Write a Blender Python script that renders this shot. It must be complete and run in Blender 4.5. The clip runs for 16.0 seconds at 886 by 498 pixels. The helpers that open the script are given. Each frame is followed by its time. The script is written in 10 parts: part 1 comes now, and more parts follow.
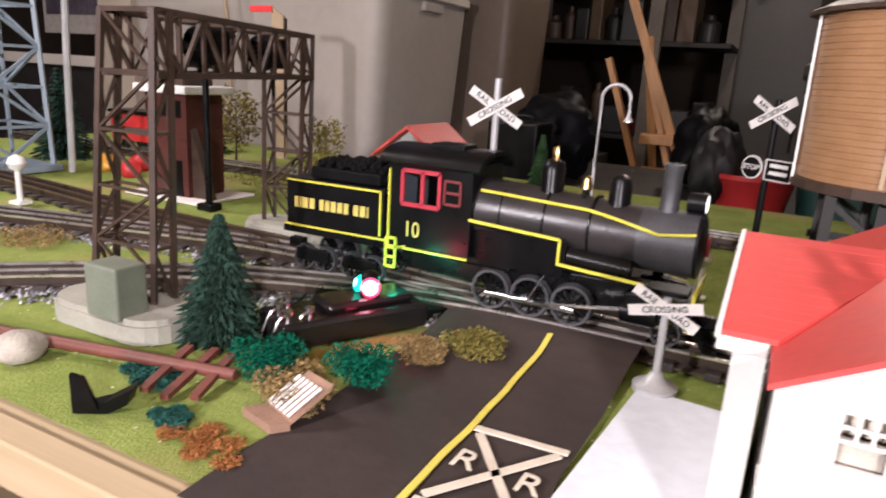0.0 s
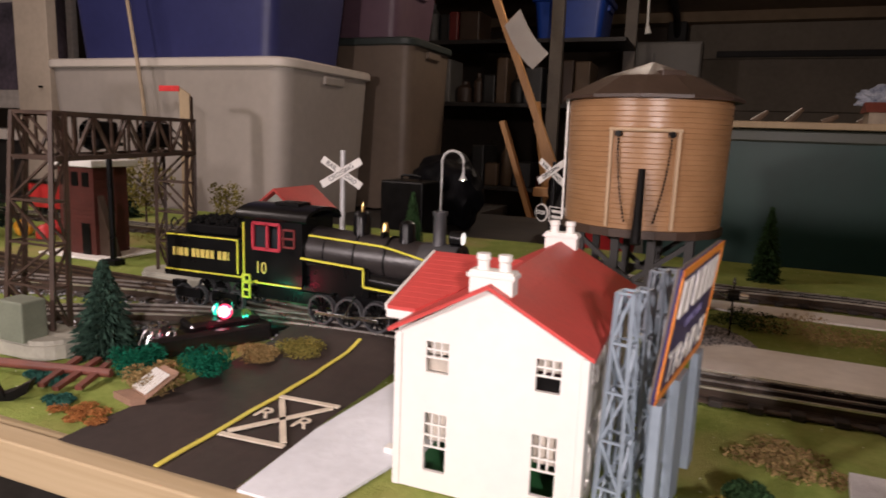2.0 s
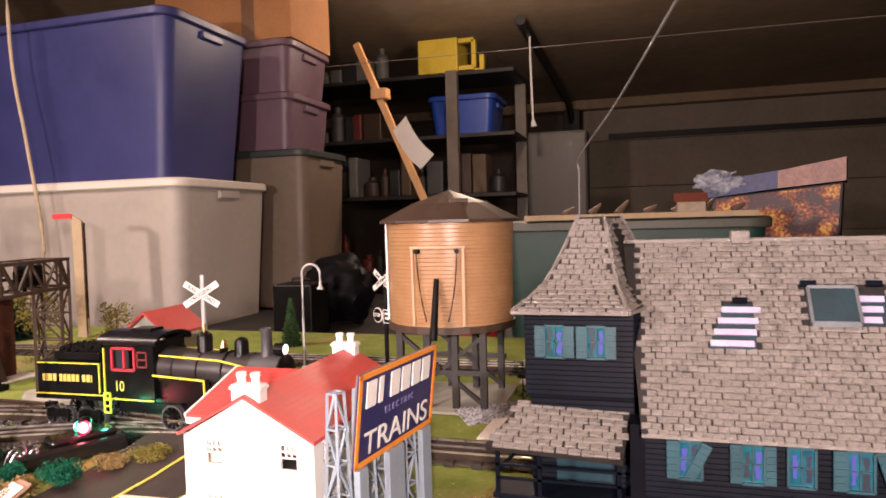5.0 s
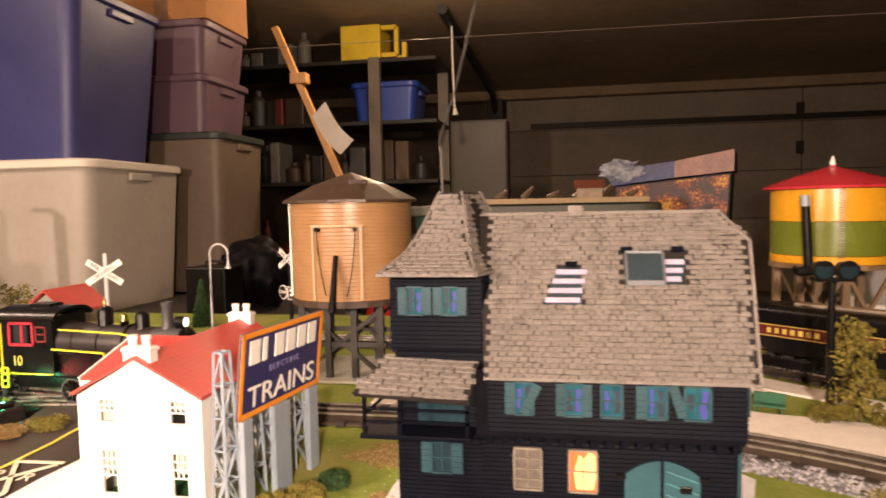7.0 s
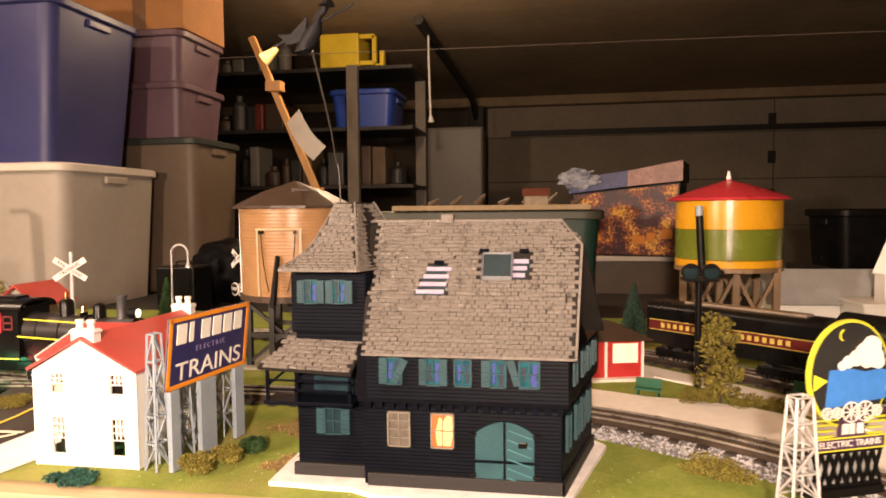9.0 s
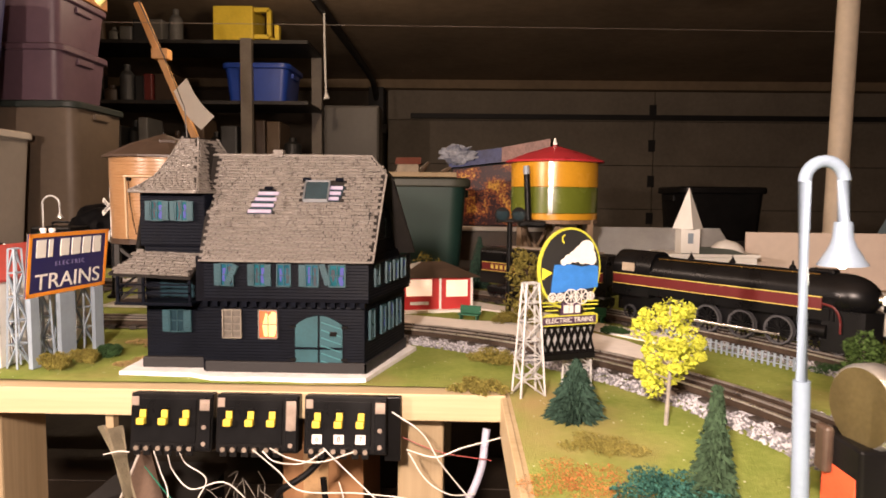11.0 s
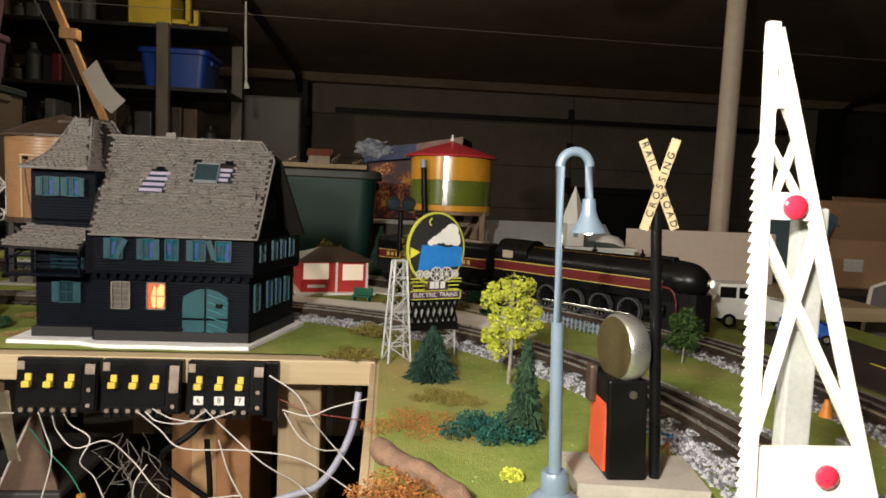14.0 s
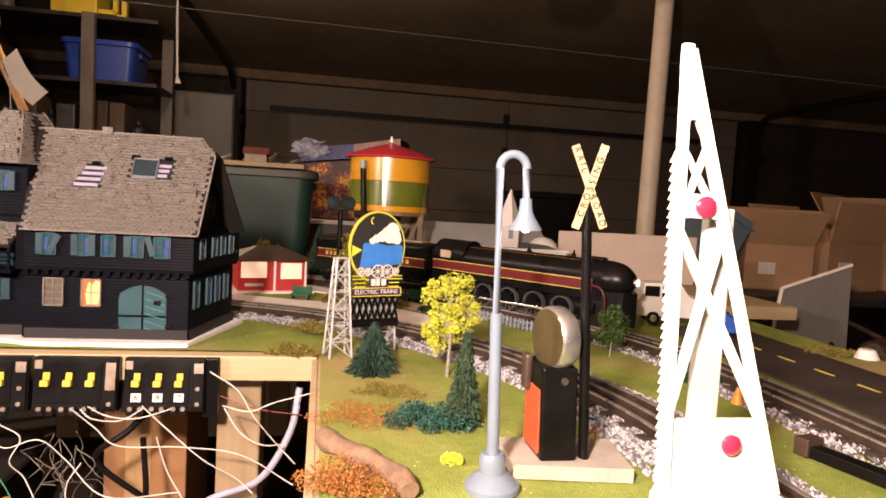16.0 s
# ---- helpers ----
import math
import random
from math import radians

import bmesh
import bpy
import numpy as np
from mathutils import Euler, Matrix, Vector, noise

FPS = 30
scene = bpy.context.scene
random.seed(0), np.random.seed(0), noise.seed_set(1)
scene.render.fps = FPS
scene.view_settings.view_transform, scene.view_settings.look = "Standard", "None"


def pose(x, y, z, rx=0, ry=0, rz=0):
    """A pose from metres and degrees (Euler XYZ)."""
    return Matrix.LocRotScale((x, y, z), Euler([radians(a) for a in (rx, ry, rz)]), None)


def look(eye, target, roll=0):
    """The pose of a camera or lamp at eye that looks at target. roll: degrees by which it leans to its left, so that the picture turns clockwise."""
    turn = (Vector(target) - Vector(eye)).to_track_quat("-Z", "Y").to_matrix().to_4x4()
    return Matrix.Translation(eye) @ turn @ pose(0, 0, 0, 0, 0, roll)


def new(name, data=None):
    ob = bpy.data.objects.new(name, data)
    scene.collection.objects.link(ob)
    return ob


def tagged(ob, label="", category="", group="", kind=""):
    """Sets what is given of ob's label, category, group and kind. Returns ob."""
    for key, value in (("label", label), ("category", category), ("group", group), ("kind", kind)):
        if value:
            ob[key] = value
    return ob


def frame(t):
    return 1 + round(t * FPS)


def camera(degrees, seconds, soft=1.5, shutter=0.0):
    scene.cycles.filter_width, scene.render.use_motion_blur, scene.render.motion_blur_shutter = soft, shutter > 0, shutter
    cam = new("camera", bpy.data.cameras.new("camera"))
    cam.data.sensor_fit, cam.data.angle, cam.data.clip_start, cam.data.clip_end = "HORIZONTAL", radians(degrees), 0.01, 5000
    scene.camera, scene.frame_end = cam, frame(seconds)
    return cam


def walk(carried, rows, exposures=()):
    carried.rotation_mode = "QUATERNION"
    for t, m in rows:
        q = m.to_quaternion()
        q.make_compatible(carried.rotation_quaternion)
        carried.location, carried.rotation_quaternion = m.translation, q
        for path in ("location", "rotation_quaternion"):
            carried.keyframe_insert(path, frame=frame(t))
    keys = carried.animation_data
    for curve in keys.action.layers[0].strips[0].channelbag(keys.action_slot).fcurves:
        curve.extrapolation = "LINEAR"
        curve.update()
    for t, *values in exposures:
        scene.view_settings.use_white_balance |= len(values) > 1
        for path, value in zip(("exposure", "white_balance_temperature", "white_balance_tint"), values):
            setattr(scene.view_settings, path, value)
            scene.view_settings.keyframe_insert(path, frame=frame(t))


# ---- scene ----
cam = camera(67.5, 16.0, 1.7, 0.5)

PATH = [
    (0, (0.203, -0.199, 1.211), (-0.669, 1.527, 0.702), 3.4),
    (0.5, (0.237, -0.207, 1.222), (-0.575, 1.565, 0.775), 4.1),
    (1, (0.295, -0.264, 1.232), (-0.493, 1.525, 0.812), 3.8),
    (1.5, (0.351, -0.314, 1.245), (-0.443, 1.491, 0.912), 2.7),
    (2, (0.398, -0.325, 1.235), (-0.337, 1.505, 0.9), 2.1),
    (2.5, (0.432, -0.315, 1.235), (-0.257, 1.536, 0.919), 2.0),
    (3, (0.481, -0.321, 1.244), (-0.221, 1.53, 0.959), 0.9),
    (3.5, (0.534, -0.344, 1.265), (-0.14, 1.527, 1.051), -0.5),
    (4, (0.563, -0.367, 1.276), (-0.088, 1.516, 1.101), -1.4),
    (4.2, (0.578, -0.389, 1.292), (-0.055, 1.503, 1.148), -1.5),
    (6.3, (0.62, -0.459, 1.292), (0.136, 1.48, 1.221), -1.8),
    (6.5, (0.629, -0.466, 1.283), (0.163, 1.476, 1.178), -2.0),
    (7, (0.667, -0.489, 1.279), (0.309, 1.475, 1.15), -1.1),
    (7.5, (0.71, -0.512, 1.276), (0.387, 1.459, 1.163), -1.3),
    (8, (0.738, -0.532, 1.271), (0.439, 1.44, 1.122), -0.6),
    (8.5, (0.761, -0.554, 1.277), (0.431, 1.413, 1.126), -1.1),
    (9, (0.788, -0.593, 1.282), (0.463, 1.377, 1.165), -0.5),
    (9.5, (0.821, -0.637, 1.279), (0.557, 1.343, 1.198), -1.8),
    (10, (0.862, -0.681, 1.252), (0.723, 1.309, 1.101), -1.7),
    (12.3, (0.949, -0.807, 1.213), (0.95, 1.187, 1.051), 1.8),
    (12.5, (0.957, -0.817, 1.212), (1.003, 1.178, 1.061), 1.5),
    (13, (0.962, -0.822, 1.211), (1.079, 1.167, 1.028), 2.7),
    (13.5, (0.973, -0.828, 1.209), (1.111, 1.16, 1.047), 2.6),
    (14, (0.973, -0.829, 1.209), (1.144, 1.158, 1.046), 2.4),
    (14.5, (0.975, -0.833, 1.207), (1.236, 1.144, 1.059), 2.1),
    (15, (0.977, -0.835, 1.201), (1.374, 1.12, 1.045), 1.9),
    (15.5, (0.97, -0.843, 1.203), (1.36, 1.112, 1.043), 2.7),
    (16, (0.963, -0.854, 1.206), (1.327, 1.107, 1.059), 3.3),
]
EXPOSURES = [
    (0, 0.02, 5600, 16),
    (1, -1.1, 5600, 18),
    (1.5, -0.98, 6000, 18),
    (2, -0.7, 6100, 19),
    (3, -0.34, 6100, 22),
    (3.5, -0.12, 6300, 24),
    (4, 0.1, 6300, 30),
    (6.5, 0.6, 7700, 22),
    (7.5, 0.2, 8200, 24),
    (8, 0.3, 8000, 22),
    (8.5, 0.3, 8200, 23),
    (9.5, 0.5, 8500, 21),
    (10, 0.22, 7900, 20),
    (12.5, 0.45, 7000, 21),
    (13, -0.2, 6900, 11),
    (14, -0.6, 6050, 1),
    (14.5, -0.8, 5950, 1),
    (15, -0.15, 7400, 23),
    (16, 0.12, 7400, 26),
]
walk(cam, [(t, look(eye, target, roll)) for t, eye, target, roll in PATH], EXPOSURES)

# ---- light ----
world = bpy.data.worlds.new("world")
scene.world = world
world.use_nodes = True
world.node_tree.nodes["Background"].inputs[0].default_value = (0.9, 0.75, 0.6, 1)
world.node_tree.nodes["Background"].inputs[1].default_value = 0.002


def lamp(name, kind, m, energy, colour, size):
    data = bpy.data.lights.new(name, kind)
    data.energy, data.color = energy, colour
    if kind == "AREA":
        data.size = size
    else:
        data.shadow_soft_size = size
    ob = new(name, data)
    ob.matrix_world = m
    return ob


# two fixed lamps added behind the camera, in place of its own moving light
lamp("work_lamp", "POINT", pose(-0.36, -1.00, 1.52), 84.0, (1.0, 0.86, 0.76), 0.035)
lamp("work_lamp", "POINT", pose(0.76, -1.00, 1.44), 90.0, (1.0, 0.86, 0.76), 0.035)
lamp("dome_lamp", "POINT", pose(0.02, 2.72, 2.33), 27.0, (1.0, 0.82, 0.60), 0.05)
# unseen lamp added at upper left to brighten the totes
lamp("ceiling_lamp", "AREA", pose(-1.35, 0.15, 2.40, 0, 0, 0), 26.0, (1.0, 0.84, 0.70), 0.4)

# ---- materials ----
MATS = {}


def mat(name, col, rough=0.6, metal=0.0, var=0.25, scale=40.0, bump=0.1, col2=None, spec=0.5, emit=None, power=0.0, coat=0.0, island=0.0):
    """A procedural surface: two scales of noise vary colour, gloss and relief."""
    if name in MATS:
        return MATS[name]
    m = bpy.data.materials.new(name)
    m.use_nodes = True
    nt = m.node_tree
    nodes, link = nt.nodes, nt.links.new
    b = nodes["Principled BSDF"]
    tc = nodes.new("ShaderNodeTexCoord")
    n1 = nodes.new("ShaderNodeTexNoise")
    n1.inputs["Scale"].default_value, n1.inputs["Detail"].default_value = scale, 6
    n2 = nodes.new("ShaderNodeTexNoise")
    n2.inputs["Scale"].default_value, n2.inputs["Detail"].default_value = scale * 9, 3
    link(tc.outputs["Object"], n1.inputs["Vector"])
    link(tc.outputs["Object"], n2.inputs["Vector"])
    ramp = nodes.new("ShaderNodeValToRGB")
    c2 = col2 or tuple(c * (1 - var) for c in col)
    hi = col if col2 else tuple(min(1, c * (1 + var * 0.5)) for c in col)
    ramp.color_ramp.elements[0].position, ramp.color_ramp.elements[1].position = 0.32, 0.68
    ramp.color_ramp.elements[0].color = (*c2, 1)
    ramp.color_ramp.elements[1].color = (*hi, 1)
    mix = nodes.new("ShaderNodeMath")
    mix.operation = "MULTIPLY_ADD"
    link(n2.outputs["Fac"], mix.inputs[0])
    mix.inputs[1].default_value = 0.35
    sub = nodes.new("ShaderNodeMath")
    sub.operation = "MULTIPLY"
    sub.inputs[1].default_value = 0.65
    link(n1.outputs["Fac"], sub.inputs[0])
    link(sub.outputs[0], mix.inputs[2])
    fac = mix.outputs[0]
    if island:
        oi = nodes.new("ShaderNodeObjectInfo")
        ge = nodes.new("ShaderNodeNewGeometry")
        a = nodes.new("ShaderNodeMath")
        a.operation = "ADD"
        link(oi.outputs["Random"], a.inputs[0])
        link(ge.outputs["Random Per Island"], a.inputs[1])
        w = nodes.new("ShaderNodeMath")
        w.operation = "FRACT"
        link(a.outputs[0], w.inputs[0])
        k = nodes.new("ShaderNodeMath")
        k.operation = "MULTIPLY_ADD"
        link(w.outputs[0], k.inputs[0])
        k.inputs[1].default_value = island
        link(fac, k.inputs[2])
        s = nodes.new("ShaderNodeMath")
        s.operation = "SUBTRACT"
        link(k.outputs[0], s.inputs[0])
        s.inputs[1].default_value = island / 2
        fac = s.outputs[0]
    link(fac, ramp.inputs[0])
    link(ramp.outputs[0], b.inputs["Base Color"])
    rr = nodes.new("ShaderNodeMapRange")
    rr.inputs["To Min"].default_value, rr.inputs["To Max"].default_value = max(0.02, rough - 0.12), min(1, rough + 0.12)
    link(n1.outputs["Fac"], rr.inputs["Value"])
    link(rr.outputs[0], b.inputs["Roughness"])
    b.inputs["Metallic"].default_value = metal
    b.inputs["Specular IOR Level"].default_value = spec
    b.inputs["Coat Weight"].default_value = coat
    if bump:
        bp = nodes.new("ShaderNodeBump")
        bp.inputs["Strength"].default_value, bp.inputs["Distance"].default_value = bump, 0.002
        link(n2.outputs["Fac"], bp.inputs["Height"])
        link(bp.outputs[0], b.inputs["Normal"])
    if emit:
        b.inputs["Emission Color"].default_value = (*emit, 1)
        b.inputs["Emission Strength"].default_value = power
    MATS[name] = m
    return m


def wood_mat(name, col, col2, scale=6.0, rough=0.55, axis=2):
    """Wood with grain stretched along one axis."""
    m = mat(name, col, rough, col2=col2, scale=scale, bump=0.15)
    nt = m.node_tree
    mp = nt.nodes.new("ShaderNodeMapping")
    mp.inputs["Scale"].default_value = [0.12 if i == axis else 4.0 for i in range(3)]
    tc = next(n for n in nt.nodes if n.type == "TEX_COORD")
    nt.links.new(tc.outputs["Object"], mp.inputs["Vector"])
    for n in nt.nodes:
        if n.type == "TEX_NOISE":
            nt.links.new(mp.outputs[0], n.inputs["Vector"])
    return m


ASPHALT = mat("asphalt_card", (0.052, 0.037, 0.032), 0.75, col2=(0.030, 0.022, 0.020), scale=9, bump=0.25, spec=0.35)
PLY = wood_mat("plywood", (0.53, 0.42, 0.26), (0.39, 0.29, 0.16), 5, 0.6, 0)
LUMBER = wood_mat("lumber", (0.40, 0.30, 0.18), (0.26, 0.185, 0.10), 5, 0.65, 2)
RAIL = mat("tinplate_rail", (0.80, 0.75, 0.69), 0.30, 0.85, scale=60, var=0.3, bump=0.05)
TIE = mat("tie_dark", (0.035, 0.028, 0.024), 0.7, scale=80, var=0.4)
BALLAST = mat("grey_ballast", (0.46, 0.46, 0.49), 0.9, col2=(0.12, 0.12, 0.13), scale=90, bump=0.3, island=0.7)
WHITEP = mat("white_plastic", (0.80, 0.79, 0.75), 0.45, scale=12, var=0.06, bump=0.02)
REDROOF = mat("red_plastic_roof", (0.58, 0.075, 0.065), 0.45, scale=20, var=0.15, bump=0.05)
GREYP = mat("grey_blue_plastic", (0.25, 0.31, 0.37), 0.45, scale=20, var=0.15, bump=0.03)
DARKWALL = mat("dark_siding", (0.0030, 0.0042, 0.0078), 0.45, scale=30, var=0.45, bump=0.05, spec=0.045)
WALLGAP = mat("dark_wall_core", (0.003, 0.0035, 0.006), 0.7, scale=40, var=0.4, spec=0.05)
SHINGLE = mat("weathered_shingle", (0.205, 0.185, 0.166), 0.30, col2=(0.120, 0.108, 0.098), scale=110, bump=0.8, island=0.10, spec=0.65)
ROOFGAP = mat("dark_roof_felt", (0.014, 0.012, 0.011), 0.7, scale=60, var=0.4, bump=0.2, spec=0.2)
TEAL = mat("teal_paint", (0.007, 0.062, 0.078), 0.5, scale=40, var=0.3)
BLACKM = mat("black_enamel", (0.005, 0.005, 0.0055), 0.30, scale=30, var=0.4, bump=0.03, spec=0.22)
BLACKP = mat("black_plastic", (0.0060, 0.0056, 0.0056), 0.38, scale=30, var=0.4, bump=0.04, spec=0.15)
YELLOWP = mat("yellow_paint", (0.72, 0.62, 0.10), 0.5, scale=50, var=0.15)
ORANGEP = mat("orange_paint", (0.80, 0.28, 0.03), 0.45, scale=50, var=0.1)
NAVYP = mat("navy_print", (0.02, 0.02, 0.10), 0.4, scale=50, var=0.1)
REDP = mat("red_paint", (0.50, 0.03, 0.03), 0.45, scale=40, var=0.15)
BROWNST = mat("rust_brown_steel", (0.055, 0.032, 0.021), 0.55, scale=40, var=0.4, bump=0.1)
TANKWOOD = wood_mat("tank_wood", (0.38, 0.215, 0.105), (0.29, 0.155, 0.07), 10, 0.32, 1)
TANKROOF = mat("tank_roof_brown", (0.060, 0.038, 0.027), 0.45, scale=25, var=0.35, bump=0.1)
CONCRETE = mat("cast_concrete", (0.36, 0.35, 0.29), 0.75, scale=30, var=0.2, bump=0.2)
SIDEWALK = mat("grey_card", (0.72, 0.75, 0.80), 0.8, scale=10, var=0.15, bump=0.2)
WHITEROAD = mat("pale_card", (0.82, 0.79, 0.75), 0.8, scale=8, var=0.15, bump=0.2)
GREYBIN = mat("grey_tote", (0.42, 0.38, 0.34), 0.5, scale=4, var=0.12, bump=0.03)
LIPBIN = mat("pale_tote_lid", (0.70, 0.64, 0.57), 0.45, scale=4, var=0.08, bump=0.03)
BLUEBIN = mat("navy_tote", (0.035, 0.04, 0.14), 0.42, scale=4, var=0.2, bump=0.03)
PURPLEBIN = mat("plum_tote", (0.13, 0.075, 0.10), 0.45, scale=4, var=0.2, bump=0.03)
TANBIN = mat("tan_tote", (0.155, 0.115, 0.082), 0.55, scale=4, var=0.2, bump=0.03)
GREENBIN = mat("dark_green_tote", (0.010, 0.043, 0.034), 0.5, scale=4, var=0.2, bump=0.03)
CHROME = mat("bright_metal", (0.75, 0.74, 0.72), 0.22, 1.0, scale=40, var=0.15, bump=0.02)
WALLM = mat("old_wall_panel", (0.090, 0.068, 0.050), 0.85, scale=2.2, var=0.3, bump=0.1)
DOORM = mat("beige_door_panel", (0.31, 0.26, 0.20), 0.7, scale=2.2, var=0.25, bump=0.1)
CEILM = mat("dusty_ceiling", (0.36, 0.26, 0.165), 0.9, scale=1.2, var=0.3, bump=0.1)
DARKM = mat("dark_steel", (0.022, 0.019, 0.017), 0.6, scale=10, var=0.4)
FLOORM = mat("garage_floor", (0.12, 0.11, 0.10), 0.8, scale=3, var=0.35, bump=0.2)
EASELW = wood_mat("honey_wood", (0.70, 0.38, 0.15), (0.50, 0.25, 0.09), 8, 0.45, 2)

# ---- mesh helpers ----


def thing(name, label, category, m=None, group="", kind=""):
    ob = new(name)
    ob.empty_display_size = 0.02
    if m is not None:
        ob.matrix_world = m
    return tagged(ob, label, category, group, kind)


def mesh_ob(name, bm, material, smooth=False):
    me = bpy.data.meshes.new(name)
    bmesh.ops.recalc_face_normals(bm, faces=bm.faces)
    if smooth:
        for f in bm.faces:
            f.smooth = True
        for e in bm.edges:
            if len(e.link_faces) == 2 and e.calc_face_angle(0) > 0.7:
                e.smooth = False
    bm.to_mesh(me)
    bm.free()
    me.materials.append(material)
    return new(name, me)


def part(name, bm, material, parent, label="", smooth=False):
    ob = mesh_ob(name, bm, material, smooth)
    ob.parent = parent
    if label:
        tagged(ob, label)
    return ob


def solo(name, bm, material, label, category, m=None, group="", kind="", smooth=False):
    ob = mesh_ob(name, bm, material, smooth)
    if m is not None:
        ob.matrix_world = m
    return tagged(ob, label, category, group, kind)


def box(bm, x0, x1, y0, y1, z0, z1, bev=0.0, m=None):
    r = bmesh.ops.create_cube(bm, size=1)
    vs = r["verts"]
    for v in vs:
        v.co = Vector((x0 + (v.co.x + 0.5) * (x1 - x0), y0 + (v.co.y + 0.5) * (y1 - y0), z0 + (v.co.z + 0.5) * (z1 - z0)))
    if bev:
        es = list({e for v in vs for e in v.link_edges})
        out = bmesh.ops.bevel(bm, geom=es, offset=bev, segments=2, affect="EDGES", profile=0.5)
        vs = list({v for f in out["faces"] for v in f.verts} | {v for v in vs if v.is_valid})
    if m is not None:
        bmesh.ops.transform(bm, matrix=m, verts=vs)
    return bm


def BM():
    return bmesh.new()


def bx(x0, x1, y0, y1, z0, z1, bev=0.0, m=None):
    return box(BM(), x0, x1, y0, y1, z0, z1, bev, m)


def beam(bm, p, q, w, h=None, up=(0, 0, 1)):
    """A square bar from p to q."""
    p, q = Vector(p), Vector(q)
    h = h or w
    d = (q - p).normalized()
    s = d.cross(Vector(up))
    if s.length < 1e-4:
        s = d.cross(Vector((1, 0, 0)))
    s.normalize()
    t = s.cross(d)
    vs = [bm.verts.new(c + s * a * w / 2 + t * b * h / 2) for c in (p, q) for a, b in ((-1, -1), (1, -1), (1, 1), (-1, 1))]
    for f in ((0, 1, 2, 3), (7, 6, 5, 4), (0, 4, 5, 1), (1, 5, 6, 2), (2, 6, 7, 3), (3, 7, 4, 0)):
        bm.faces.new([vs[i] for i in f])
    return bm


def cone(bm, p, q, r0, r1=None, n=16, caps=True):
    """A round bar or cone from p to q."""
    p, q = Vector(p), Vector(q)
    r1 = r0 if r1 is None else r1
    d = (q - p).normalized()
    s = d.cross(Vector((0, 0, 1)))
    if s.length < 1e-4:
        s = Vector((1, 0, 0))
    s.normalize()
    t = s.cross(d)
    rings = []
    for c, r in ((p, r0), (q, r1)):
        rings.append([bm.verts.new(c + (s * math.cos(6.28318 * i / n) + t * math.sin(6.28318 * i / n)) * max(r, 1e-5)) for i in range(n)])
    for i in range(n):
        j = (i + 1) % n
        bm.faces.new((rings[0][i], rings[0][j], rings[1][j], rings[1][i]))
    if caps:
        bm.faces.new(rings[0][::-1])
        bm.faces.new(rings[1])
    return bm


def lathe(bm, prof, n=32, centre=(0, 0, 0), caps=True):
    """Turn a profile of (radius, height) round the vertical."""
    c = Vector(centre)
    rings = [[bm.verts.new(c + Vector((r * math.cos(6.28318 * i / n), r * math.sin(6.28318 * i / n), z))) for i in range(n)] for r, z in prof]
    for a, b in zip(rings, rings[1:]):
        for i in range(n):
            j = (i + 1) % n
            bm.faces.new((a[i], a[j], b[j], b[i]))
    if caps:
        bm.faces.new(rings[0][::-1])
        bm.faces.new(rings[-1])
    return bm


def tube(bm, pts, r, n=8):
    """A round wire along points."""
    pts = [Vector(p) for p in pts]
    rings = []
    up = Vector((0, 0, 1))
    for i, p in enumerate(pts):
        d = (pts[min(i + 1, len(pts) - 1)] - pts[max(i - 1, 0)]).normalized()
        s = d.cross(up)
        if s.length < 1e-3:
            s = d.cross(Vector((0, 1, 0)))
        s.normalize()
        t = s.cross(d)
        rr = r(i / max(1, len(pts) - 1)) if callable(r) else r
        rings.append([bm.verts.new(p + (s * math.cos(6.28318 * k / n) + t * math.sin(6.28318 * k / n)) * rr) for k in range(n)])
    for a, b in zip(rings, rings[1:]):
        for k in range(n):
            j = (k + 1) % n
            bm.faces.new((a[k], a[j], b[j], b[k]))
    bm.faces.new(rings[0][::-1])
    bm.faces.new(rings[-1])
    return bm


def prism(bm, pts, d):
    """Extrude a flat outline of points by the vector d."""
    a = [bm.verts.new(p) for p in pts]
    b = [bm.verts.new(Vector(p) + Vector(d)) for p in pts]
    n = len(pts)
    bm.faces.new(a[::-1])
    bm.faces.new(b)
    for i in range(n):
        j = (i + 1) % n
        bm.faces.new((a[i], a[j], b[j], b[i]))
    return bm


def spline(pts, n=12):
    """A smooth line through points."""
    pts = [Vector(p) for p in pts]
    e = [2 * pts[0] - pts[1], *pts, 2 * pts[-1] - pts[-2]]
    out = []
    for i in range(1, len(e) - 2):
        a, b, c, d = e[i - 1:i + 3]
        for k in range(n):
            t = k / n
            out.append(0.5 * (2 * b + (c - a) * t + (2 * a - 5 * b + 4 * c - d) * t * t + (3 * b - a - 3 * c + d) * t ** 3))
    out.append(pts[-1])
    return out


def resample(line, step):
    out, carry = [line[0]], 0.0
    for a, b in zip(line, line[1:]):
        length = (b - a).length
        s = step - carry
        while s <= length:
            out.append(a.lerp(b, s / length))
            s += step
        carry = length - (s - step)
    return out


def text(s, size, extrude=0.0003):
    cu = bpy.data.curves.new("lettering", "FONT")
    cu.body, cu.size, cu.extrude, cu.align_x, cu.align_y = s, size, extrude, "CENTER", "CENTER"
    tmp = new("lettering", cu)
    me = bpy.data.meshes.new_from_object(tmp.evaluated_get(bpy.context.evaluated_depsgraph_get()))
    bpy.data.objects.remove(tmp)
    bpy.data.curves.remove(cu)
    return me


def letter(s, size, material, parent, m, name="lettering", label=""):
    me = text(s, size)
    me.materials.append(material)
    ob = new(name, me)
    ob.parent = parent
    ob.matrix_basis = m
    if label:
        tagged(ob, label)
    return ob


Z = 1.0

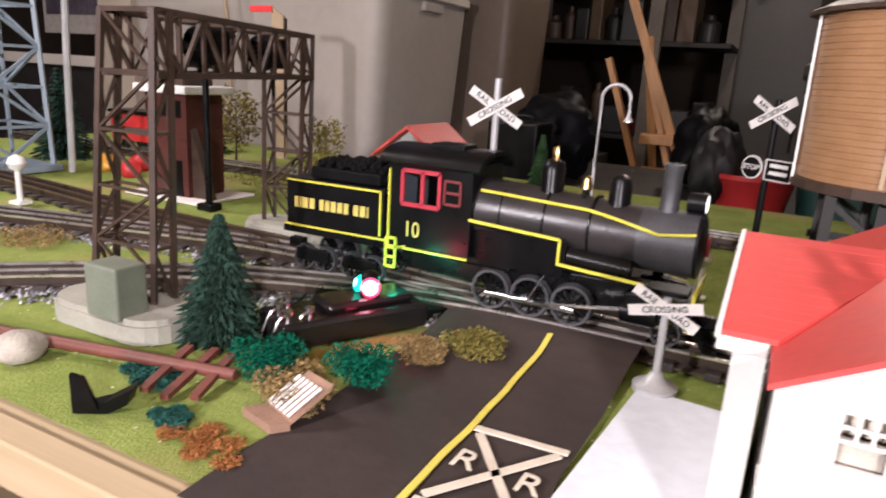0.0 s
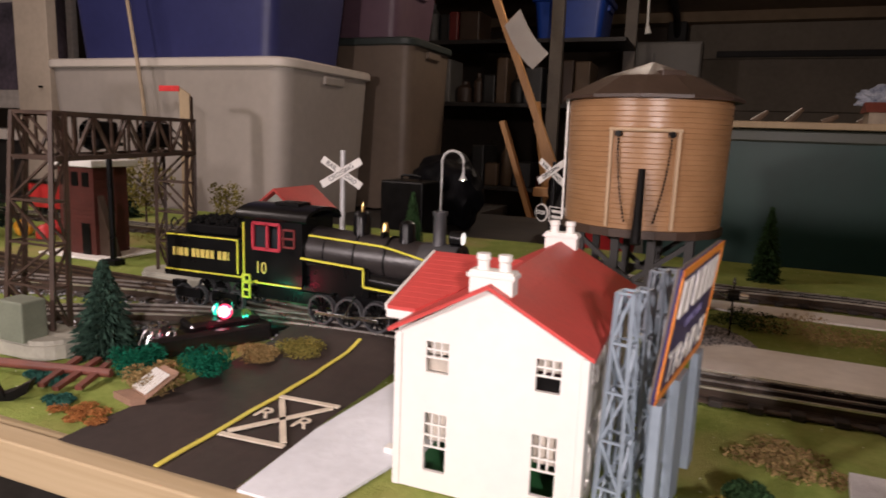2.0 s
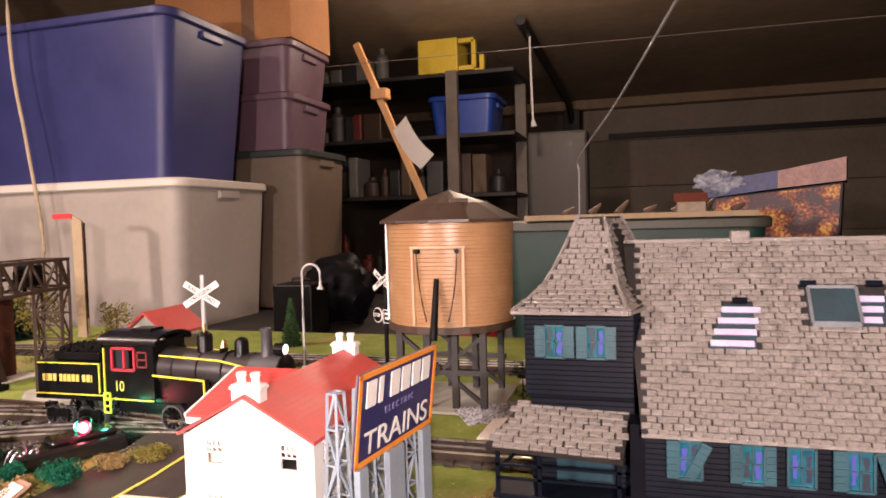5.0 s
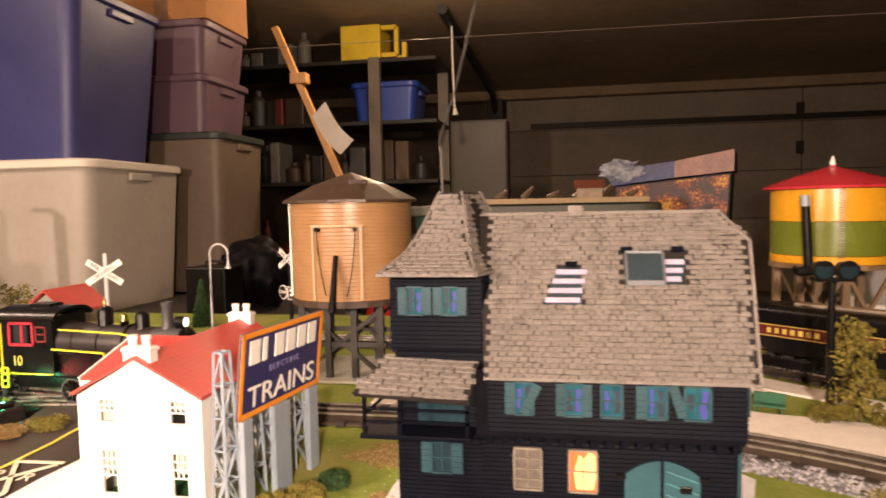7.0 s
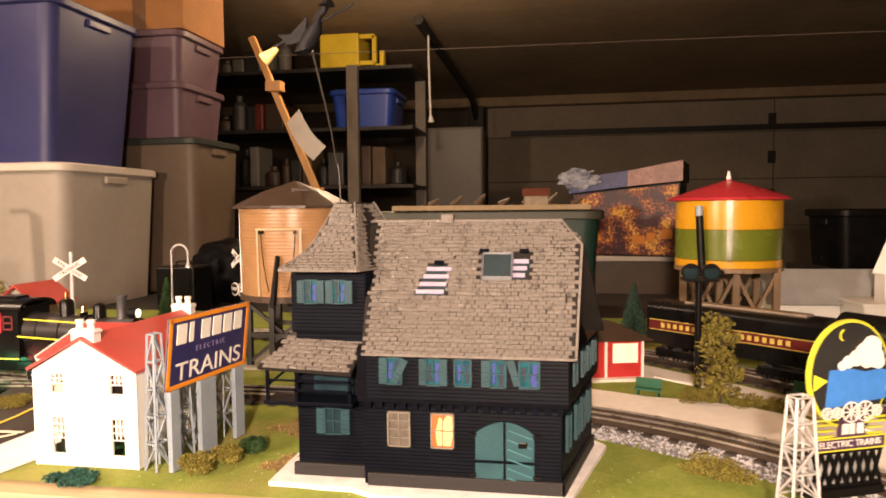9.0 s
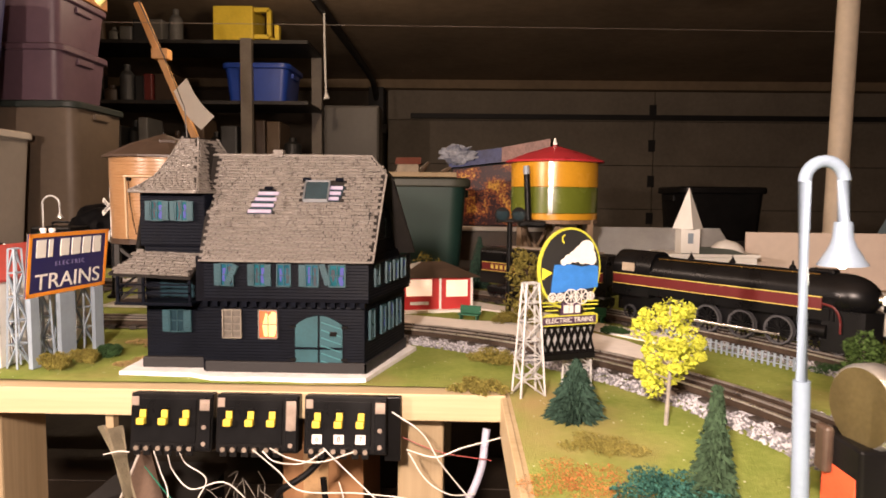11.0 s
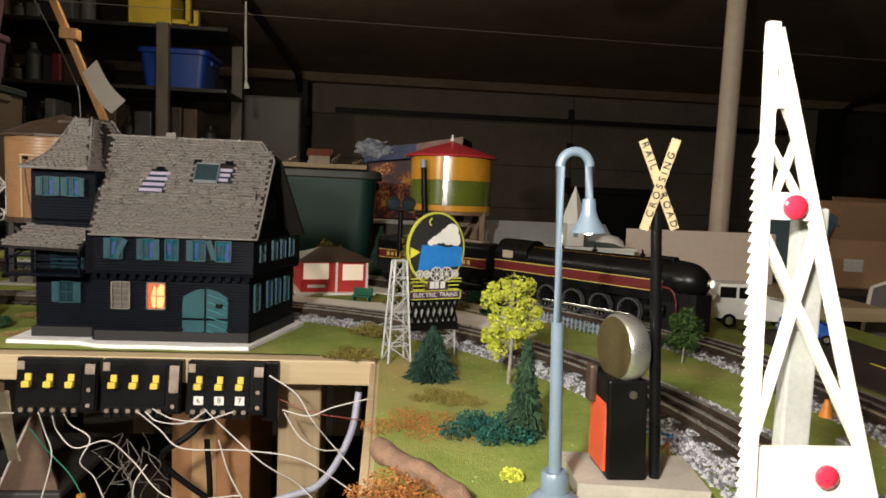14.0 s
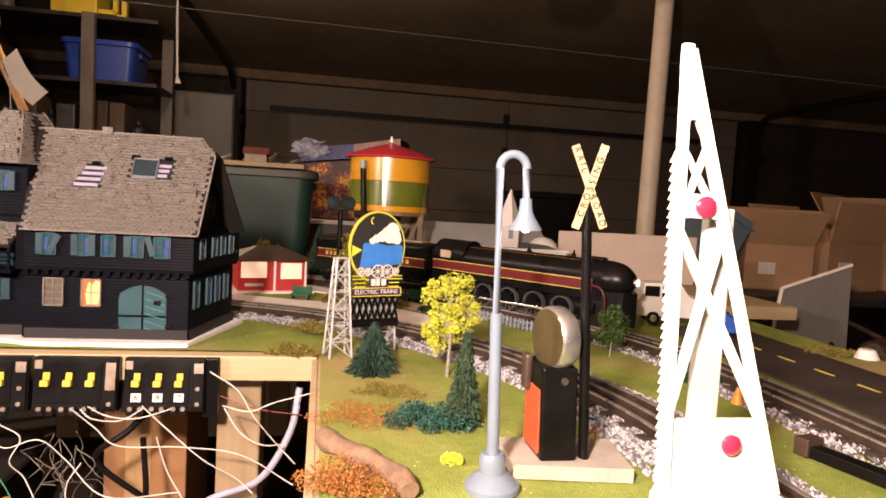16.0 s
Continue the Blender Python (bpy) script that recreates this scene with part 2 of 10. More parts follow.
# ---- room ----
def room():
    floor = bx(-6.5, 10.0, -3.5, 7.6, -0.1, 0.0)
    solo("floor", floor, FLOORM, "grey concrete garage floor, dusty and dark", "floor", kind="structure")
    for name, b in (("wall_south", (-6.5, 10.0, -3.6, -3.5, 0, 2.7)), ("wall_west", (-6.6, -6.5, -3.6, 7.7, 0, 2.7)), ("wall_east", (10.0, 10.1, -3.6, 7.7, 0, 2.7)), ("wall_north", (-6.5, 10.0, 7.6, 7.7, 0, 2.7))):
        solo(name, bx(*b), WALLM, "plain dim brown garage wall", "wall", kind="structure")
    c = bx(-6.6, 10.1, -3.6, 7.7, 2.6, 2.7)
    box(c, -6.5, 10.0, 7.30, 7.60, 2.50, 2.6)
    solo("ceiling", c, CEILM, "dim brown plasterboard ceiling with a boxed edge", "ceiling", kind="structure")
    # wide garage door with its panels, bars and side rails
    door = thing("garage_door", "closed beige sectional garage door with a dark bar", "garage door", pose(0, 7.45, 0), kind="structure")
    zs = (0.02, 0.55, 1.08, 1.61, 2.14, 2.50)
    for a, b in zip(zs, zs[1:]):
        for k in range(2):
            part("panel", bx(0.02 + k * 3.24, 0.02 + k * 3.24 + 3.23, 0, 0.04, a + 0.003, b - 0.003, 0.004), DOORM, door)
    part("brace", bx(0.30, 6.1, -0.06, 0.0, 2.155, 2.215, 0.004), DARKM, door, "dark steel strut across the door")
    for z in (0.9, 1.35, 1.78, 2.2):
        part("hinge", bx(3.19, 3.27, -0.02, 0.0, z, z + 0.14, 0.004), DARKM, door)
    for x in (-0.10, 6.60):
        part("side_rail", bx(x - 0.09, x + 0.09, -0.22, 0.04, 0.0, 2.50, 0.006), DARKM, door)
        part("hinge_bracket", bx(x - 0.05, x + 0.13, -0.28, -0.22, 1.95, 2.06, 0.006), DARKM, door)
        b = tube(BM(), spline([(x, -0.14, 2.30), (x, -0.35, 2.46), (x, -0.9, 2.54), (x, -3.6, 2.56)], 6), 0.035)
        part("ceiling_track", b, DARKM, door)
    solo("ceiling_wire", tube(BM(), [(-1.5, 2.4, 2.02), (1.2, 2.4, 2.0), (4.5, 2.4, 1.97)], 0.0014), mat("dusty_wire", (0.24, 0.20, 0.16), 0.6), "thin dusty wire stretched under the ceiling", "wire")
    op = thing("door_opener", "black box hanging from the ceiling", "door opener", pose(1.75, 1.4, 2.0))
    part("housing", bx(-0.09, 0.09, -0.12, 0.12, 0.0, 0.16, 0.02), BLACKP, op)
    part("strap", bx(-0.02, 0.02, -0.02, 0.02, 0.16, 0.6), DARKM, op)
    dl = thing("dome_light", "small round white ceiling light, lit", "ceiling light", pose(0.02, 2.72, 2.37))
    part("mount", bx(-0.05, 0.05, -0.05, 0.05, 0.03, 0.232, 0.004), DARKM, dl)
    part("dome", lathe(BM(), [(0.001, 0.0), (0.035, 0.003), (0.058, 0.014), (0.066, 0.030), (0.001, 0.031)], 28), mat("lit_dome", (0.9, 0.88, 0.8), 0.4, emit=(1.0, 0.86, 0.66), power=14.0), dl, smooth=True)
    post = cone(BM(), (2.43, 2.0, 0.0), (2.45, 2.0, 2.6), 0.042, 0.04, 24)
    solo("support_pole", post, mat("cream_pole", (0.84, 0.71, 0.55), 0.5, scale=5, var=0.15), "cream painted round steel support pole", "pole", smooth=True)


room()


# ---- layout tables ----
def table():
    t1 = thing("layout_table", "plywood model railway table with pale front edge", "table", pose(0, 0, 0))
    part("deck", bx(-1.5, 1.82, 0.004, 1.16, 0.966, Z - 0.004), PLY, t1)
    part("deck_wing", bx(1.8205, 2.10, 0.55, 1.16, 0.966, Z - 0.004), PLY, t1)
    part("front_edge", bx(-1.5, 0.965, -0.016, 0.004, 0.968, Z - 0.001, 0.0015), PLY, t1, "pale wooden edge strip")
    for x in (-1.1, -0.35, 0.30, 0.84, 1.5):
        part("leg", bx(x, x + 0.055, 0.03, 0.12, 0.0, 0.966, 0.003), LUMBER, t1)
        part("leg", bx(x, x + 0.055, 1.0, 1.09, 0.0, 0.966, 0.003), LUMBER, t1)
    part("joist", bx(-1.45, 1.78, 0.50, 0.54, 0.88, 0.966, 0.002), LUMBER, t1)
    part("joist", bx(-1.45, 1.78, 0.96, 1.0, 0.88, 0.966, 0.002), LUMBER, t1)
    t2 = thing("side_table", "plywood side extension of the railway table", "table", pose(0, 0, 0))
    part("deck", bx(0.966, 1.82, -0.62, 0.003, 0.966, Z - 0.004), PLY, t2)
    part("side_edge", bx(0.959, 0.966, -0.62, -0.017, 0.955, Z - 0.003, 0.001), PLY, t2, "pale wooden edge strip")
    for x, y in ((1.0, -0.5), (1.7, -0.5)):
        part("leg", bx(x, x + 0.055, y, y + 0.09, 0.0, 0.966, 0.003), LUMBER, t2)
    # scenery sheet, gently uneven
    bm = BM()
    nx, ny = 160, 90
    grid = {}
    for i in range(nx + 1):
        for j in range(ny + 1):
            x, y = -1.5 + 3.32 * i / nx, -0.62 + 1.78 * j / ny
            h = 0.0012 * noise.noise((x * 9, y * 9, 0.0)) + 0.0006 * noise.noise((x * 40, y * 40, 3.0))
            grid[i, j] = (x, y, Z + h - 0.001)
    made = {}

    def v(k):
        if k not in made:
            made[k] = bm.verts.new(grid[k])
        return made[k]

    for i in range(nx):
        for j in range(ny):
            x, y = -1.5 + 3.32 * (i + 0.5) / nx, -0.62 + 1.78 * (j + 0.5) / ny
            if y > 0.01 or x > 0.962:
                bm.faces.new((v((i, j)), v((i + 1, j)), v((i + 1, j + 1)), v((i, j + 1))))
    solo("ground", bm, GROUND, "green and straw scenery turf sheet on the table", "ground", kind="structure", smooth=True)


def ground_mat():
    m = mat("turf", (0.30, 0.35, 0.095), 0.95, col2=(0.165, 0.225, 0.045), scale=16, bump=1.0, spec=0.08)
    nt = m.node_tree
    b = nt.nodes["Principled BSDF"]
    ramp = next(n for n in nt.nodes if n.type == "VALTORGB")
    tc = next(n for n in nt.nodes if n.type == "TEX_COORD")
    n3 = nt.nodes.new("ShaderNodeTexNoise")
    n3.inputs["Scale"].default_value, n3.inputs["Detail"].default_value = 5.5, 5
    nt.links.new(tc.outputs["Object"], n3.inputs["Vector"])
    r3 = nt.nodes.new("ShaderNodeValToRGB")
    r3.color_ramp.elements[0].position, r3.color_ramp.elements[1].position = 0.53, 0.76
    nt.links.new(n3.outputs["Fac"], r3.inputs[0])
    mx = nt.nodes.new("ShaderNodeMix")
    mx.data_type = "RGBA"
    nt.links.new(r3.outputs[0], mx.inputs[0])
    nt.links.new(ramp.outputs[0], mx.inputs[6])
    mx.inputs[7].default_value = (0.36, 0.28, 0.12, 1)
    n4 = nt.nodes.new("ShaderNodeTexVoronoi")
    n4.inputs["Scale"].default_value = 85
    nt.links.new(tc.outputs["Object"], n4.inputs["Vector"])
    r4 = nt.nodes.new("ShaderNodeValToRGB")
    r4.color_ramp.elements[0].position, r4.color_ramp.elements[1].position = 0.055, 0.085
    r4.color_ramp.elements[0].color, r4.color_ramp.elements[1].color = (1, 1, 1, 1), (0, 0, 0, 1)
    nt.links.new(n4.outputs["Distance"], r4.inputs[0])
    m2 = nt.nodes.new("ShaderNodeMix")
    m2.data_type = "RGBA"
    nt.links.new(r4.outputs[0], m2.inputs[0])
    nt.links.new(mx.outputs[2], m2.inputs[6])
    m2.inputs[7].default_value = (0.80, 0.78, 0.62, 1)
    nt.links.new(m2.outputs[2], b.inputs["Base Color"])
    n5 = nt.nodes.new("ShaderNodeTexNoise")
    n5.inputs["Scale"].default_value, n5.inputs["Detail"].default_value = 620, 3
    nt.links.new(tc.outputs["Object"], n5.inputs["Vector"])
    bump = next(n for n in nt.nodes if n.type == "BUMP")
    bump.inputs["Distance"].default_value = 0.0012
    nt.links.new(n5.outputs["Fac"], bump.inputs["Height"])
    return m


GROUND = ground_mat()
table()


# ---- tracks ----
def arc(cx, cy, r, a0, a1, n=40):
    return [Vector((cx + r * math.cos(radians(a0 + (a1 - a0) * i / n)), cy + r * math.sin(radians(a0 + (a1 - a0) * i / n)), 0)) for i in range(n + 1)]


MAIN = [Vector((-0.60, -0.02, 0))] + arc(0.066, -0.350, 0.685, 152, 90) + arc(0.60, -0.350, 0.685, 90, 0)[0:] + [Vector((1.285, -0.62, 0))]
OUTER = spline([(-1.5, 0.80, 0), (-0.6, 0.80, 0), (0.0, 0.80, 0), (0.42, 0.80, 0), (0.68, 0.795, 0), (0.95, 0.68, 0), (1.11, 0.54, 0), (1.30, 0.32, 0), (1.44, 0.08, 0), (1.475, -0.15, 0), (1.48, -0.62, 0)], 14)
LEFT = spline([(-1.5, 0.16, 0), (-0.9, 0.22, 0), (-0.52, 0.31, 0), (-0.28, 0.36, 0), (-0.02, 0.345, 0)], 14)
SPUR = spline([(-1.5, 0.42, 0), (-0.95, 0.42, 0), (-0.55, 0.385, 0), (-0.30, 0.375, 0)], 14)
GAUGE = 0.021


def sides(line, off):
    out = []
    for i, p in enumerate(line):
        d = (line[min(i + 1, len(line) - 1)] - line[max(i - 1, 0)]).normalized()
        out.append(p + Vector((-d.y, d.x, 0)) * off)
    return out


def ribbon(bm, line, w, z0, z1):
    """A flat-topped band along a line."""
    a, b = sides(line, w / 2), sides(line, -w / 2)
    n = len(line)
    rows = []
    for p, q in zip(a, b):
        rows.append([bm.verts.new((p.x, p.y, z0)), bm.verts.new((p.x, p.y, z1)), bm.verts.new((q.x, q.y, z1)), bm.verts.new((q.x, q.y, z0))])
    for r, s in zip(rows, rows[1:]):
        for k in range(4):
            bm.faces.new((r[k], s[k], s[(k + 1) % 4], r[(k + 1) % 4]))
    bm.faces.new(rows[0])
    bm.faces.new(rows[-1][::-1])
    return bm


TIE_ME = {}
WEB = mat("brown_rail_web", (0.060, 0.040, 0.028), 0.5, 0.3, scale=60, var=0.4, bump=0.05)
BED = mat("brown_roadbed", (0.085, 0.062, 0.046), 0.9, scale=60, var=0.5, bump=0.5)


def track(name, line, label, rail_mat, zoff=0.0):
    t = thing(name, label, "railway track", pose(0, 0, Z + zoff), kind="structure")
    for k, off in (("rail", GAUGE), ("rail", 0), ("rail", -GAUGE)):
        bm = BM()
        side = sides(line, off)
        ribbon(bm, side, 0.0032, 0.0130, 0.0150)
        r = part(k, bm, rail_mat, t)
        web = ribbon(BM(), side, 0.0012, 0.0062, 0.0130)
        ribbon(web, side, 0.0040, 0.0056, 0.0066)
        part("rail_web", web, WEB, r, "dull brown rail web")
    part("roadbed", ribbon(BM(), line, 0.062, 0.0016, 0.0034), BED, t, "dark brown roadbed")
    if "me" not in TIE_ME:
        me = bpy.data.meshes.new("tie")
        b = bx(-0.006, 0.006, -0.034, 0.034, 0.0, 0.0064, 0.001)
        b.to_mesh(me)
        b.free()
        me.materials.append(TIE)
        TIE_ME["me"] = me
    pts = resample(line, 0.034)
    for i, p in enumerate(pts[:-1]):
        d = pts[i + 1] - p
        ob = new("tie", TIE_ME["me"])
        ob.parent = t
        ob.matrix_basis = Matrix.Translation(p) @ Matrix.Rotation(math.atan2(d.y, d.x), 4, "Z")
    return t


DULL = mat("dull_rail", (0.24, 0.17, 0.11), 0.35, 0.75, scale=60, var=0.4, bump=0.05)
track("main_track", MAIN, "three-rail tinplate main track with dark ties", RAIL)
track("outer_track", OUTER, "three-rail outer loop track behind the town", RAIL)
track("yard_track", LEFT, "three-rail yard track joining the main line", RAIL)
track("siding_track", SPUR, "dull brown three-rail siding track", DULL)


def gravel(name, line, w, n, label, seed):
    rnd = random.Random(seed)
    pts = resample(line, 0.004)
    verts, faces = [], []
    for _ in range(n):
        i = rnd.randrange(len(pts) - 1)
        d = (pts[i + 1] - pts[i]).normalized()
        o = rnd.uniform(-w, w)
        c = pts[i] + Vector((-d.y, d.x, 0)) * o
        if c.y < -0.6:
            continue
        s = rnd.uniform(0.0013, 0.0031)
        h = Z + max(0.0, 0.004 - 0.004 * (abs(o) / w) ** 2) - 0.001
        k = len(verts)
        a = rnd.uniform(0, 6.28)
        for q in range(5):
            rr = s * rnd.uniform(0.7, 1.2)
            verts.append((c.x + rr * math.cos(a + q * 1.2566), c.y + rr * math.sin(a + q * 1.2566), h + s * rnd.uniform(0.0, 0.4)))
        verts.append((c.x + rnd.uniform(-0.3, 0.3) * s, c.y + rnd.uniform(-0.3, 0.3) * s, h + s * rnd.uniform(0.9, 1.5)))
        faces += [(k + q, k + (q + 1) % 5, k + 5) for q in range(5)]
    me = bpy.data.meshes.new(name)
    me.from_pydata(verts, [], faces)
    me.materials.append(BALLAST)
    tagged(new(name, me), label, "ballast", kind="stuff")


gravel("ballast", [p for p in MAIN if p.x > 0.30], 0.062, 26000, "loose grey stone ballast beside the main track", 1)
gravel("ballast", [p for p in OUTER if p.x > 1.25], 0.052, 10000, "loose grey stone ballast along the outer track", 2)
gravel("ballast", [p for p in MAIN if p.x < -0.04], 0.055, 4000, "sparse grey ballast on the curved track", 3)
gravel("gravel_heap", [Vector((0.345 + 0.004 * k, 0.50 + 0.0026 * k, 0)) for k in range(26)], 0.045, 5000, "pale crumbled gravel round the tank foot", 5)
gravel("ballast", LEFT, 0.05, 4000, "sparse grey ballast in the yard", 4)


# ---- roads ----
def sheet(pts, z, th=0.0012):
    return prism(BM(), [(x, y, Z + z) for x, y in pts], (0, 0, th))


def roads():
    bm = BM()
    xs = [-0.038, 0.125]
    ys = [0.0, 0.05, 0.12, 0.2, 0.262, 0.29, 0.38, 0.42, 0.5, 0.6, 0.76]
    zs = [0.0006, 0.0006, 0.001, 0.002, 0.006, 0.0125, 0.0125, 0.006, 0.002, 0.001, 0.001]
    rows = []
    for y, z in zip(ys, zs):
        row = []
        for k in range(9):
            x = xs[0] + (xs[1] - xs[0]) * k / 8 + (0.004 if k in (0, 8) else 0) * noise.noise((y * 30, k, 0))
            row.append(bm.verts.new((x, y, Z + z + 0.0006 * noise.noise((x * 30, y * 30, 0)))))
        rows.append(row)
    for a, b in zip(rows, rows[1:]):
        for k in range(8):
            bm.faces.new((a[k], a[k + 1], b[k + 1], b[k]))
    road = solo("road", bm, ASPHALT, "dark brown card road crossing the tracks", "road", kind="structure", smooth=True)
    b = BM()
    ribbon(b, [Vector((0.058 + 0.0015 * noise.noise((y * 25, 1, 1)), y, 0)) for y in np.linspace(0.0, 0.29, 40)], 0.0042, Z, Z + 0.0010)
    for v in b.verts:
        v.co.z += float(np.interp(v.co.y, ys, zs)) + 0.0006
    part("centre_line", b, YELLOWP, road, "hand painted yellow centre line")
    for y in (0.42, 0.465, 0.535, 0.615, 0.70):
        b = bx(0.0565, 0.0605, y, y + 0.035, Z + 0.0015, Z + 0.0045 + (0.003 if y < 0.46 else 0))
        part("lane_dash", b, YELLOWP, road)
    white = mat("road_white", (0.70, 0.62, 0.50), 0.7, scale=60, var=0.2)
    for p, q in (((0.062, 0.139), (0.120, 0.142)), ((0.064, 0.058), (0.121, 0.061)), ((0.067, 0.134), (0.117, 0.066)), ((0.067, 0.064), (0.116, 0.137))):
        part("crossing_mark", beam(BM(), (*p, Z + 0.0031), (*q, Z + 0.0031), 0.0052, 0.0012), white, road)
    letter("R", 0.026, white, road, pose(0.072, 0.103, Z + 0.0036), "road_letter")
    letter("R", 0.026, white, road, pose(0.111, 0.100, Z + 0.0036), "road_letter")
    solo("pavement", sheet([(0.128, 0.0), (0.188, 0.0), (0.208, 0.09), (0.205, 0.252), (0.136, 0.258), (0.124, 0.10)], -0.0005, 0.0022), SIDEWALK, "pale grey card pavement beside the road", "pavement", kind="structure")
    solo("pavement", sheet([(0.395, 0.405), (0.70, 0.395), (0.86, 0.335), (0.98, 0.266), (1.08, 0.180), (1.16, 0.09), (1.21, 0.16), (1.17, 0.265), (1.12, 0.335), (1.06, 0.380), (0.99, 0.405), (0.93, 0.415), (0.72, 0.50), (0.40, 0.515)], -0.0005, 0.003), WHITEROAD, "pale card strip along the main track", "pavement", kind="structure")
    solo("pavement", sheet([(0.40, 0.70), (0.70, 0.69), (0.88, 0.60), (1.03, 0.48), (1.22, 0.25), (1.27, 0.28), (1.08, 0.50), (0.93, 0.64), (0.72, 0.745), (0.40, 0.755)], -0.0005, 0.003), WHITEROAD, "pale card strip along the outer track", "pavement", kind="structure")
    r2 = solo("road", sheet([(1.545, -0.62), (1.715, -0.62), (1.73, 0.26), (1.575, 0.24), (1.55, 0.0)], 0.0005, 0.002), ASPHALT, "dark brown card road along the outer track", "road", kind="structure")
    for k in range(9):
        y = 0.13 - k * 0.075
        part("lane_dash", bx(1.640, 1.644, y, y + 0.034, Z + 0.0026, Z + 0.0032), YELLOWP, r2)


roads()


# ---- dark gabled house ----
def shingle_mesh(w, h, th):
    me = bpy.data.meshes.new("shingle")
    b = prism(BM(), [(-w / 2, y * h, z * th) for y, z in ((0, -0.3), (0, 0.5), (0.06, 0.85), (0.17, 1.05), (0.93, 0.4), (0.93, -0.4))], (w, 0, 0))
    bmesh.ops.recalc_face_normals(b, faces=b.faces)
    b.to_mesh(me)
    b.free()
    me.materials.append(SHINGLE)
    return me


def shingle_slope(parent, base, o, ax, up, length, height, w, h, limit, inside=lambda s, t: True, seed=0, th=0.0014):
    """Courses of single shingles on a slope: o is the lower left corner, ax along the eave, up the slope."""
    rnd = random.Random(seed)
    o, ax, up = Vector(o), Vector(ax).normalized(), Vector(up).normalized()
    n = ax.cross(up)
    joined_v, joined_f = [], []
    count = 0
    rows = max(1, round(height / h))
    h = height / rows
    me = shingle_mesh(w * 0.94, h, th)
    for r in range(rows):
        t = r * h
        s = (0.5 if r % 2 else 0.0) * w + rnd.uniform(-0.1, 0.1) * w
        while s < length:
            if inside(s, t):
                m = Matrix((ax, up, n)).transposed().to_4x4()
                lift = 0.0005 + rnd.uniform(0, 0.0004)
                m.translation = o + ax * (s + rnd.uniform(-0.05, 0.05) * w) + up * (t + rnd.uniform(-0.05, 0.05) * h) + n * lift
                m = m @ Matrix.Rotation(rnd.uniform(-0.03, 0.03), 4, "Z") @ Matrix.Rotation(rnd.uniform(-0.09, 0.07), 4, "X") @ Matrix.Rotation(rnd.uniform(-0.07, 0.07), 4, "Y") @ Matrix.Diagonal((rnd.uniform(0.90, 1.05), 1, 1, 1))
                if count < limit:
                    ob = new("shingle", me)
                    ob.parent = base
                    ob.matrix_basis = m
                else:
                    k = len(joined_v)
                    joined_v += [m @ v.co for v in me.vertices]
                    joined_f += [[k + i for i in p.vertices] for p in me.polygons]
                count += 1
            s += w
    if joined_v:
        jm = bpy.data.meshes.new("shingles")
        jm.from_pydata([tuple(v) for v in joined_v], [], joined_f)
        jm.materials.append(SHINGLE)
        ob = new("shingles", jm)
        ob.parent = base
        tagged(ob, kind="stuff")


def siding(parent, x0, x1, y, z0, z1, step=0.0038, depth=0.0011, axis="x"):
    """Overlapping boards on a wall that faces -y (or +x), each a piece of its own."""
    z = z0
    while z < z1 - 0.001:
        t = min(z + step, z1)
        u = z + (t - z) * 0.90
        if axis == "x":
            pts = [(x0, y + 0.0002, z), (x0, y - depth * 0.7, z), (x0, y - depth, z + step * 0.12), (x0, y - 0.0006, u), (x0, y + 0.0002, u)]
            b = prism(BM(), pts, (x1 - x0, 0, 0))
        else:
            pts = [(y - 0.0002, x0, z), (y + depth * 0.7, x0, z), (y + depth, x0, z + step * 0.12), (y + 0.0006, x0, u), (y - 0.0002, x0, u)]
            b = prism(BM(), pts, (0, x1 - x0, 0))
        part("board", b, DARKWALL, parent)
        z = t


GLOWBLUE = mat("blue_lit_pane", (0.006, 0.075, 0.095), 0.15, scale=160, var=0.6, emit=(0.01, 0.26, 0.36), power=0.09)
GLOWVIOLET = mat("deep_blue_pane", (0.006, 0.070, 0.095), 0.15, scale=160, var=0.6, emit=(0.02, 0.22, 0.45), power=0.09)
HOLE = mat("lit_gap", (0.02, 0.02, 0.12), 0.6, scale=200, var=0.5, emit=(0.08, 0.10, 1.0), power=0.16)
HOLEB = mat("blue_gap", (0.003, 0.006, 0.012), 0.5, scale=200, var=0.5, emit=(0.02, 0.10, 0.40), power=0.03)
GLOWWARM = mat("warm_lit_pane", (0.20, 0.05, 0.015), 0.4, scale=120, var=0.5, emit=(1.0, 0.10, 0.03), power=1.6)
FLAME = mat("flame_glow", (0.5, 0.2, 0.06), 0.4, scale=120, var=0.5, emit=(1.0, 0.30, 0.11), power=3.0)
GLASSD = mat("dark_pane", (0.012, 0.03, 0.04), 0.12, scale=40, var=0.3)
TEALF = mat("teal_frame", (0.003, 0.042, 0.056), 0.5, scale=40, var=0.35)
WEATH = mat("weathered_frame", (0.16, 0.14, 0.11), 0.6, scale=80, var=0.3)


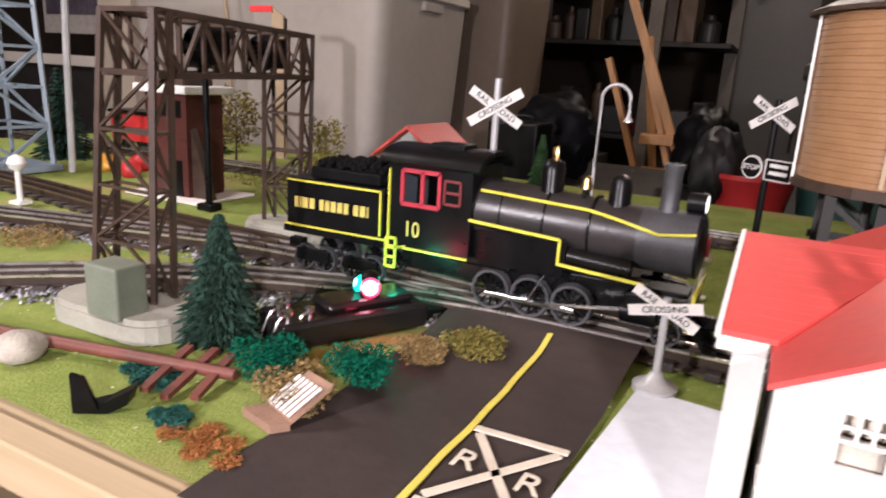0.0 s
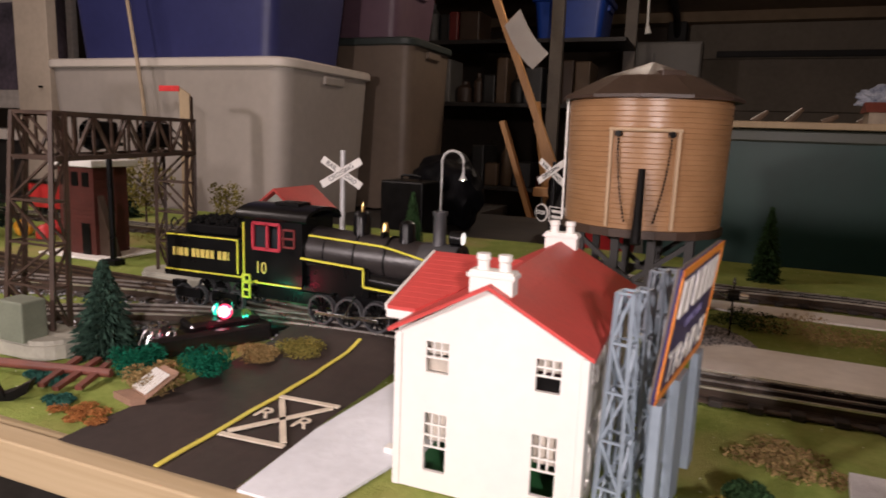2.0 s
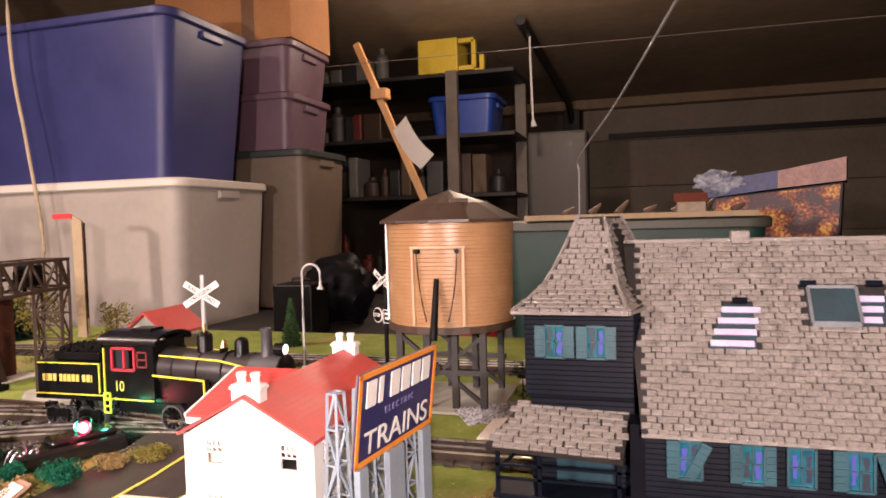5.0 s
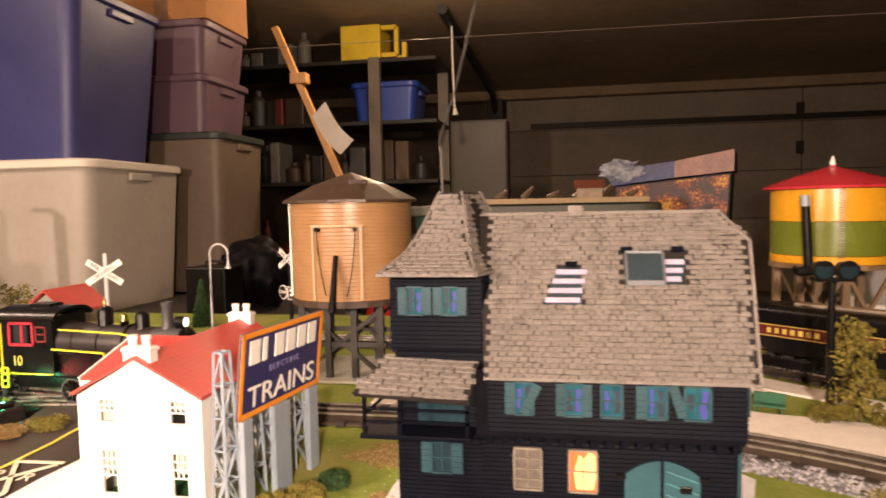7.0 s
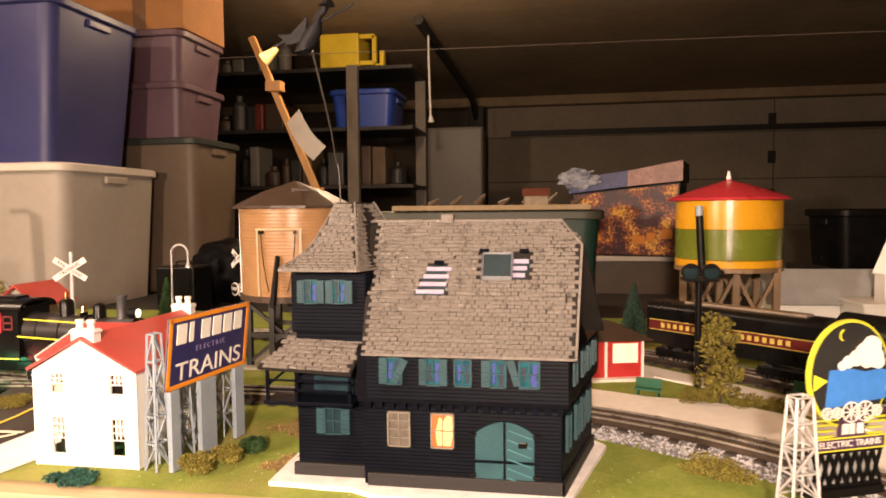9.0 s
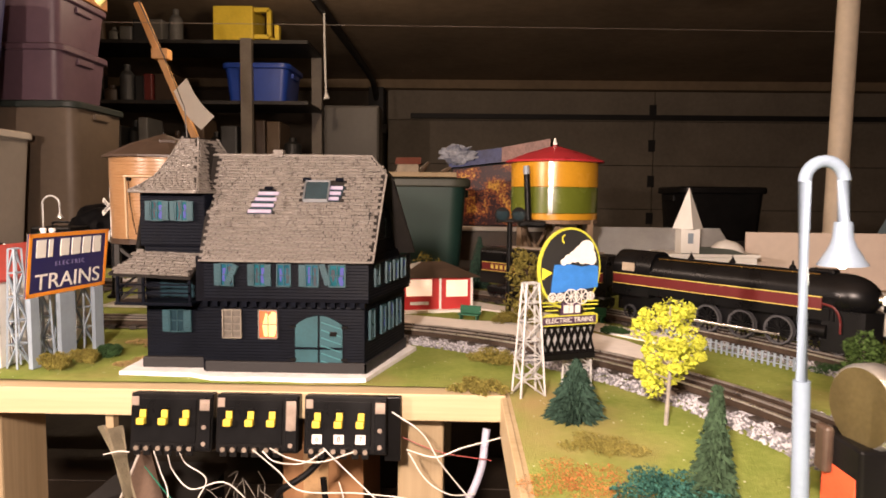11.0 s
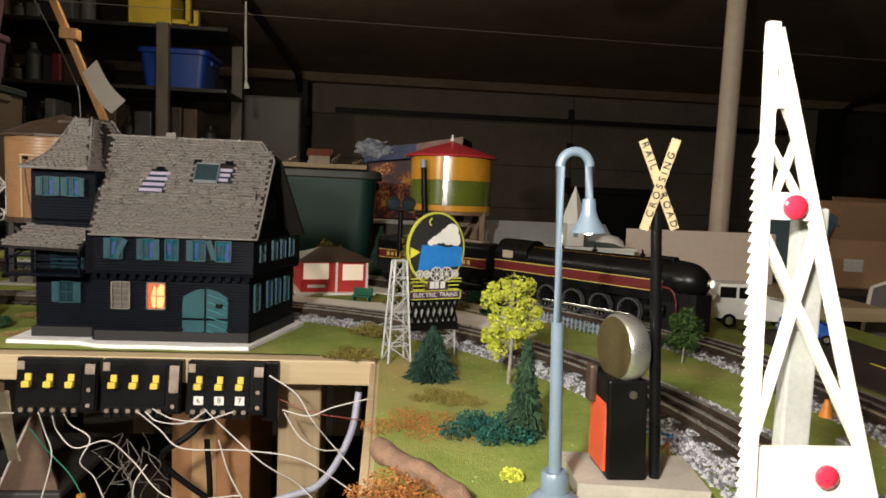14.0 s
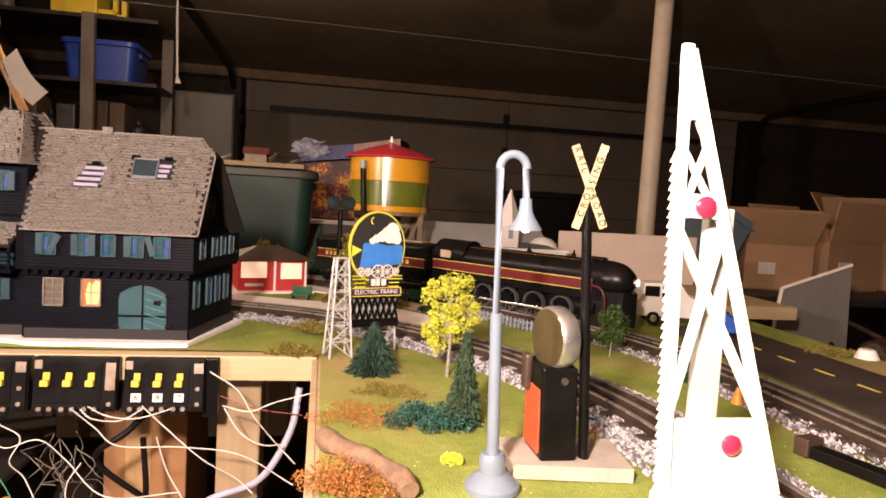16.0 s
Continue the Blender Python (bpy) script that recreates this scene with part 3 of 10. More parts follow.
def pane_window(parent, x0, x1, z0, z1, y, frame_m, pane_m, shutters=True, bars=1, tilt=0.0, axis="x"):
    """A window: frame, pane and open shutters, one hanging askew."""
    m = pose(0, 0, 0) if axis == "x" else Matrix(((0, -1, 0, y), (1, 0, 0, 0), (0, 0, 1, 0), (0, 0, 0, 1)))
    if axis != "x":
        y = 0.0
    f = thing("window", "", "")
    f.parent = parent
    f.matrix_basis = m
    w = (x1 - x0) * (0.5 if shutters else 1.0)
    c = (x0 + x1) / 2
    a, b = c - w / 2, c + w / 2
    t = 0.0016
    bm = BM()
    for p, q in (((a, z0), (b, z0)), ((b, z0), (b, z1)), ((b, z1), (a, z1)), ((a, z1), (a, z0))):
        beam(bm, (p[0], y - 0.0018, p[1]), (q[0], y - 0.0018, q[1]), t, 0.003, up=(0, 1, 0))
    for k in range(bars):
        z = z0 + (z1 - z0) * (k + 1) / (bars + 1)
        beam(bm, (a, y - 0.0015, z), (b, y - 0.0015, z), 0.001, 0.002, up=(0, 1, 0))
    beam(bm, (c, y - 0.0015, z0), (c, y - 0.0015, z1), 0.001, 0.002, up=(0, 1, 0))
    part("frame", bm, frame_m, f)
    part("pane", bx(a, b, y - 0.0012, y + 0.0002, z0, z1), pane_m, f)
    if pane_m in (GLOWBLUE, GLOWVIOLET):
        g = random.Random(int(x0 * 1e4) + int(z0 * 1e4))
        for side in (-1, 1):
            mid, hz = c + side * w * 0.24, (z1 - z0) * g.uniform(0.28, 0.44)
            lv = [(z0 + z1) / 2 + (z1 - z0) * g.uniform(-0.06, 0.06) + hz * (k / 2.5 - 1) for k in range(6)]
            lo = [(mid - w * g.uniform(0.03, 0.19), y - 0.0014, z) for z in lv]
            hi = [(mid + w * g.uniform(0.03, 0.19), y - 0.0014, z + g.uniform(-0.1, 0.1) * hz) for z in lv]
            part("broken_hole", prism(BM(), lo + hi[::-1], (0, 0.0001, 0)), HOLE if (pane_m is GLOWVIOLET) == (side < 0) else HOLEB, f, "jagged dark hole in the pane")
    if shutters:
        for s, u0, u1 in ((-1, x0, a - 0.0004), (1, b + 0.0004, x1)):
            sh = bx(u0, u1, y - 0.0034, y - 0.0014, z0, z1)
            for k in range(5):
                z = z0 + (z1 - z0) * (k + 0.6) / 5.6
                box(sh, u0 + 0.0006, u1 - 0.0006, y - 0.0042, y - 0.003, z, z + (z1 - z0) * 0.1)
            if s == 1 and tilt:
                bmesh.ops.rotate(sh, cent=(u0, y, z1), matrix=Matrix.Rotation(tilt, 3, "Y"), verts=sh.verts)
            part("shutter", sh, TEALF, f)
    return f


def dark_house():
    h = thing("haunted_house", "dark weathered gabled house with tower and broken shutters", "model house", pose(0, 0, Z))
    # walls
    x0, x1, y0, y1 = 0.600, 0.797, 0.046, 0.190
    b = bx(x0, x1, y0, y1, 0.0, 0.092)
    w = part("lower_wall", b, WALLGAP, h)
    siding(w, x0, x1, y0, 0.018, 0.086)
    siding(w, y0, y1, x1, 0.018, 0.086, axis="y")
    b = bx(x0 - 0.004, x1 + 0.006, y0 - 0.009, y1 + 0.006, 0.092, 0.146)
    w = part("upper_wall", b, WALLGAP, h)
    siding(w, x0 + 0.006, x1 + 0.006, y0 - 0.009, 0.096, 0.140)
    siding(w, y0 - 0.009, y1 + 0.006, x1 + 0.006, 0.096, 0.140, axis="y")
    for i in range(17):
        x = x0 + 0.004 + i * 0.0118
        part("corbel", bx(x, x + 0.006, y0 - 0.010, y0 - 0.001, 0.086, 0.092), DARKWALL, h)
    b = bx(x0 + 0.004, x1 + 0.004, y0 - 0.005, y0, 0.0, 0.018, 0.001)
    box(b, x1, x1 + 0.004, y0 - 0.005, y1, 0.0, 0.018, 0.001)
    part("plinth", b, mat("plinth_grey", (0.010, 0.009, 0.0095), 0.7, scale=40, var=0.3, bump=0.3), h)
    # gable ends
    ye, yr, ze, zr = 0.026, 0.112, 0.142, 0.270
    yb = 2 * yr - ye
    b = prism(BM(), [(x1 + 0.004, ye + 0.012, ze + 0.004), (x1 + 0.004, yb - 0.012, ze + 0.004), (x1 + 0.004, yr + 0.016, 0.243), (x1 + 0.004, yr - 0.016, 0.243)], (-0.19, 0, 0))
    w = part("gable", b, WALLGAP, h)
    siding(w, ye + 0.03, yb - 0.03, x1 + 0.004, ze + 0.006, 0.20, axis="y")
    # roof
    th = 0.004
    up = Vector((0, yr - ye, zr - ze))
    length = up.length
    n = Vector((0, -up.z, up.y)).normalized()
    roof = BM()
    front = [(0.604, ye, ze), (0.810, ye, ze), (0.818, 0.094, 0.246), (0.798, yr, zr), (0.592, yr, zr)]
    back = [(0.600, yb, ze), (0.810, yb, ze), (0.818, 2 * yr - 0.094, 0.246), (0.798, yr, zr), (0.592, yr, zr)]
    prism(roof, front, -n * th)
    prism(roof, back, -Vector((0, -n.y, n.z)) * th)
    prism(roof, [(0.818, 0.094, 0.246), (0.818, 2 * yr - 0.094, 0.246), (0.798, yr, zr)], (-0.004, 0, -0.003))
    r = part("roof", roof, ROOFGAP, h, "shingle roof in weathered brown with holes")
    edge = BM()
    for p, q in zip(front[:4], front[1:]):
        beam(edge, Vector(p) + n * 0.0004, Vector(q) + n * 0.0004, 0.0022, 0.0022)
    part("edge_trim", edge, SHINGLE, h, "thin pale edge strip of the roof")
    # holes with laths and a skylight
    part("ridge_cap", bx(0.594, 0.799, yr - 0.003, yr + 0.003, zr - 0.001, zr + 0.002, 0.0008), SHINGLE, h)

    def slope(s, t, lift=0.0):
        return Vector((s, ye, ze)) + up.normalized() * t + n * lift

    def hole(s0, s1, t0, t1, lean, k, mat_lath):
        bm = prism(BM(), [slope(s0, t0, 0.0004), slope(s1 - 0.006, t0, 0.0004), slope(s1, t1, 0.0004), slope(s0 + lean, t1, 0.0004)], n * 0.0008)
        part("roof_hole", bm, GLASSD, h)
        for i in range(k):
            t = t0 + (t1 - t0) * (i + 0.5) / k
            o = lean * (i + 0.5) / k
            bm = prism(BM(), [slope(s0 + o, t - 0.0022, 0.0012), slope(s1 - 0.008 + o * 0.7, t - 0.0022, 0.0012), slope(s1 - 0.008 + o * 0.7, t + 0.0022, 0.0012), slope(s0 + o, t + 0.0022, 0.0012)], n * 0.0012)
            part("lath", bm, mat_lath, h)

    # pale laths; a faint violet glow stands in for light from inside the house
    lath = mat("pale_glow_lath", (0.30, 0.27, 0.28), 0.5, scale=60, var=0.25, emit=(0.36, 0.24, 1.0), power=0.18)
    hole(0.650, 0.687, 0.064, 0.099, 0.012, 4, lath)
    hole(0.742, 0.768, 0.084, 0.108, 0.008, 3, lath)
    sk = [slope(0.718, 0.084, 0.003), slope(0.748, 0.084, 0.003), slope(0.748, 0.112, 0.003), slope(0.718, 0.112, 0.003)]
    bm = BM()
    for p, q in zip(sk, sk[1:] + sk[:1]):
        beam(bm, p, q, 0.0022, 0.004)
    part("skylight_frame", bm, mat("skylight_grey", (0.075, 0.085, 0.095), 0.4, scale=40, var=0.2), h)
    part("skylight_pane", prism(BM(), sk, n * 0.0008), GLASSD, h, "dark glass skylight")
    for s0, t in ((0.714, 0.113), (0.755, 0.113), (0.668, 0.099)):
        part("slipped_shingle", prism(BM(), [slope(s0, t, 0.003), slope(s0 + 0.01, t, 0.003), slope(s0 + 0.01, t + 0.004, 0.003), slope(s0, t + 0.004, 0.003)], n * 0.002), DARKWALL, h)

    def inside(s, t):
        x, hx = 0.604 + s, 0.604 + s
        if t > 0.1245 and hx > 0.818 - (t - 0.1245) * 0.75:
            return False
        if hx > 0.806 + t * 0.07:
            return False
        if 0.652 + (t - 0.066) * 0.35 < x < 0.682 and 0.062 < t < 0.098:
            return False
        if 0.714 < x < 0.768 and 0.080 < t < 0.112:
            return False
        return hx > 0.606 - t * 0.03

    shingle_slope(h, r, (0.604, ye, ze), (1, 0, 0), up, 0.22, length - 0.001, 0.0070, 0.0047, 290, inside, 5, 0.0015)
    # windows on the upper floor
    yw = y0 - 0.0112
    for i, (a, c, pm, sh, tl) in enumerate(((0.620, 0.650, GLOWVIOLET, True, 0.45), (0.660, 0.688, GLOWBLUE, True, 0.0), (0.695, 0.711, GLOWVIOLET, False, 0), (0.721, 0.752, GLOWVIOLET, True, -0.3), (0.757, 0.776, GLOWBLUE, False, 0))):
        pane_window(h, a, c, 0.112, 0.138, yw, TEALF, pm, sh, 1, tl)
    # lower floor
    pane_window(h, 0.626, 0.648, 0.047, 0.081, y0 - 0.002, WEATH, mat("boarded_pane", (0.10, 0.085, 0.07), 0.7, scale=160, var=0.6, bump=0.4), False, 3)
    pane_window(h, 0.670, 0.692, 0.047, 0.081, y0 - 0.002, WEATH, GLOWWARM, False, 1)
    part("flame_shape", prism(BM(), [(0.676, y0 - 0.0036, 0.049), (0.689, y0 - 0.0036, 0.049), (0.6912, y0 - 0.0036, 0.060), (0.6905, y0 - 0.0036, 0.078), (0.686, y0 - 0.0036, 0.0795), (0.682, y0 - 0.0036, 0.074), (0.678, y0 - 0.0036, 0.0775), (0.674, y0 - 0.0036, 0.062)], (0, 0.0004, 0)), FLAME, h, "glowing flame behind the window")
    for k, x in ((0, 0.7135), (1, 0.7435)):
        d = thing("door", "", "")
        d.parent = h
        w = 0.0275
        pts = [(x, y0 - 0.003, 0.008), (x + w, y0 - 0.003, 0.008)]
        for q in range(7):
            u = (x + w) - w * q / 6
            g = 1 - ((u - 0.7425) / 0.030) ** 2
            pts.append((u, y0 - 0.003, 0.062 + 0.013 * max(0, g)))
        part("leaf", prism(BM(), pts, (0, 0.003, 0)), TEAL, d, "teal painted plank barn door leaf")
        part("rail", bx(x, x + w, y0 - 0.0042, y0 - 0.003, 0.034, 0.0365), DARKWALL, d)
        if k:
            for q in range(6):
                z = 0.012 + q * 0.0095
                part("brace", beam(BM(), (x + 0.002, y0 - 0.0036, z + 0.008), (x + w - 0.002, y0 - 0.0036, z), 0.0012, 0.0014, up=(0, 1, 0)), mat("pale_teal", (0.03, 0.15, 0.17), 0.5), d)
            part("peephole", bx(x + 0.012, x + 0.021, y0 - 0.0046, y0 - 0.003, 0.050, 0.056, 0.001), BLACKP, d)
        for z in (0.020, 0.060):
            part("hinge", bx(x - 0.006 if not k else x + w - 0.001, x + 0.001 if not k else x + w + 0.006, y0 - 0.0046, y0 - 0.002, z, z + 0.003), BLACKP, d)
    for z0, z1 in ((0.044, 0.080), (0.110, 0.136)):
        for c in (0.062, 0.100, 0.128, 0.158):
            pane_window(h, c - 0.007, c + 0.007, z0, z1, x1 + (0.0018 if z0 < 0.1 else 0.0078), TEALF, GLASSD if c < 0.1 else GLOWBLUE, False, 1, axis="y")
    for c in (0.098, 0.128):
        pane_window(h, c - 0.009, c + 0.009, 0.166, 0.190, x1 + 0.0062, TEALF, GLASSD, False, 1, axis="y")
    # tower
    b = bx(0.523, 0.599, 0.063, 0.135, 0.0, 0.084)
    w = part("tower_base", b, WALLGAP, h)
    siding(w, 0.523, 0.599, 0.063, 0.018, 0.080)
    part("tower_plinth", bx(0.520, 0.599, 0.057, 0.063, 0.0, 0.018, 0.001), MATS["plinth_grey"], h)
    b = bx(0.523, 0.599, 0.0625, 0.136, 0.084, 0.156)
    w = part("tower_middle", b, WALLGAP, h)
    siding(w, 0.523, 0.599, 0.0625, 0.090, 0.156)
    b = bx(0.520, 0.599, 0.060, 0.172, 0.156, 0.2215)
    w = part("tower_top", b, WALLGAP, h)
    siding(w, 0.520, 0.599, 0.060, 0.158, 0.2195)
    siding(w, 0.060, 0.172, 0.599, 0.158, 0.2195, axis="y")
    pane_window(h, 0.528, 0.557, 0.1875, 0.2110, 0.0575, TEALF, GLOWBLUE, True, 1)
    pane_window(h, 0.5585, 0.5870, 0.1875, 0.2110, 0.0575, TEALF, GLOWBLUE, True, 1)
    pane_window(h, 0.545, 0.581, 0.050, 0.077, 0.061, TEALF, GLASSD, True, 1)
    # flared tower roof
    prof = [(0.0418, 0.2205), (0.0415, 0.2230), (0.0345, 0.2300), (0.0272, 0.2400), (0.0225, 0.2510), (0.0160, 0.2705), (0.0104, 0.2895), (0.0098, 0.2910)]
    cx, cy = 0.5585, 0.115
    kx, ky = 1.0, 1.70
    tr = BM()
    rings = []
    for w, z in prof:
        rings.append([tr.verts.new((cx + sx * w * kx, cy + sy * w * ky, z)) for sx, sy in ((-1, -1), (1, -1), (1, 1), (-1, 1))])
    for a, c in zip(rings, rings[1:]):
        for k in range(4):
            tr.faces.new((a[k], a[(k + 1) % 4], c[(k + 1) % 4], c[k]))
    tr.faces.new(rings[0][::-1])
    tr.faces.new(rings[-1])
    rt = part("tower_roof", tr, ROOFGAP, h, "flared shingle tower roof")
    for sx, sy in ((-1, -1), (1, -1), (1, 1)):
        hip = BM()
        for (w0, z0), (w1, z1) in zip(prof[1:], prof[2:]):
            beam(hip, (cx + sx * w0 * kx, cy + sy * w0 * ky, z0 + 0.0008), (cx + sx * w1 * kx, cy + sy * w1 * ky, z1 + 0.0008), 0.0020, 0.0020)
        part("hip_trim", hip, SHINGLE, h)
    eave = beam(BM(), (cx - 0.0418, cy - 0.0713, 0.2222), (cx + 0.0418, cy - 0.0713, 0.2222), 0.0020, 0.0024)
    beam(eave, (cx + 0.0421, cy - 0.071, 0.2222), (cx + 0.0421, cy + 0.071, 0.2222), 0.0020, 0.0024)
    part("eave_trim", eave, SHINGLE, h)
    for (w0, z0), (w1, z1), wd in ((prof[1], prof[2], 0.008), (prof[2], prof[3], 0.007), (prof[3], prof[4], 0.0065), (prof[4], prof[5], 0.0062), (prof[5], prof[6], 0.006)):
        o = Vector((cx - w0 * kx, cy - w0 * ky, z0))
        upv = Vector((0, (w0 - w1) * ky, z1 - z0))
        half = w0 * kx

        def ins(s, t, w0=w0, w1=w1, L=upv.length):
            hw = (w0 + (w1 - w0) * t / L) * kx
            return abs(s - w0 * kx) < hw - 0.002
        shingle_slope(h, rt, o, (1, 0, 0), upv, 2 * half, upv.length, wd, 0.0048, 90, ins, 11, 0.001)
        o = Vector((cx + w0 * kx, cy - w0 * ky, z0))
        upv = Vector((-(w0 - w1) * kx, 0, z1 - z0))

        def ins2(s, t, w0=w0, w1=w1, L=upv.length):
            hw = (w0 + (w1 - w0) * t / L) * ky
            return abs(s - w0 * ky) < hw - 0.002
        shingle_slope(h, rt, o, (0, 1, 0), upv, 2 * w0 * ky, upv.length, wd, 0.0048, 0, ins2, 12, 0.001)
    part("ridge_stack", bx(0.671, 0.684, yr - 0.006, yr + 0.006, zr - 0.002, 0.2775, 0.0008), SHINGLE, h, "short grey stack on the ridge")
    # porch roof, balcony
    pf = [(0.492, 0.032, 0.125), (0.591, 0.032, 0.1205), (0.597, 0.066, 0.1495), (0.516, 0.066, 0.1495)]
    pr = part("porch_roof", prism(BM(), pf, (0, 0.001, -0.003)), ROOFGAP, h)
    pl = prism(BM(), [(0.492, 0.032, 0.125), (0.516, 0.066, 0.1495), (0.520, 0.068, 0.127)], (0.001, 0, -0.003))
    part("porch_side_roof", pl, SHINGLE, h)
    shingle_slope(h, pr, (0.494, 0.032, 0.1245), (1, -0.0001, -0.03), (0, 0.034, 0.0265), 0.099, 0.043, 0.0092, 0.0054, 120, lambda s, t: s > 0.55 * t and s < 0.096 + 0.1 * t, 13)
    part("balcony_floor", bx(0.498, 0.592, 0.033, 0.062, 0.086, 0.090, 0.0008), DARKWALL, h)
    for x in (0.500, 0.531, 0.587):
        part("balcony_post", bx(x, x + 0.003, 0.035, 0.038, 0.090, 0.123), DARKWALL, h)
    for z in (0.100, 0.110):
        part("balcony_rail", bx(0.500, 0.590, 0.035, 0.037, z, z + 0.002), DARKWALL, h)
    part("balcony_brace", beam(BM(), (0.501, 0.037, 0.105), (0.523, 0.062, 0.125), 0.002), DARKWALL, h)
    part("balcony_door", bx(0.542, 0.585, 0.0608, 0.0624, 0.092, 0.126), GLASSD, h)
    # pale snow-like base rim
    rim = [(0.500, 0.036)] + [(0.500 + i * 0.0295, 0.030 + (0.014 if i < 4 else 0) + 0.006 * noise.noise((i * 1.7, 2, 0)) - 0.010) for i in range(1, 10)] + [(0.802, 0.022), (0.815, 0.19), (0.80, 0.205), (0.51, 0.205), (0.50, 0.13)]
    part("base_rim", prism(BM(), [(x, y, 0.0) for x, y in rim], (0, 0, 0.005)), mat("snow_rim", (0.80, 0.79, 0.80), 0.8, scale=60, var=0.2, bump=0.5), h, "crumbly white base rim")
    # wire rising from the tower
    w = tube(BM(), spline([(0.558, 0.112, 0.287), (0.559, 0.104, 0.325), (0.561, 0.088, 0.338), (0.592, -0.02, 0.360), (0.628, -0.158, 0.390)], 6), 0.0007)
    part("aerial_wire", w, mat("wire_grey", (0.10, 0.095, 0.09), 0.5), h, "bent grey wire")

    # the end wall and the tower are sheared back to fit the camera's view
    def view_shear(y):
        return y - 0.060 + 0.7 * max(0.0, y - 0.115)

    for ob in h.children_recursive:
        if ob.data is None:
            continue
        if ob.name.startswith("shingle") and not ob.name.startswith("shingles"):
            if ob.parent is rt:
                ob.matrix_basis = Matrix.Translation((0.25 * view_shear(ob.matrix_basis.translation.y), 0, 0)) @ ob.matrix_basis
            continue
        m, q = ob.matrix_basis.copy(), ob.parent
        while q is not h:
            m, q = q.matrix_basis @ m, q.parent
        inv = m.inverted()
        tower = ob is rt or ob.parent is rt or ob.name.startswith(("tower", "hip", "eave")) or ob.parent.name.startswith("tower")
        for v in ob.data.vertices:
            c = m @ v.co
            k = min(1.0, max(0.0, (c.x - 0.786) / 0.008)) * max(0.0, c.y - y0)
            if c.z > 0.143:
                k = min(k, max(0.0, c.y - 0.112))
            if tower:
                k = view_shear(c.y)
            if k:
                v.co = inv @ (c + Vector((0.25 * k, 0, 0)))


dark_house()


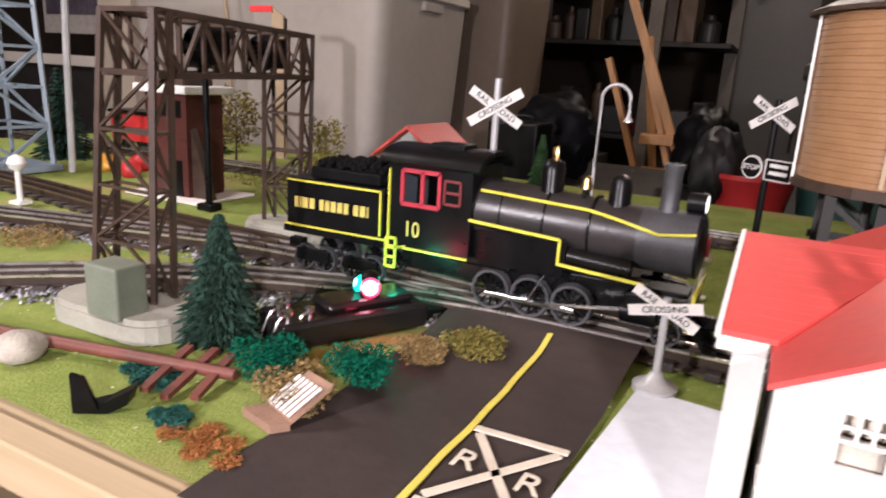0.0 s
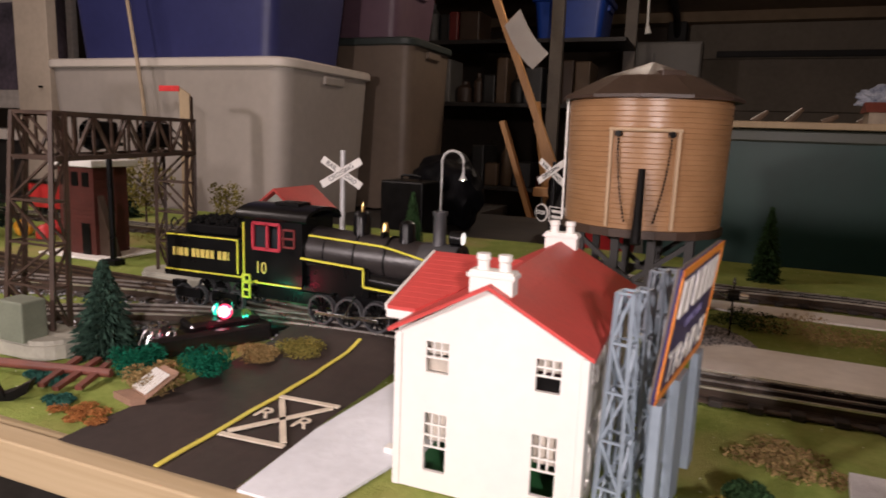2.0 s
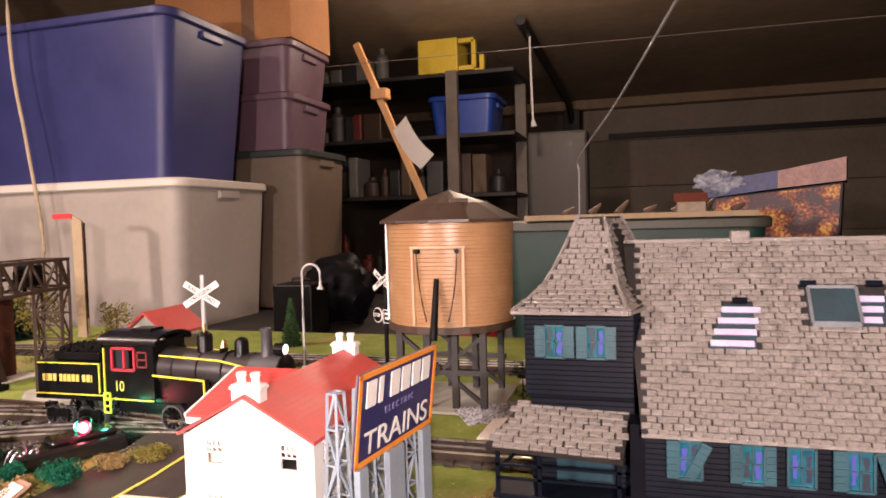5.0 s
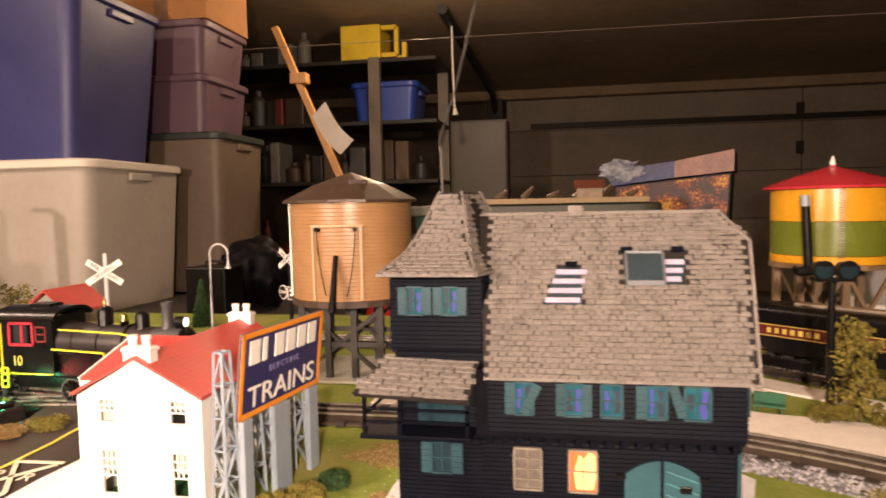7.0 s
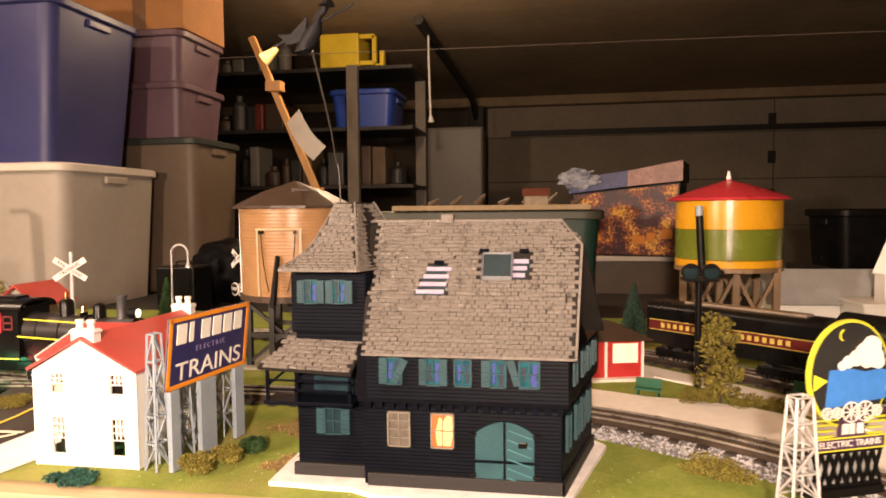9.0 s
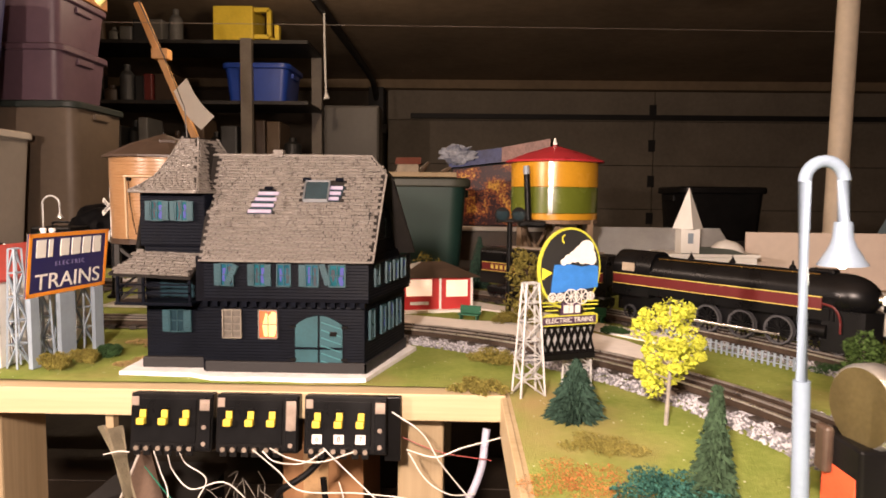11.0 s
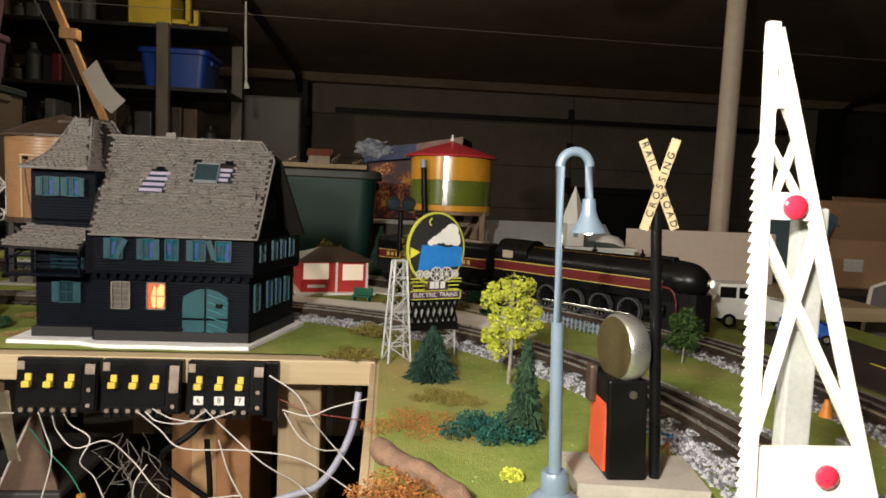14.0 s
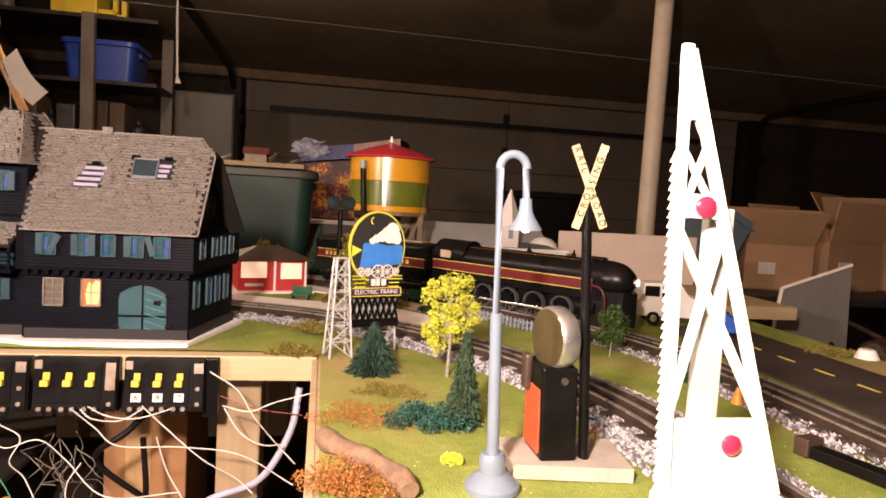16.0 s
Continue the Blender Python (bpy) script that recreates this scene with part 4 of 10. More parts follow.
# ---- white farmhouse ----
def white_house():
    h = thing("white_house", "white plastic two-storey house with red roof and chimneys", "model house", pose(0, 0, Z))
    x0, x1, y0, y1, ze, zr = 0.2145, 0.3405, 0.056, 0.264, 0.108, 0.146
    xc = (x0 + x1) / 2
    cols = [0.236, 0.309]
    wins = [(c, c + 0.0155, z0, z1) for c in cols for z0, z1 in ((0.014, 0.055), (0.083, 0.104))]
    # walls as single sheets with real openings
    t = 0.003

    def wall(name, us, zs, solid, put, gable=False):
        b = BM()
        vs = {}

        def v(i, k, side):
            if (i, k, side) not in vs:
                vs[i, k, side] = b.verts.new(put(us[i], zs[k], side * t))
            return vs[i, k, side]

        def full(i, k):
            return 0 <= i < len(us) - 1 and 0 <= k < len(zs) - 1 and solid(us[i], zs[k])

        for i in range(len(us) - 1):
            for k in range(len(zs) - 1):
                if not full(i, k):
                    continue
                c = ((i, k), (i + 1, k), (i + 1, k + 1), (i, k + 1))
                b.faces.new([v(*q, 0) for q in c])
                b.faces.new([v(*q, 1) for q in c][::-1])
                for p, q, (di, dk) in zip(c, c[1:] + c[:1], ((0, -1), (1, 0), (0, 1), (-1, 0))):
                    if not full(i + di, k + dk) and not (gable and k + dk == len(zs) - 1):
                        b.faces.new((v(*p, 0), v(*q, 0), v(*q, 1), v(*p, 1)))
        if gable:
            n = len(us) - 1
            k = len(zs) - 1
            tip = [b.verts.new(put(xc, zr - 0.002, s * t)) for s in (0, 1)]
            for s in (0, 1):
                b.faces.new([v(i, k, s) for i in range(n + 1)] + [tip[s]])
            for i in (0, n):
                b.faces.new((v(i, k, 0), v(i, k, 1), tip[1], tip[0]))
        return part(name, b, WHITEP, h)

    xs = sorted({x0, x1, *[w[0] for w in wins], *[w[1] for w in wins]})
    zs = [0.0, 0.014, 0.055, 0.083, 0.104, ze]
    wall("front_wall", xs, zs, lambda a, p: not any(abs(a - w[0]) < 1e-4 and abs(p - w[2]) < 1e-4 for w in wins), lambda u, z, d: (u, y0 + d, z), True)
    wall("rear_wall", [x0, x1], [0.0, ze], lambda a, p: True, lambda u, z, d: (u, y1 - d, z), True)
    # side walls with openings
    for side, x in (("left_wall", x0), ("right_wall", x1 - t)):
        ws = [0.074 + k * 0.036 for k in range(5)]
        ys = sorted({y0 + t, y1 - t, *ws, *[w + 0.016 for w in ws]})
        wall(side, ys, zs, lambda a, p: not (any(abs(a - w) < 1e-4 for w in ws) and p in (0.014, 0.083)), lambda u, z, d, x=x: (x + d, u, z))
        for w in ws:
            for p, q in ((0.014, 0.055), (0.083, 0.104)):
                for k in (1, 2):
                    part("window_bar", bx(x + 0.001, x + 0.0022, w + 0.016 * k / 3 - 0.0005, w + 0.016 * k / 3 + 0.0005, p, q), WHITEP, h)
                for k in (1, 2, 3):
                    zz = p + (q - p) * k / 4
                    part("window_bar", bx(x + 0.0012, x + 0.0024, w, w + 0.016, zz - 0.0005, zz + 0.0005), WHITEP, h)
                part("window_frame", bx(x - 0.001 if side == "left_wall" else x + t, x if side == "left_wall" else x + t + 0.001, w - 0.0015, w + 0.0175, q, q + 0.002), WHITEP, h)
    for a, c, p, q in wins:
        wdw = thing("window", "", "")
        wdw.parent = h
        top = q
        low = p + (q - p) * (0.42 if q < 0.07 else 0.48)
        for k in (1, 2):
            x = a + (c - a) * k / 3
            part("upright_bar", bx(x - 0.0006, x + 0.0006, y0 + 0.0006, y0 + 0.002, low, top), WHITEP, wdw)
        for k in range(1, 4 if q < 0.07 else 3):
            z = low + (top - low) * (k - 1) / (3 if q < 0.07 else 2)
            part("cross_bar", bx(a, c, y0 + 0.0007, y0 + 0.0019, z - 0.0006, z + 0.0006), WHITEP, wdw)
        part("blind", bx(a, c, y0 + 0.006, y0 + 0.007, low + (top - low) * 0.1, top), mat("window_paper", (0.5, 0.45, 0.38), 0.8, scale=80, var=0.3), wdw)
        if q > 0.07:
            part("lower_blind", bx(a, c, y0 + 0.0045, y0 + 0.0055, p, low), BLACKP if a > 0.3 else MATS["window_paper"], wdw)
    part("floor_plate", bx(x0 + 0.004, x1 - 0.004, y0 + 0.004, y1 - 0.004, 0.0, 0.002), mat("green_base", (0.03, 0.16, 0.05), 0.6), h)
    part("inner_wall", bx(x0 + 0.01, x1 - 0.01, y0 + 0.09, y0 + 0.092, 0.002, ze), mat("inner_red", (0.2, 0.03, 0.03), 0.7), h)
    # corner boards
    for x in (x0 - 0.0008, x1 - 0.0042):
        part("corner_board", bx(x, x + 0.005, y0 - 0.0012, y0 + 0.001, 0.0, ze, 0.0004), WHITEP, h)
    # main roof
    for side in (-1, 1):
        xe = x0 - 0.004 if side < 0 else x1 + 0.004
        b = prism(BM(), [(xe, y0 - 0.006, ze + 0.003), (xc, y0 - 0.006, zr + 0.001), (xc, y1 + 0.006, zr + 0.001), (xe, y1 + 0.006, ze + 0.003)], (0, 0, -0.003))
        r = part("roof_slope", b, REDROOF, h, "red moulded shingle roof slope")
        L = Vector((xc - xe, 0, zr - ze - 0.002))
        courses = 12
        nrm = Vector((-L.z, 0, L.x)).normalized() * (1 if side < 0 else -1)
        for k in range(courses):
            p = Vector((xe, 0, ze + 0.003)) + L * (k / courses)
            q = Vector((xe, 0, ze + 0.003)) + L * ((k + 1) / courses)
            c = prism(BM(), [(p.x, y0 - 0.007, p.z), (q.x, y0 - 0.007, q.z), (p.x + nrm.x * 0.00012, y0 - 0.007, p.z + nrm.z * 0.00012)], (0, y1 - y0 + 0.014, 0))
            part("course", c, REDROOF, r)
    # side wing with its own ridge across
    part("wing_front_wall", bx(0.196, 0.2096, 0.0970, 0.0995, 0.0, 0.1125, 0.0003), WHITEP, h)
    part("wing_rear_wall", bx(0.196, 0.2120, 0.2525, 0.2550, 0.0, 0.1125), WHITEP, h)
    part("wing_side_wall", prism(BM(), [(0.196, 0.0996, 0.0), (0.196, 0.2524, 0.0), (0.196, 0.2524, 0.1125), (0.196, 0.176, 0.137), (0.196, 0.0996, 0.1125)], (0.0025, 0, 0)), WHITEP, h)
    for s in (-1, 1):
        ye, ym = (0.0885, 0.176) if s < 0 else (0.2635, 0.176)
        wz, rz2 = 0.1145, 0.1410
        b = prism(BM(), [(0.1905, ye, wz), (0.2125, ye, wz), (0.2690, ym, rz2), (0.1905, ym, rz2)], (0, 0, -0.0025))
        r = part("wing_roof", b, REDROOF, h, "ribbed red roof over the side wing")
        for k in range(12):
            t0, t1 = k / 12, (k + 1) / 12
            xr = 0.2125 + (0.2690 - 0.2125) * t0
            ya, yb = ye + (ym - ye) * t0, ye + (ym - ye) * t1
            za, zb = wz + (rz2 - wz) * t0, wz + (rz2 - wz) * t1
            c = prism(BM(), [(0.1900, ya, za), (0.1900, yb, zb), (0.1900, ya, za + 0.00015)], (xr - 0.1900, 0, 0))
            part("course", c, REDROOF, r)
    part("verge_board", beam(BM(), (0.1895, 0.0885, 0.1130), (0.1895, 0.176, 0.1395), 0.002, 0.005), WHITEP, h)
    part("gutter_block", bx(0.1895, 0.2095, 0.0885, 0.0965, 0.1055, 0.1125, 0.001), WHITEP, h)
    part("door_step", bx(0.1905, 0.2100, 0.0880, 0.0968, 0.0, 0.006, 0.0006), WHITEP, h)
    for y, nm in ((y0 - 0.0003, "chimney"), (y1 - 0.010, "chimney")):
        c = thing(nm, "", "")
        c.parent = h
        part("chimney_shaft", bx(xc - 0.014, xc + 0.014, y, y + 0.012, ze + 0.022, 0.1545, 0.0002), WHITEP, c)
        part("cap", bx(xc - 0.0155, xc + 0.0155, y - 0.0015, y + 0.0135, 0.1500, 0.1530, 0.0006), WHITEP, c)
        for dx in (-0.007, 0.007):
            part("pot", lathe(BM(), [(0.0044, 0.1535), (0.0038, 0.156), (0.0038, 0.160), (0.0047, 0.161), (0.0044, 0.1645)], 12, (xc + dx, y + 0.006, 0)), WHITEP, c, smooth=True)


white_house()


# ---- slanted billboard beside the white house ----
def lattice(bm, x0, x1, z0, z1, y, taper=0.0, w=0.0022, n=5, d=0.012):
    """A braced mast of four legs."""
    xm = (x0 + x1) / 2

    def pt(k, t):
        xx = x0 if k in (0, 3) else x1
        yy = y - d / 2 if k < 2 else y + d / 2
        s = 1 - taper * t
        return Vector((xm + (xx - xm) * s, y + (yy - y) * s, z0 + (z1 - z0) * t))

    for k in range(4):
        beam(bm, pt(k, 0), pt(k, 1), w)
    for i in range(n):
        a, c = i / n, (i + 1) / n
        for k in range(4):
            j = (k + 1) % 4
            if (i + k) % 2:
                beam(bm, pt(k, a), pt(j, c), w * 0.7)
            else:
                beam(bm, pt(j, a), pt(k, c), w * 0.7)
            beam(bm, pt(k, c), pt(j, c), w * 0.7)
    return bm


def billboard():
    b = thing("billboard", "navy and orange billboard on grey lattice towers", "billboard", pose(0, 0, Z))
    m = Matrix.Translation((0.3790, 0.050, 0)) @ Matrix.Rotation(radians(-8.6), 4, "Z")
    L = 0.143
    z0, z1 = 0.0890, 0.1690
    # the board stands along local y
    board = thing("board", "", "")
    board.parent = b
    board.matrix_basis = m @ Matrix.Translation((0, 0, z0)) @ Matrix.Rotation(radians(6.5), 4, "Y") @ Matrix.Translation((0, 0, -z0))
    part("panel", bx(-0.002, 0.0, 0.0, L, z0, z1, 0.0006), NAVYP, board)
    part("back_board", bx(-0.0034, -0.002, 0.0, L, z0, z1, 0.0004), mat("back_grey", (0.16, 0.13, 0.11), 0.6, scale=30, var=0.3), board, "grey-brown back of the board")
    fr = BM()
    for p, q in (((0, z0), (L, z0)), ((L, z0), (L, z1)), ((L, z1), (0, z1)), ((0, z1), (0, z0))):
        inset = Vector((0.0003, 0.0024 if p[0] + q[0] < L * 0.5 else -0.0024 if p[0] + q[0] > L * 1.5 else 0, 0.0024 if p[1] + q[1] < z0 * 2.1 else -0.0024 if p[1] + q[1] > z1 * 1.95 else 0))
        beam(fr, Vector((0, p[0], p[1])) + inset, Vector((0, q[0], q[1])) + inset, 0.0048, 0.0008, up=(1, 0, 0))
    part("border", fr, ORANGEP, board, "orange border")
    mt = Matrix(((0, 0, 1, 0.0006), (1, 0, 0, L / 2), (0, 1, 0, 0), (0, 0, 0, 1)))
    # top word drawn as plain bars
    for k in range(6):
        y = 0.012 + k * 0.0202
        part("sign_bar", bx(0.0, 0.0012, y, y + (0.007 if k in (1,) else 0.0155), 0.1385, 0.1610, 0.0003), WHITEP, board)
    letter("E L E C T R I C", 0.0085, mat("sign_grey", (0.20, 0.18, 0.36), 0.5), board, Matrix.Translation((0, 0, 0.1285)) @ mt, "sign_word")
    letter("TRAINS", 0.0290, WHITEP, board, Matrix.Translation((0, 0, 0.1060)) @ mt @ Matrix.Diagonal((1.22, 1, 1, 1)), "sign_word")
    for k, (y, s) in enumerate(((0.010, 0), (0.050, 0), (0.090, 0), (0.128, 0))):
        w = m @ Vector((-0.022, y, 0))
        lt = lattice(BM(), -0.010, 0.010, 0.0, 0.150 - 0.006 * (k % 2), 0, 0.45, 0.0022, 5, 0.016)
        ob = part("tower", lt, GREYP, b)
        ob.matrix_basis = Matrix.Translation(w) @ Matrix.Rotation(radians(77), 4, "Z")
    for y, w in ((0.010, 0.014), (0.066, 0.028), (0.126, 0.018)):
        o = part("support_panel", bx(-0.003, 0.003, -w / 2, w / 2, 0.0, 0.0885, 0.0006), GREYP, b, "flat grey support panel")
        o.matrix_basis = m @ Matrix.Translation((0.001, y, 0))


billboard()


# ---- water tanks ----
def brown_tank():
    t = thing("water_tank", "brown wooden railway water tank on dark trestle", "water tank", pose(0.312, 0.594, Z))
    r0, r1, z0, z1 = 0.0995, 0.1022, 0.132, 0.291
    # paler than the tub; the gloss on the frame is put into its colour
    pale = wood_mat("pale_gloss_frame_wood", (0.56, 0.42, 0.28), (0.44, 0.31, 0.19), 10, 0.4, 2)
    prof = []
    n = 26
    for i in range(n):
        a = z0 + (z1 - z0) * i / n
        c = z0 + (z1 - z0) * (i + 1) / n
        r = r0 + (r1 - r0) * i / n
        prof += [(r - 0.0006, a), (r, a + 0.0006), (r, c - 0.0006), (r - 0.0006, c)]
    part("tub", lathe(BM(), prof, 64), TANKWOOD, t, smooth=True)
    # faceted roof
    part("roof", lathe(BM(), [(0.1135, 0.288), (0.1135, 0.292), (0.062, 0.318), (0.004, 0.338), (0.001, 0.339)], 12), TANKROOF, t, "dark brown faceted roof")
    part("hatch", bx(0.035, 0.060, -0.015, 0.015, 0.316, 0.324, 0.001, Matrix.Rotation(radians(-60), 4, "Z")), TANKROOF, t)
    part("finial", cone(BM(), (0, 0, 0.337), (0, 0, 0.352), 0.0012, 0.0005, 6), BLACKP, t)
    a0 = radians(-86)
    for a in (a0 - 0.38, a0 + 0.38):
        c, s = math.cos(a), math.sin(a)
        part("door_post", beam(BM(), (c * 0.1015, s * 0.1015, 0.134), (c * 0.1035, s * 0.1035, 0.250), 0.0036), pale, t)
        bm = BM()
        for k in range(26):
            u = k / 25
            zz = 0.245 - 0.10 * u
            aa = a0 + (1 if a > a0 else -1) * (0.29 - 0.02 * u - 0.11 * u * u)
            cone(bm, (math.cos(aa) * 0.1062, math.sin(aa) * 0.1062, zz), (math.cos(aa) * 0.1062, math.sin(aa) * 0.1062, zz - 0.0028), 0.0012, 0.0012, 5)
        part("chain", bm, BLACKP, t, "black chain")
        c, s = math.cos(a0 + (0.29 if a > a0 else -0.29)), math.sin(a0 + (0.29 if a > a0 else -0.29))
        part("pulley", cone(BM(), (c * 0.101, s * 0.101, 0.246), (c * 0.109, s * 0.109, 0.246), 0.0036, 0.0036, 10), BLACKP, t)
    p = []
    for k in range(9):
        a = a0 - 0.41 + 0.82 * k / 8
        p.append((math.cos(a) * 0.1038, math.sin(a) * 0.1038, 0.251))
    part("door_lintel", tube(BM(), p, 0.0022, 6), pale, t)
    part("spout", cone(BM(), (math.cos(a0) * 0.1055, math.sin(a0) * 0.1055, 0.205), (math.cos(a0) * 0.135, math.sin(a0) * 0.135, 0.120), 0.004, 0.006, 10), BLACKP, t, "black spout", True)
    part("ladder_rail", beam(BM(), (-0.1015, -0.02, 0.13), (-0.1025, -0.02, 0.290), 0.0025), WHITEP, t)
    part("platform", lathe(BM(), [(0.096, 0.122), (0.103, 0.122), (0.103, 0.132), (0.096, 0.132)], 24), BROWNST, t)
    tr = DARKM
    for x in (-0.066, -0.022, 0.022, 0.066):
        for y in (-0.066, 0.066):
            part("leg", bx(x - 0.005, x + 0.005, y - 0.005, y + 0.005, 0.0, 0.122), tr, t)
    for y in (-0.066, 0.066):
        part("brace", beam(BM(), (-0.066, y, 0.01), (0.066, y, 0.115), 0.006), tr, t)
        part("brace", beam(BM(), (0.066, y, 0.01), (-0.066, y, 0.115), 0.006), tr, t)
        part("cross_bar", bx(-0.075, 0.075, y - 0.004, y + 0.004, 0.055, 0.063), tr, t)
    part("footing", bx(-0.09, 0.09, -0.09, 0.09, -0.0005, 0.004, 0.001), CONCRETE, t)


def striped_tank():
    t = thing("striped_tank", "red, yellow and green striped water tank on wooden trestle", "water tank", pose(1.121, 0.752, Z))
    yel = mat("tank_yellow", (0.62, 0.30, 0.025), 0.25, scale=20, var=0.12, bump=0.02)
    grn = mat("tank_green", (0.12, 0.15, 0.02), 0.25, scale=20, var=0.15, bump=0.02)
    red = mat("tank_red", (0.50, 0.03, 0.045), 0.3, scale=20, var=0.12, bump=0.02)
    for nm, z0, z1, m in (("upper_band", 0.242, 0.298, yel), ("lower_band", 0.186, 0.242, grn), ("foot_band", 0.172, 0.186, yel)):
        part(nm, lathe(BM(), [(0.094, z0), (0.0955, z0 + 0.0008), (0.0955, z1 - 0.0008), (0.094, z1)], 64), m, t, smooth=True)
    part("roof", lathe(BM(), [(0.108, 0.296), (0.109, 0.300), (0.060, 0.318), (0.006, 0.334), (0.004, 0.336)], 32), red, t, "red ribbed cone roof")
    part("finial", lathe(BM(), [(0.004, 0.335), (0.005, 0.339), (0.003, 0.345), (0.0015, 0.352)], 10), WHITEP, t, smooth=True)
    bm = BM()
    for k in range(28):
        z = 0.185 + k * 0.004
        beam(bm, (-0.026, -0.0965, z), (-0.016, -0.0978, z), 0.0010)
    part("ladder", bm, CHROME, t)
    bm = cone(BM(), (-0.070, -0.084, 0.270), (-0.064, -0.086, 0.160), 0.0065, 0.007, 14)
    part("spout", bm, BLACKP, t, "black spout", True)
    part("spout_cap", cone(BM(), (-0.070, -0.084, 0.268), (-0.071, -0.084, 0.286), 0.0070, 0.0062, 14), GREYP, t, smooth=True)
    part("spout_bracket", bx(-0.086, -0.030, -0.105, -0.075, 0.158, 0.171, 0.003), BLACKP, t)
    wd = wood_mat("trestle_brown", (0.22, 0.14, 0.08), (0.13, 0.08, 0.04), 10)
    for x in (-0.07, 0.0, 0.07):
        for y in (-0.06, 0.06):
            part("leg", bx(x - 0.006, x + 0.006, y - 0.006, y + 0.006, 0.0, 0.172), wd, t)
    for y in (-0.06, 0.06):
        for a, c in ((-0.07, 0.0), (0.0, 0.07)):
            part("brace", beam(BM(), (a, y, 0.02), (c, y, 0.16), 0.006), wd, t)
            part("brace", beam(BM(), (c, y, 0.02), (a, y, 0.16), 0.006), wd, t)
    part("platform", lathe(BM(), [(0.09, 0.164), (0.097, 0.164), (0.097, 0.172), (0.09, 0.172)], 32), wd, t)


brown_tank()
striped_tank()


# ---- storage totes and other large things behind ----
def tote(name, x0, x1, y0, y1, z0, z1, m, lid, label, taper=0.06, lip=0.03):
    t = thing(name, label, "storage tote", pose((x0 + x1) / 2, (y0 + y1) / 2, z0))
    w, d, h = (x1 - x0) / 2, (y1 - y0) / 2, z1 - z0
    bm = BM()
    rings = []
    nseg = 6
    r = min(w, d) * 0.22
    for s, z in ((1 - taper, 0), (1.0, h - lip)):
        ring = []
        for cx, cy, a0 in ((w - r, d - r, 0), (-w + r, d - r, 90), (-w + r, -d + r, 180), (w - r, -d + r, 270)):
            for k in range(nseg + 1):
                a = radians(a0 + 90 * k / nseg)
                ring.append(bm.verts.new(((cx + r * math.cos(a)) * s, (cy + r * math.sin(a)) * s, z)))
        rings.append(ring)
    n = len(rings[0])
    for i in range(n):
        bm.faces.new((rings[0][i], rings[0][(i + 1) % n], rings[1][(i + 1) % n], rings[1][i]))
    bm.faces.new(rings[0][::-1])
    bm.faces.new(rings[1])
    part("body", bm, m, t, smooth=True)
    bm = BM()
    rings = []
    for g, z in ((0.012, h - lip), (0.016, h - lip + 0.004), (0.016, h - 0.006), (0.008, h)):
        ring = []
        for cx, cy, a0 in ((w - r, d - r, 0), (-w + r, d - r, 90), (-w + r, -d + r, 180), (w - r, -d + r, 270)):
            for k in range(nseg + 1):
                a = radians(a0 + 90 * k / nseg)
                ring.append(bm.verts.new((cx + (r + g) * math.cos(a), cy + (r + g) * math.sin(a), z)))
        rings.append(ring)
    for p, q in zip(rings, rings[1:]):
        for i in range(n):
            bm.faces.new((p[i], p[(i + 1) % n], q[(i + 1) % n], q[i]))
    bm.faces.new(rings[0][::-1])
    bm.faces.new(rings[-1])
    part("lid", bm, lid, t, smooth=True)
    for s in (-1, 1):
        part("handle", bx(s * w - 0.008, s * w + 0.010, -0.06, 0.06, h - lip - 0.035, h - lip - 0.008, 0.004), m, t)
    return t


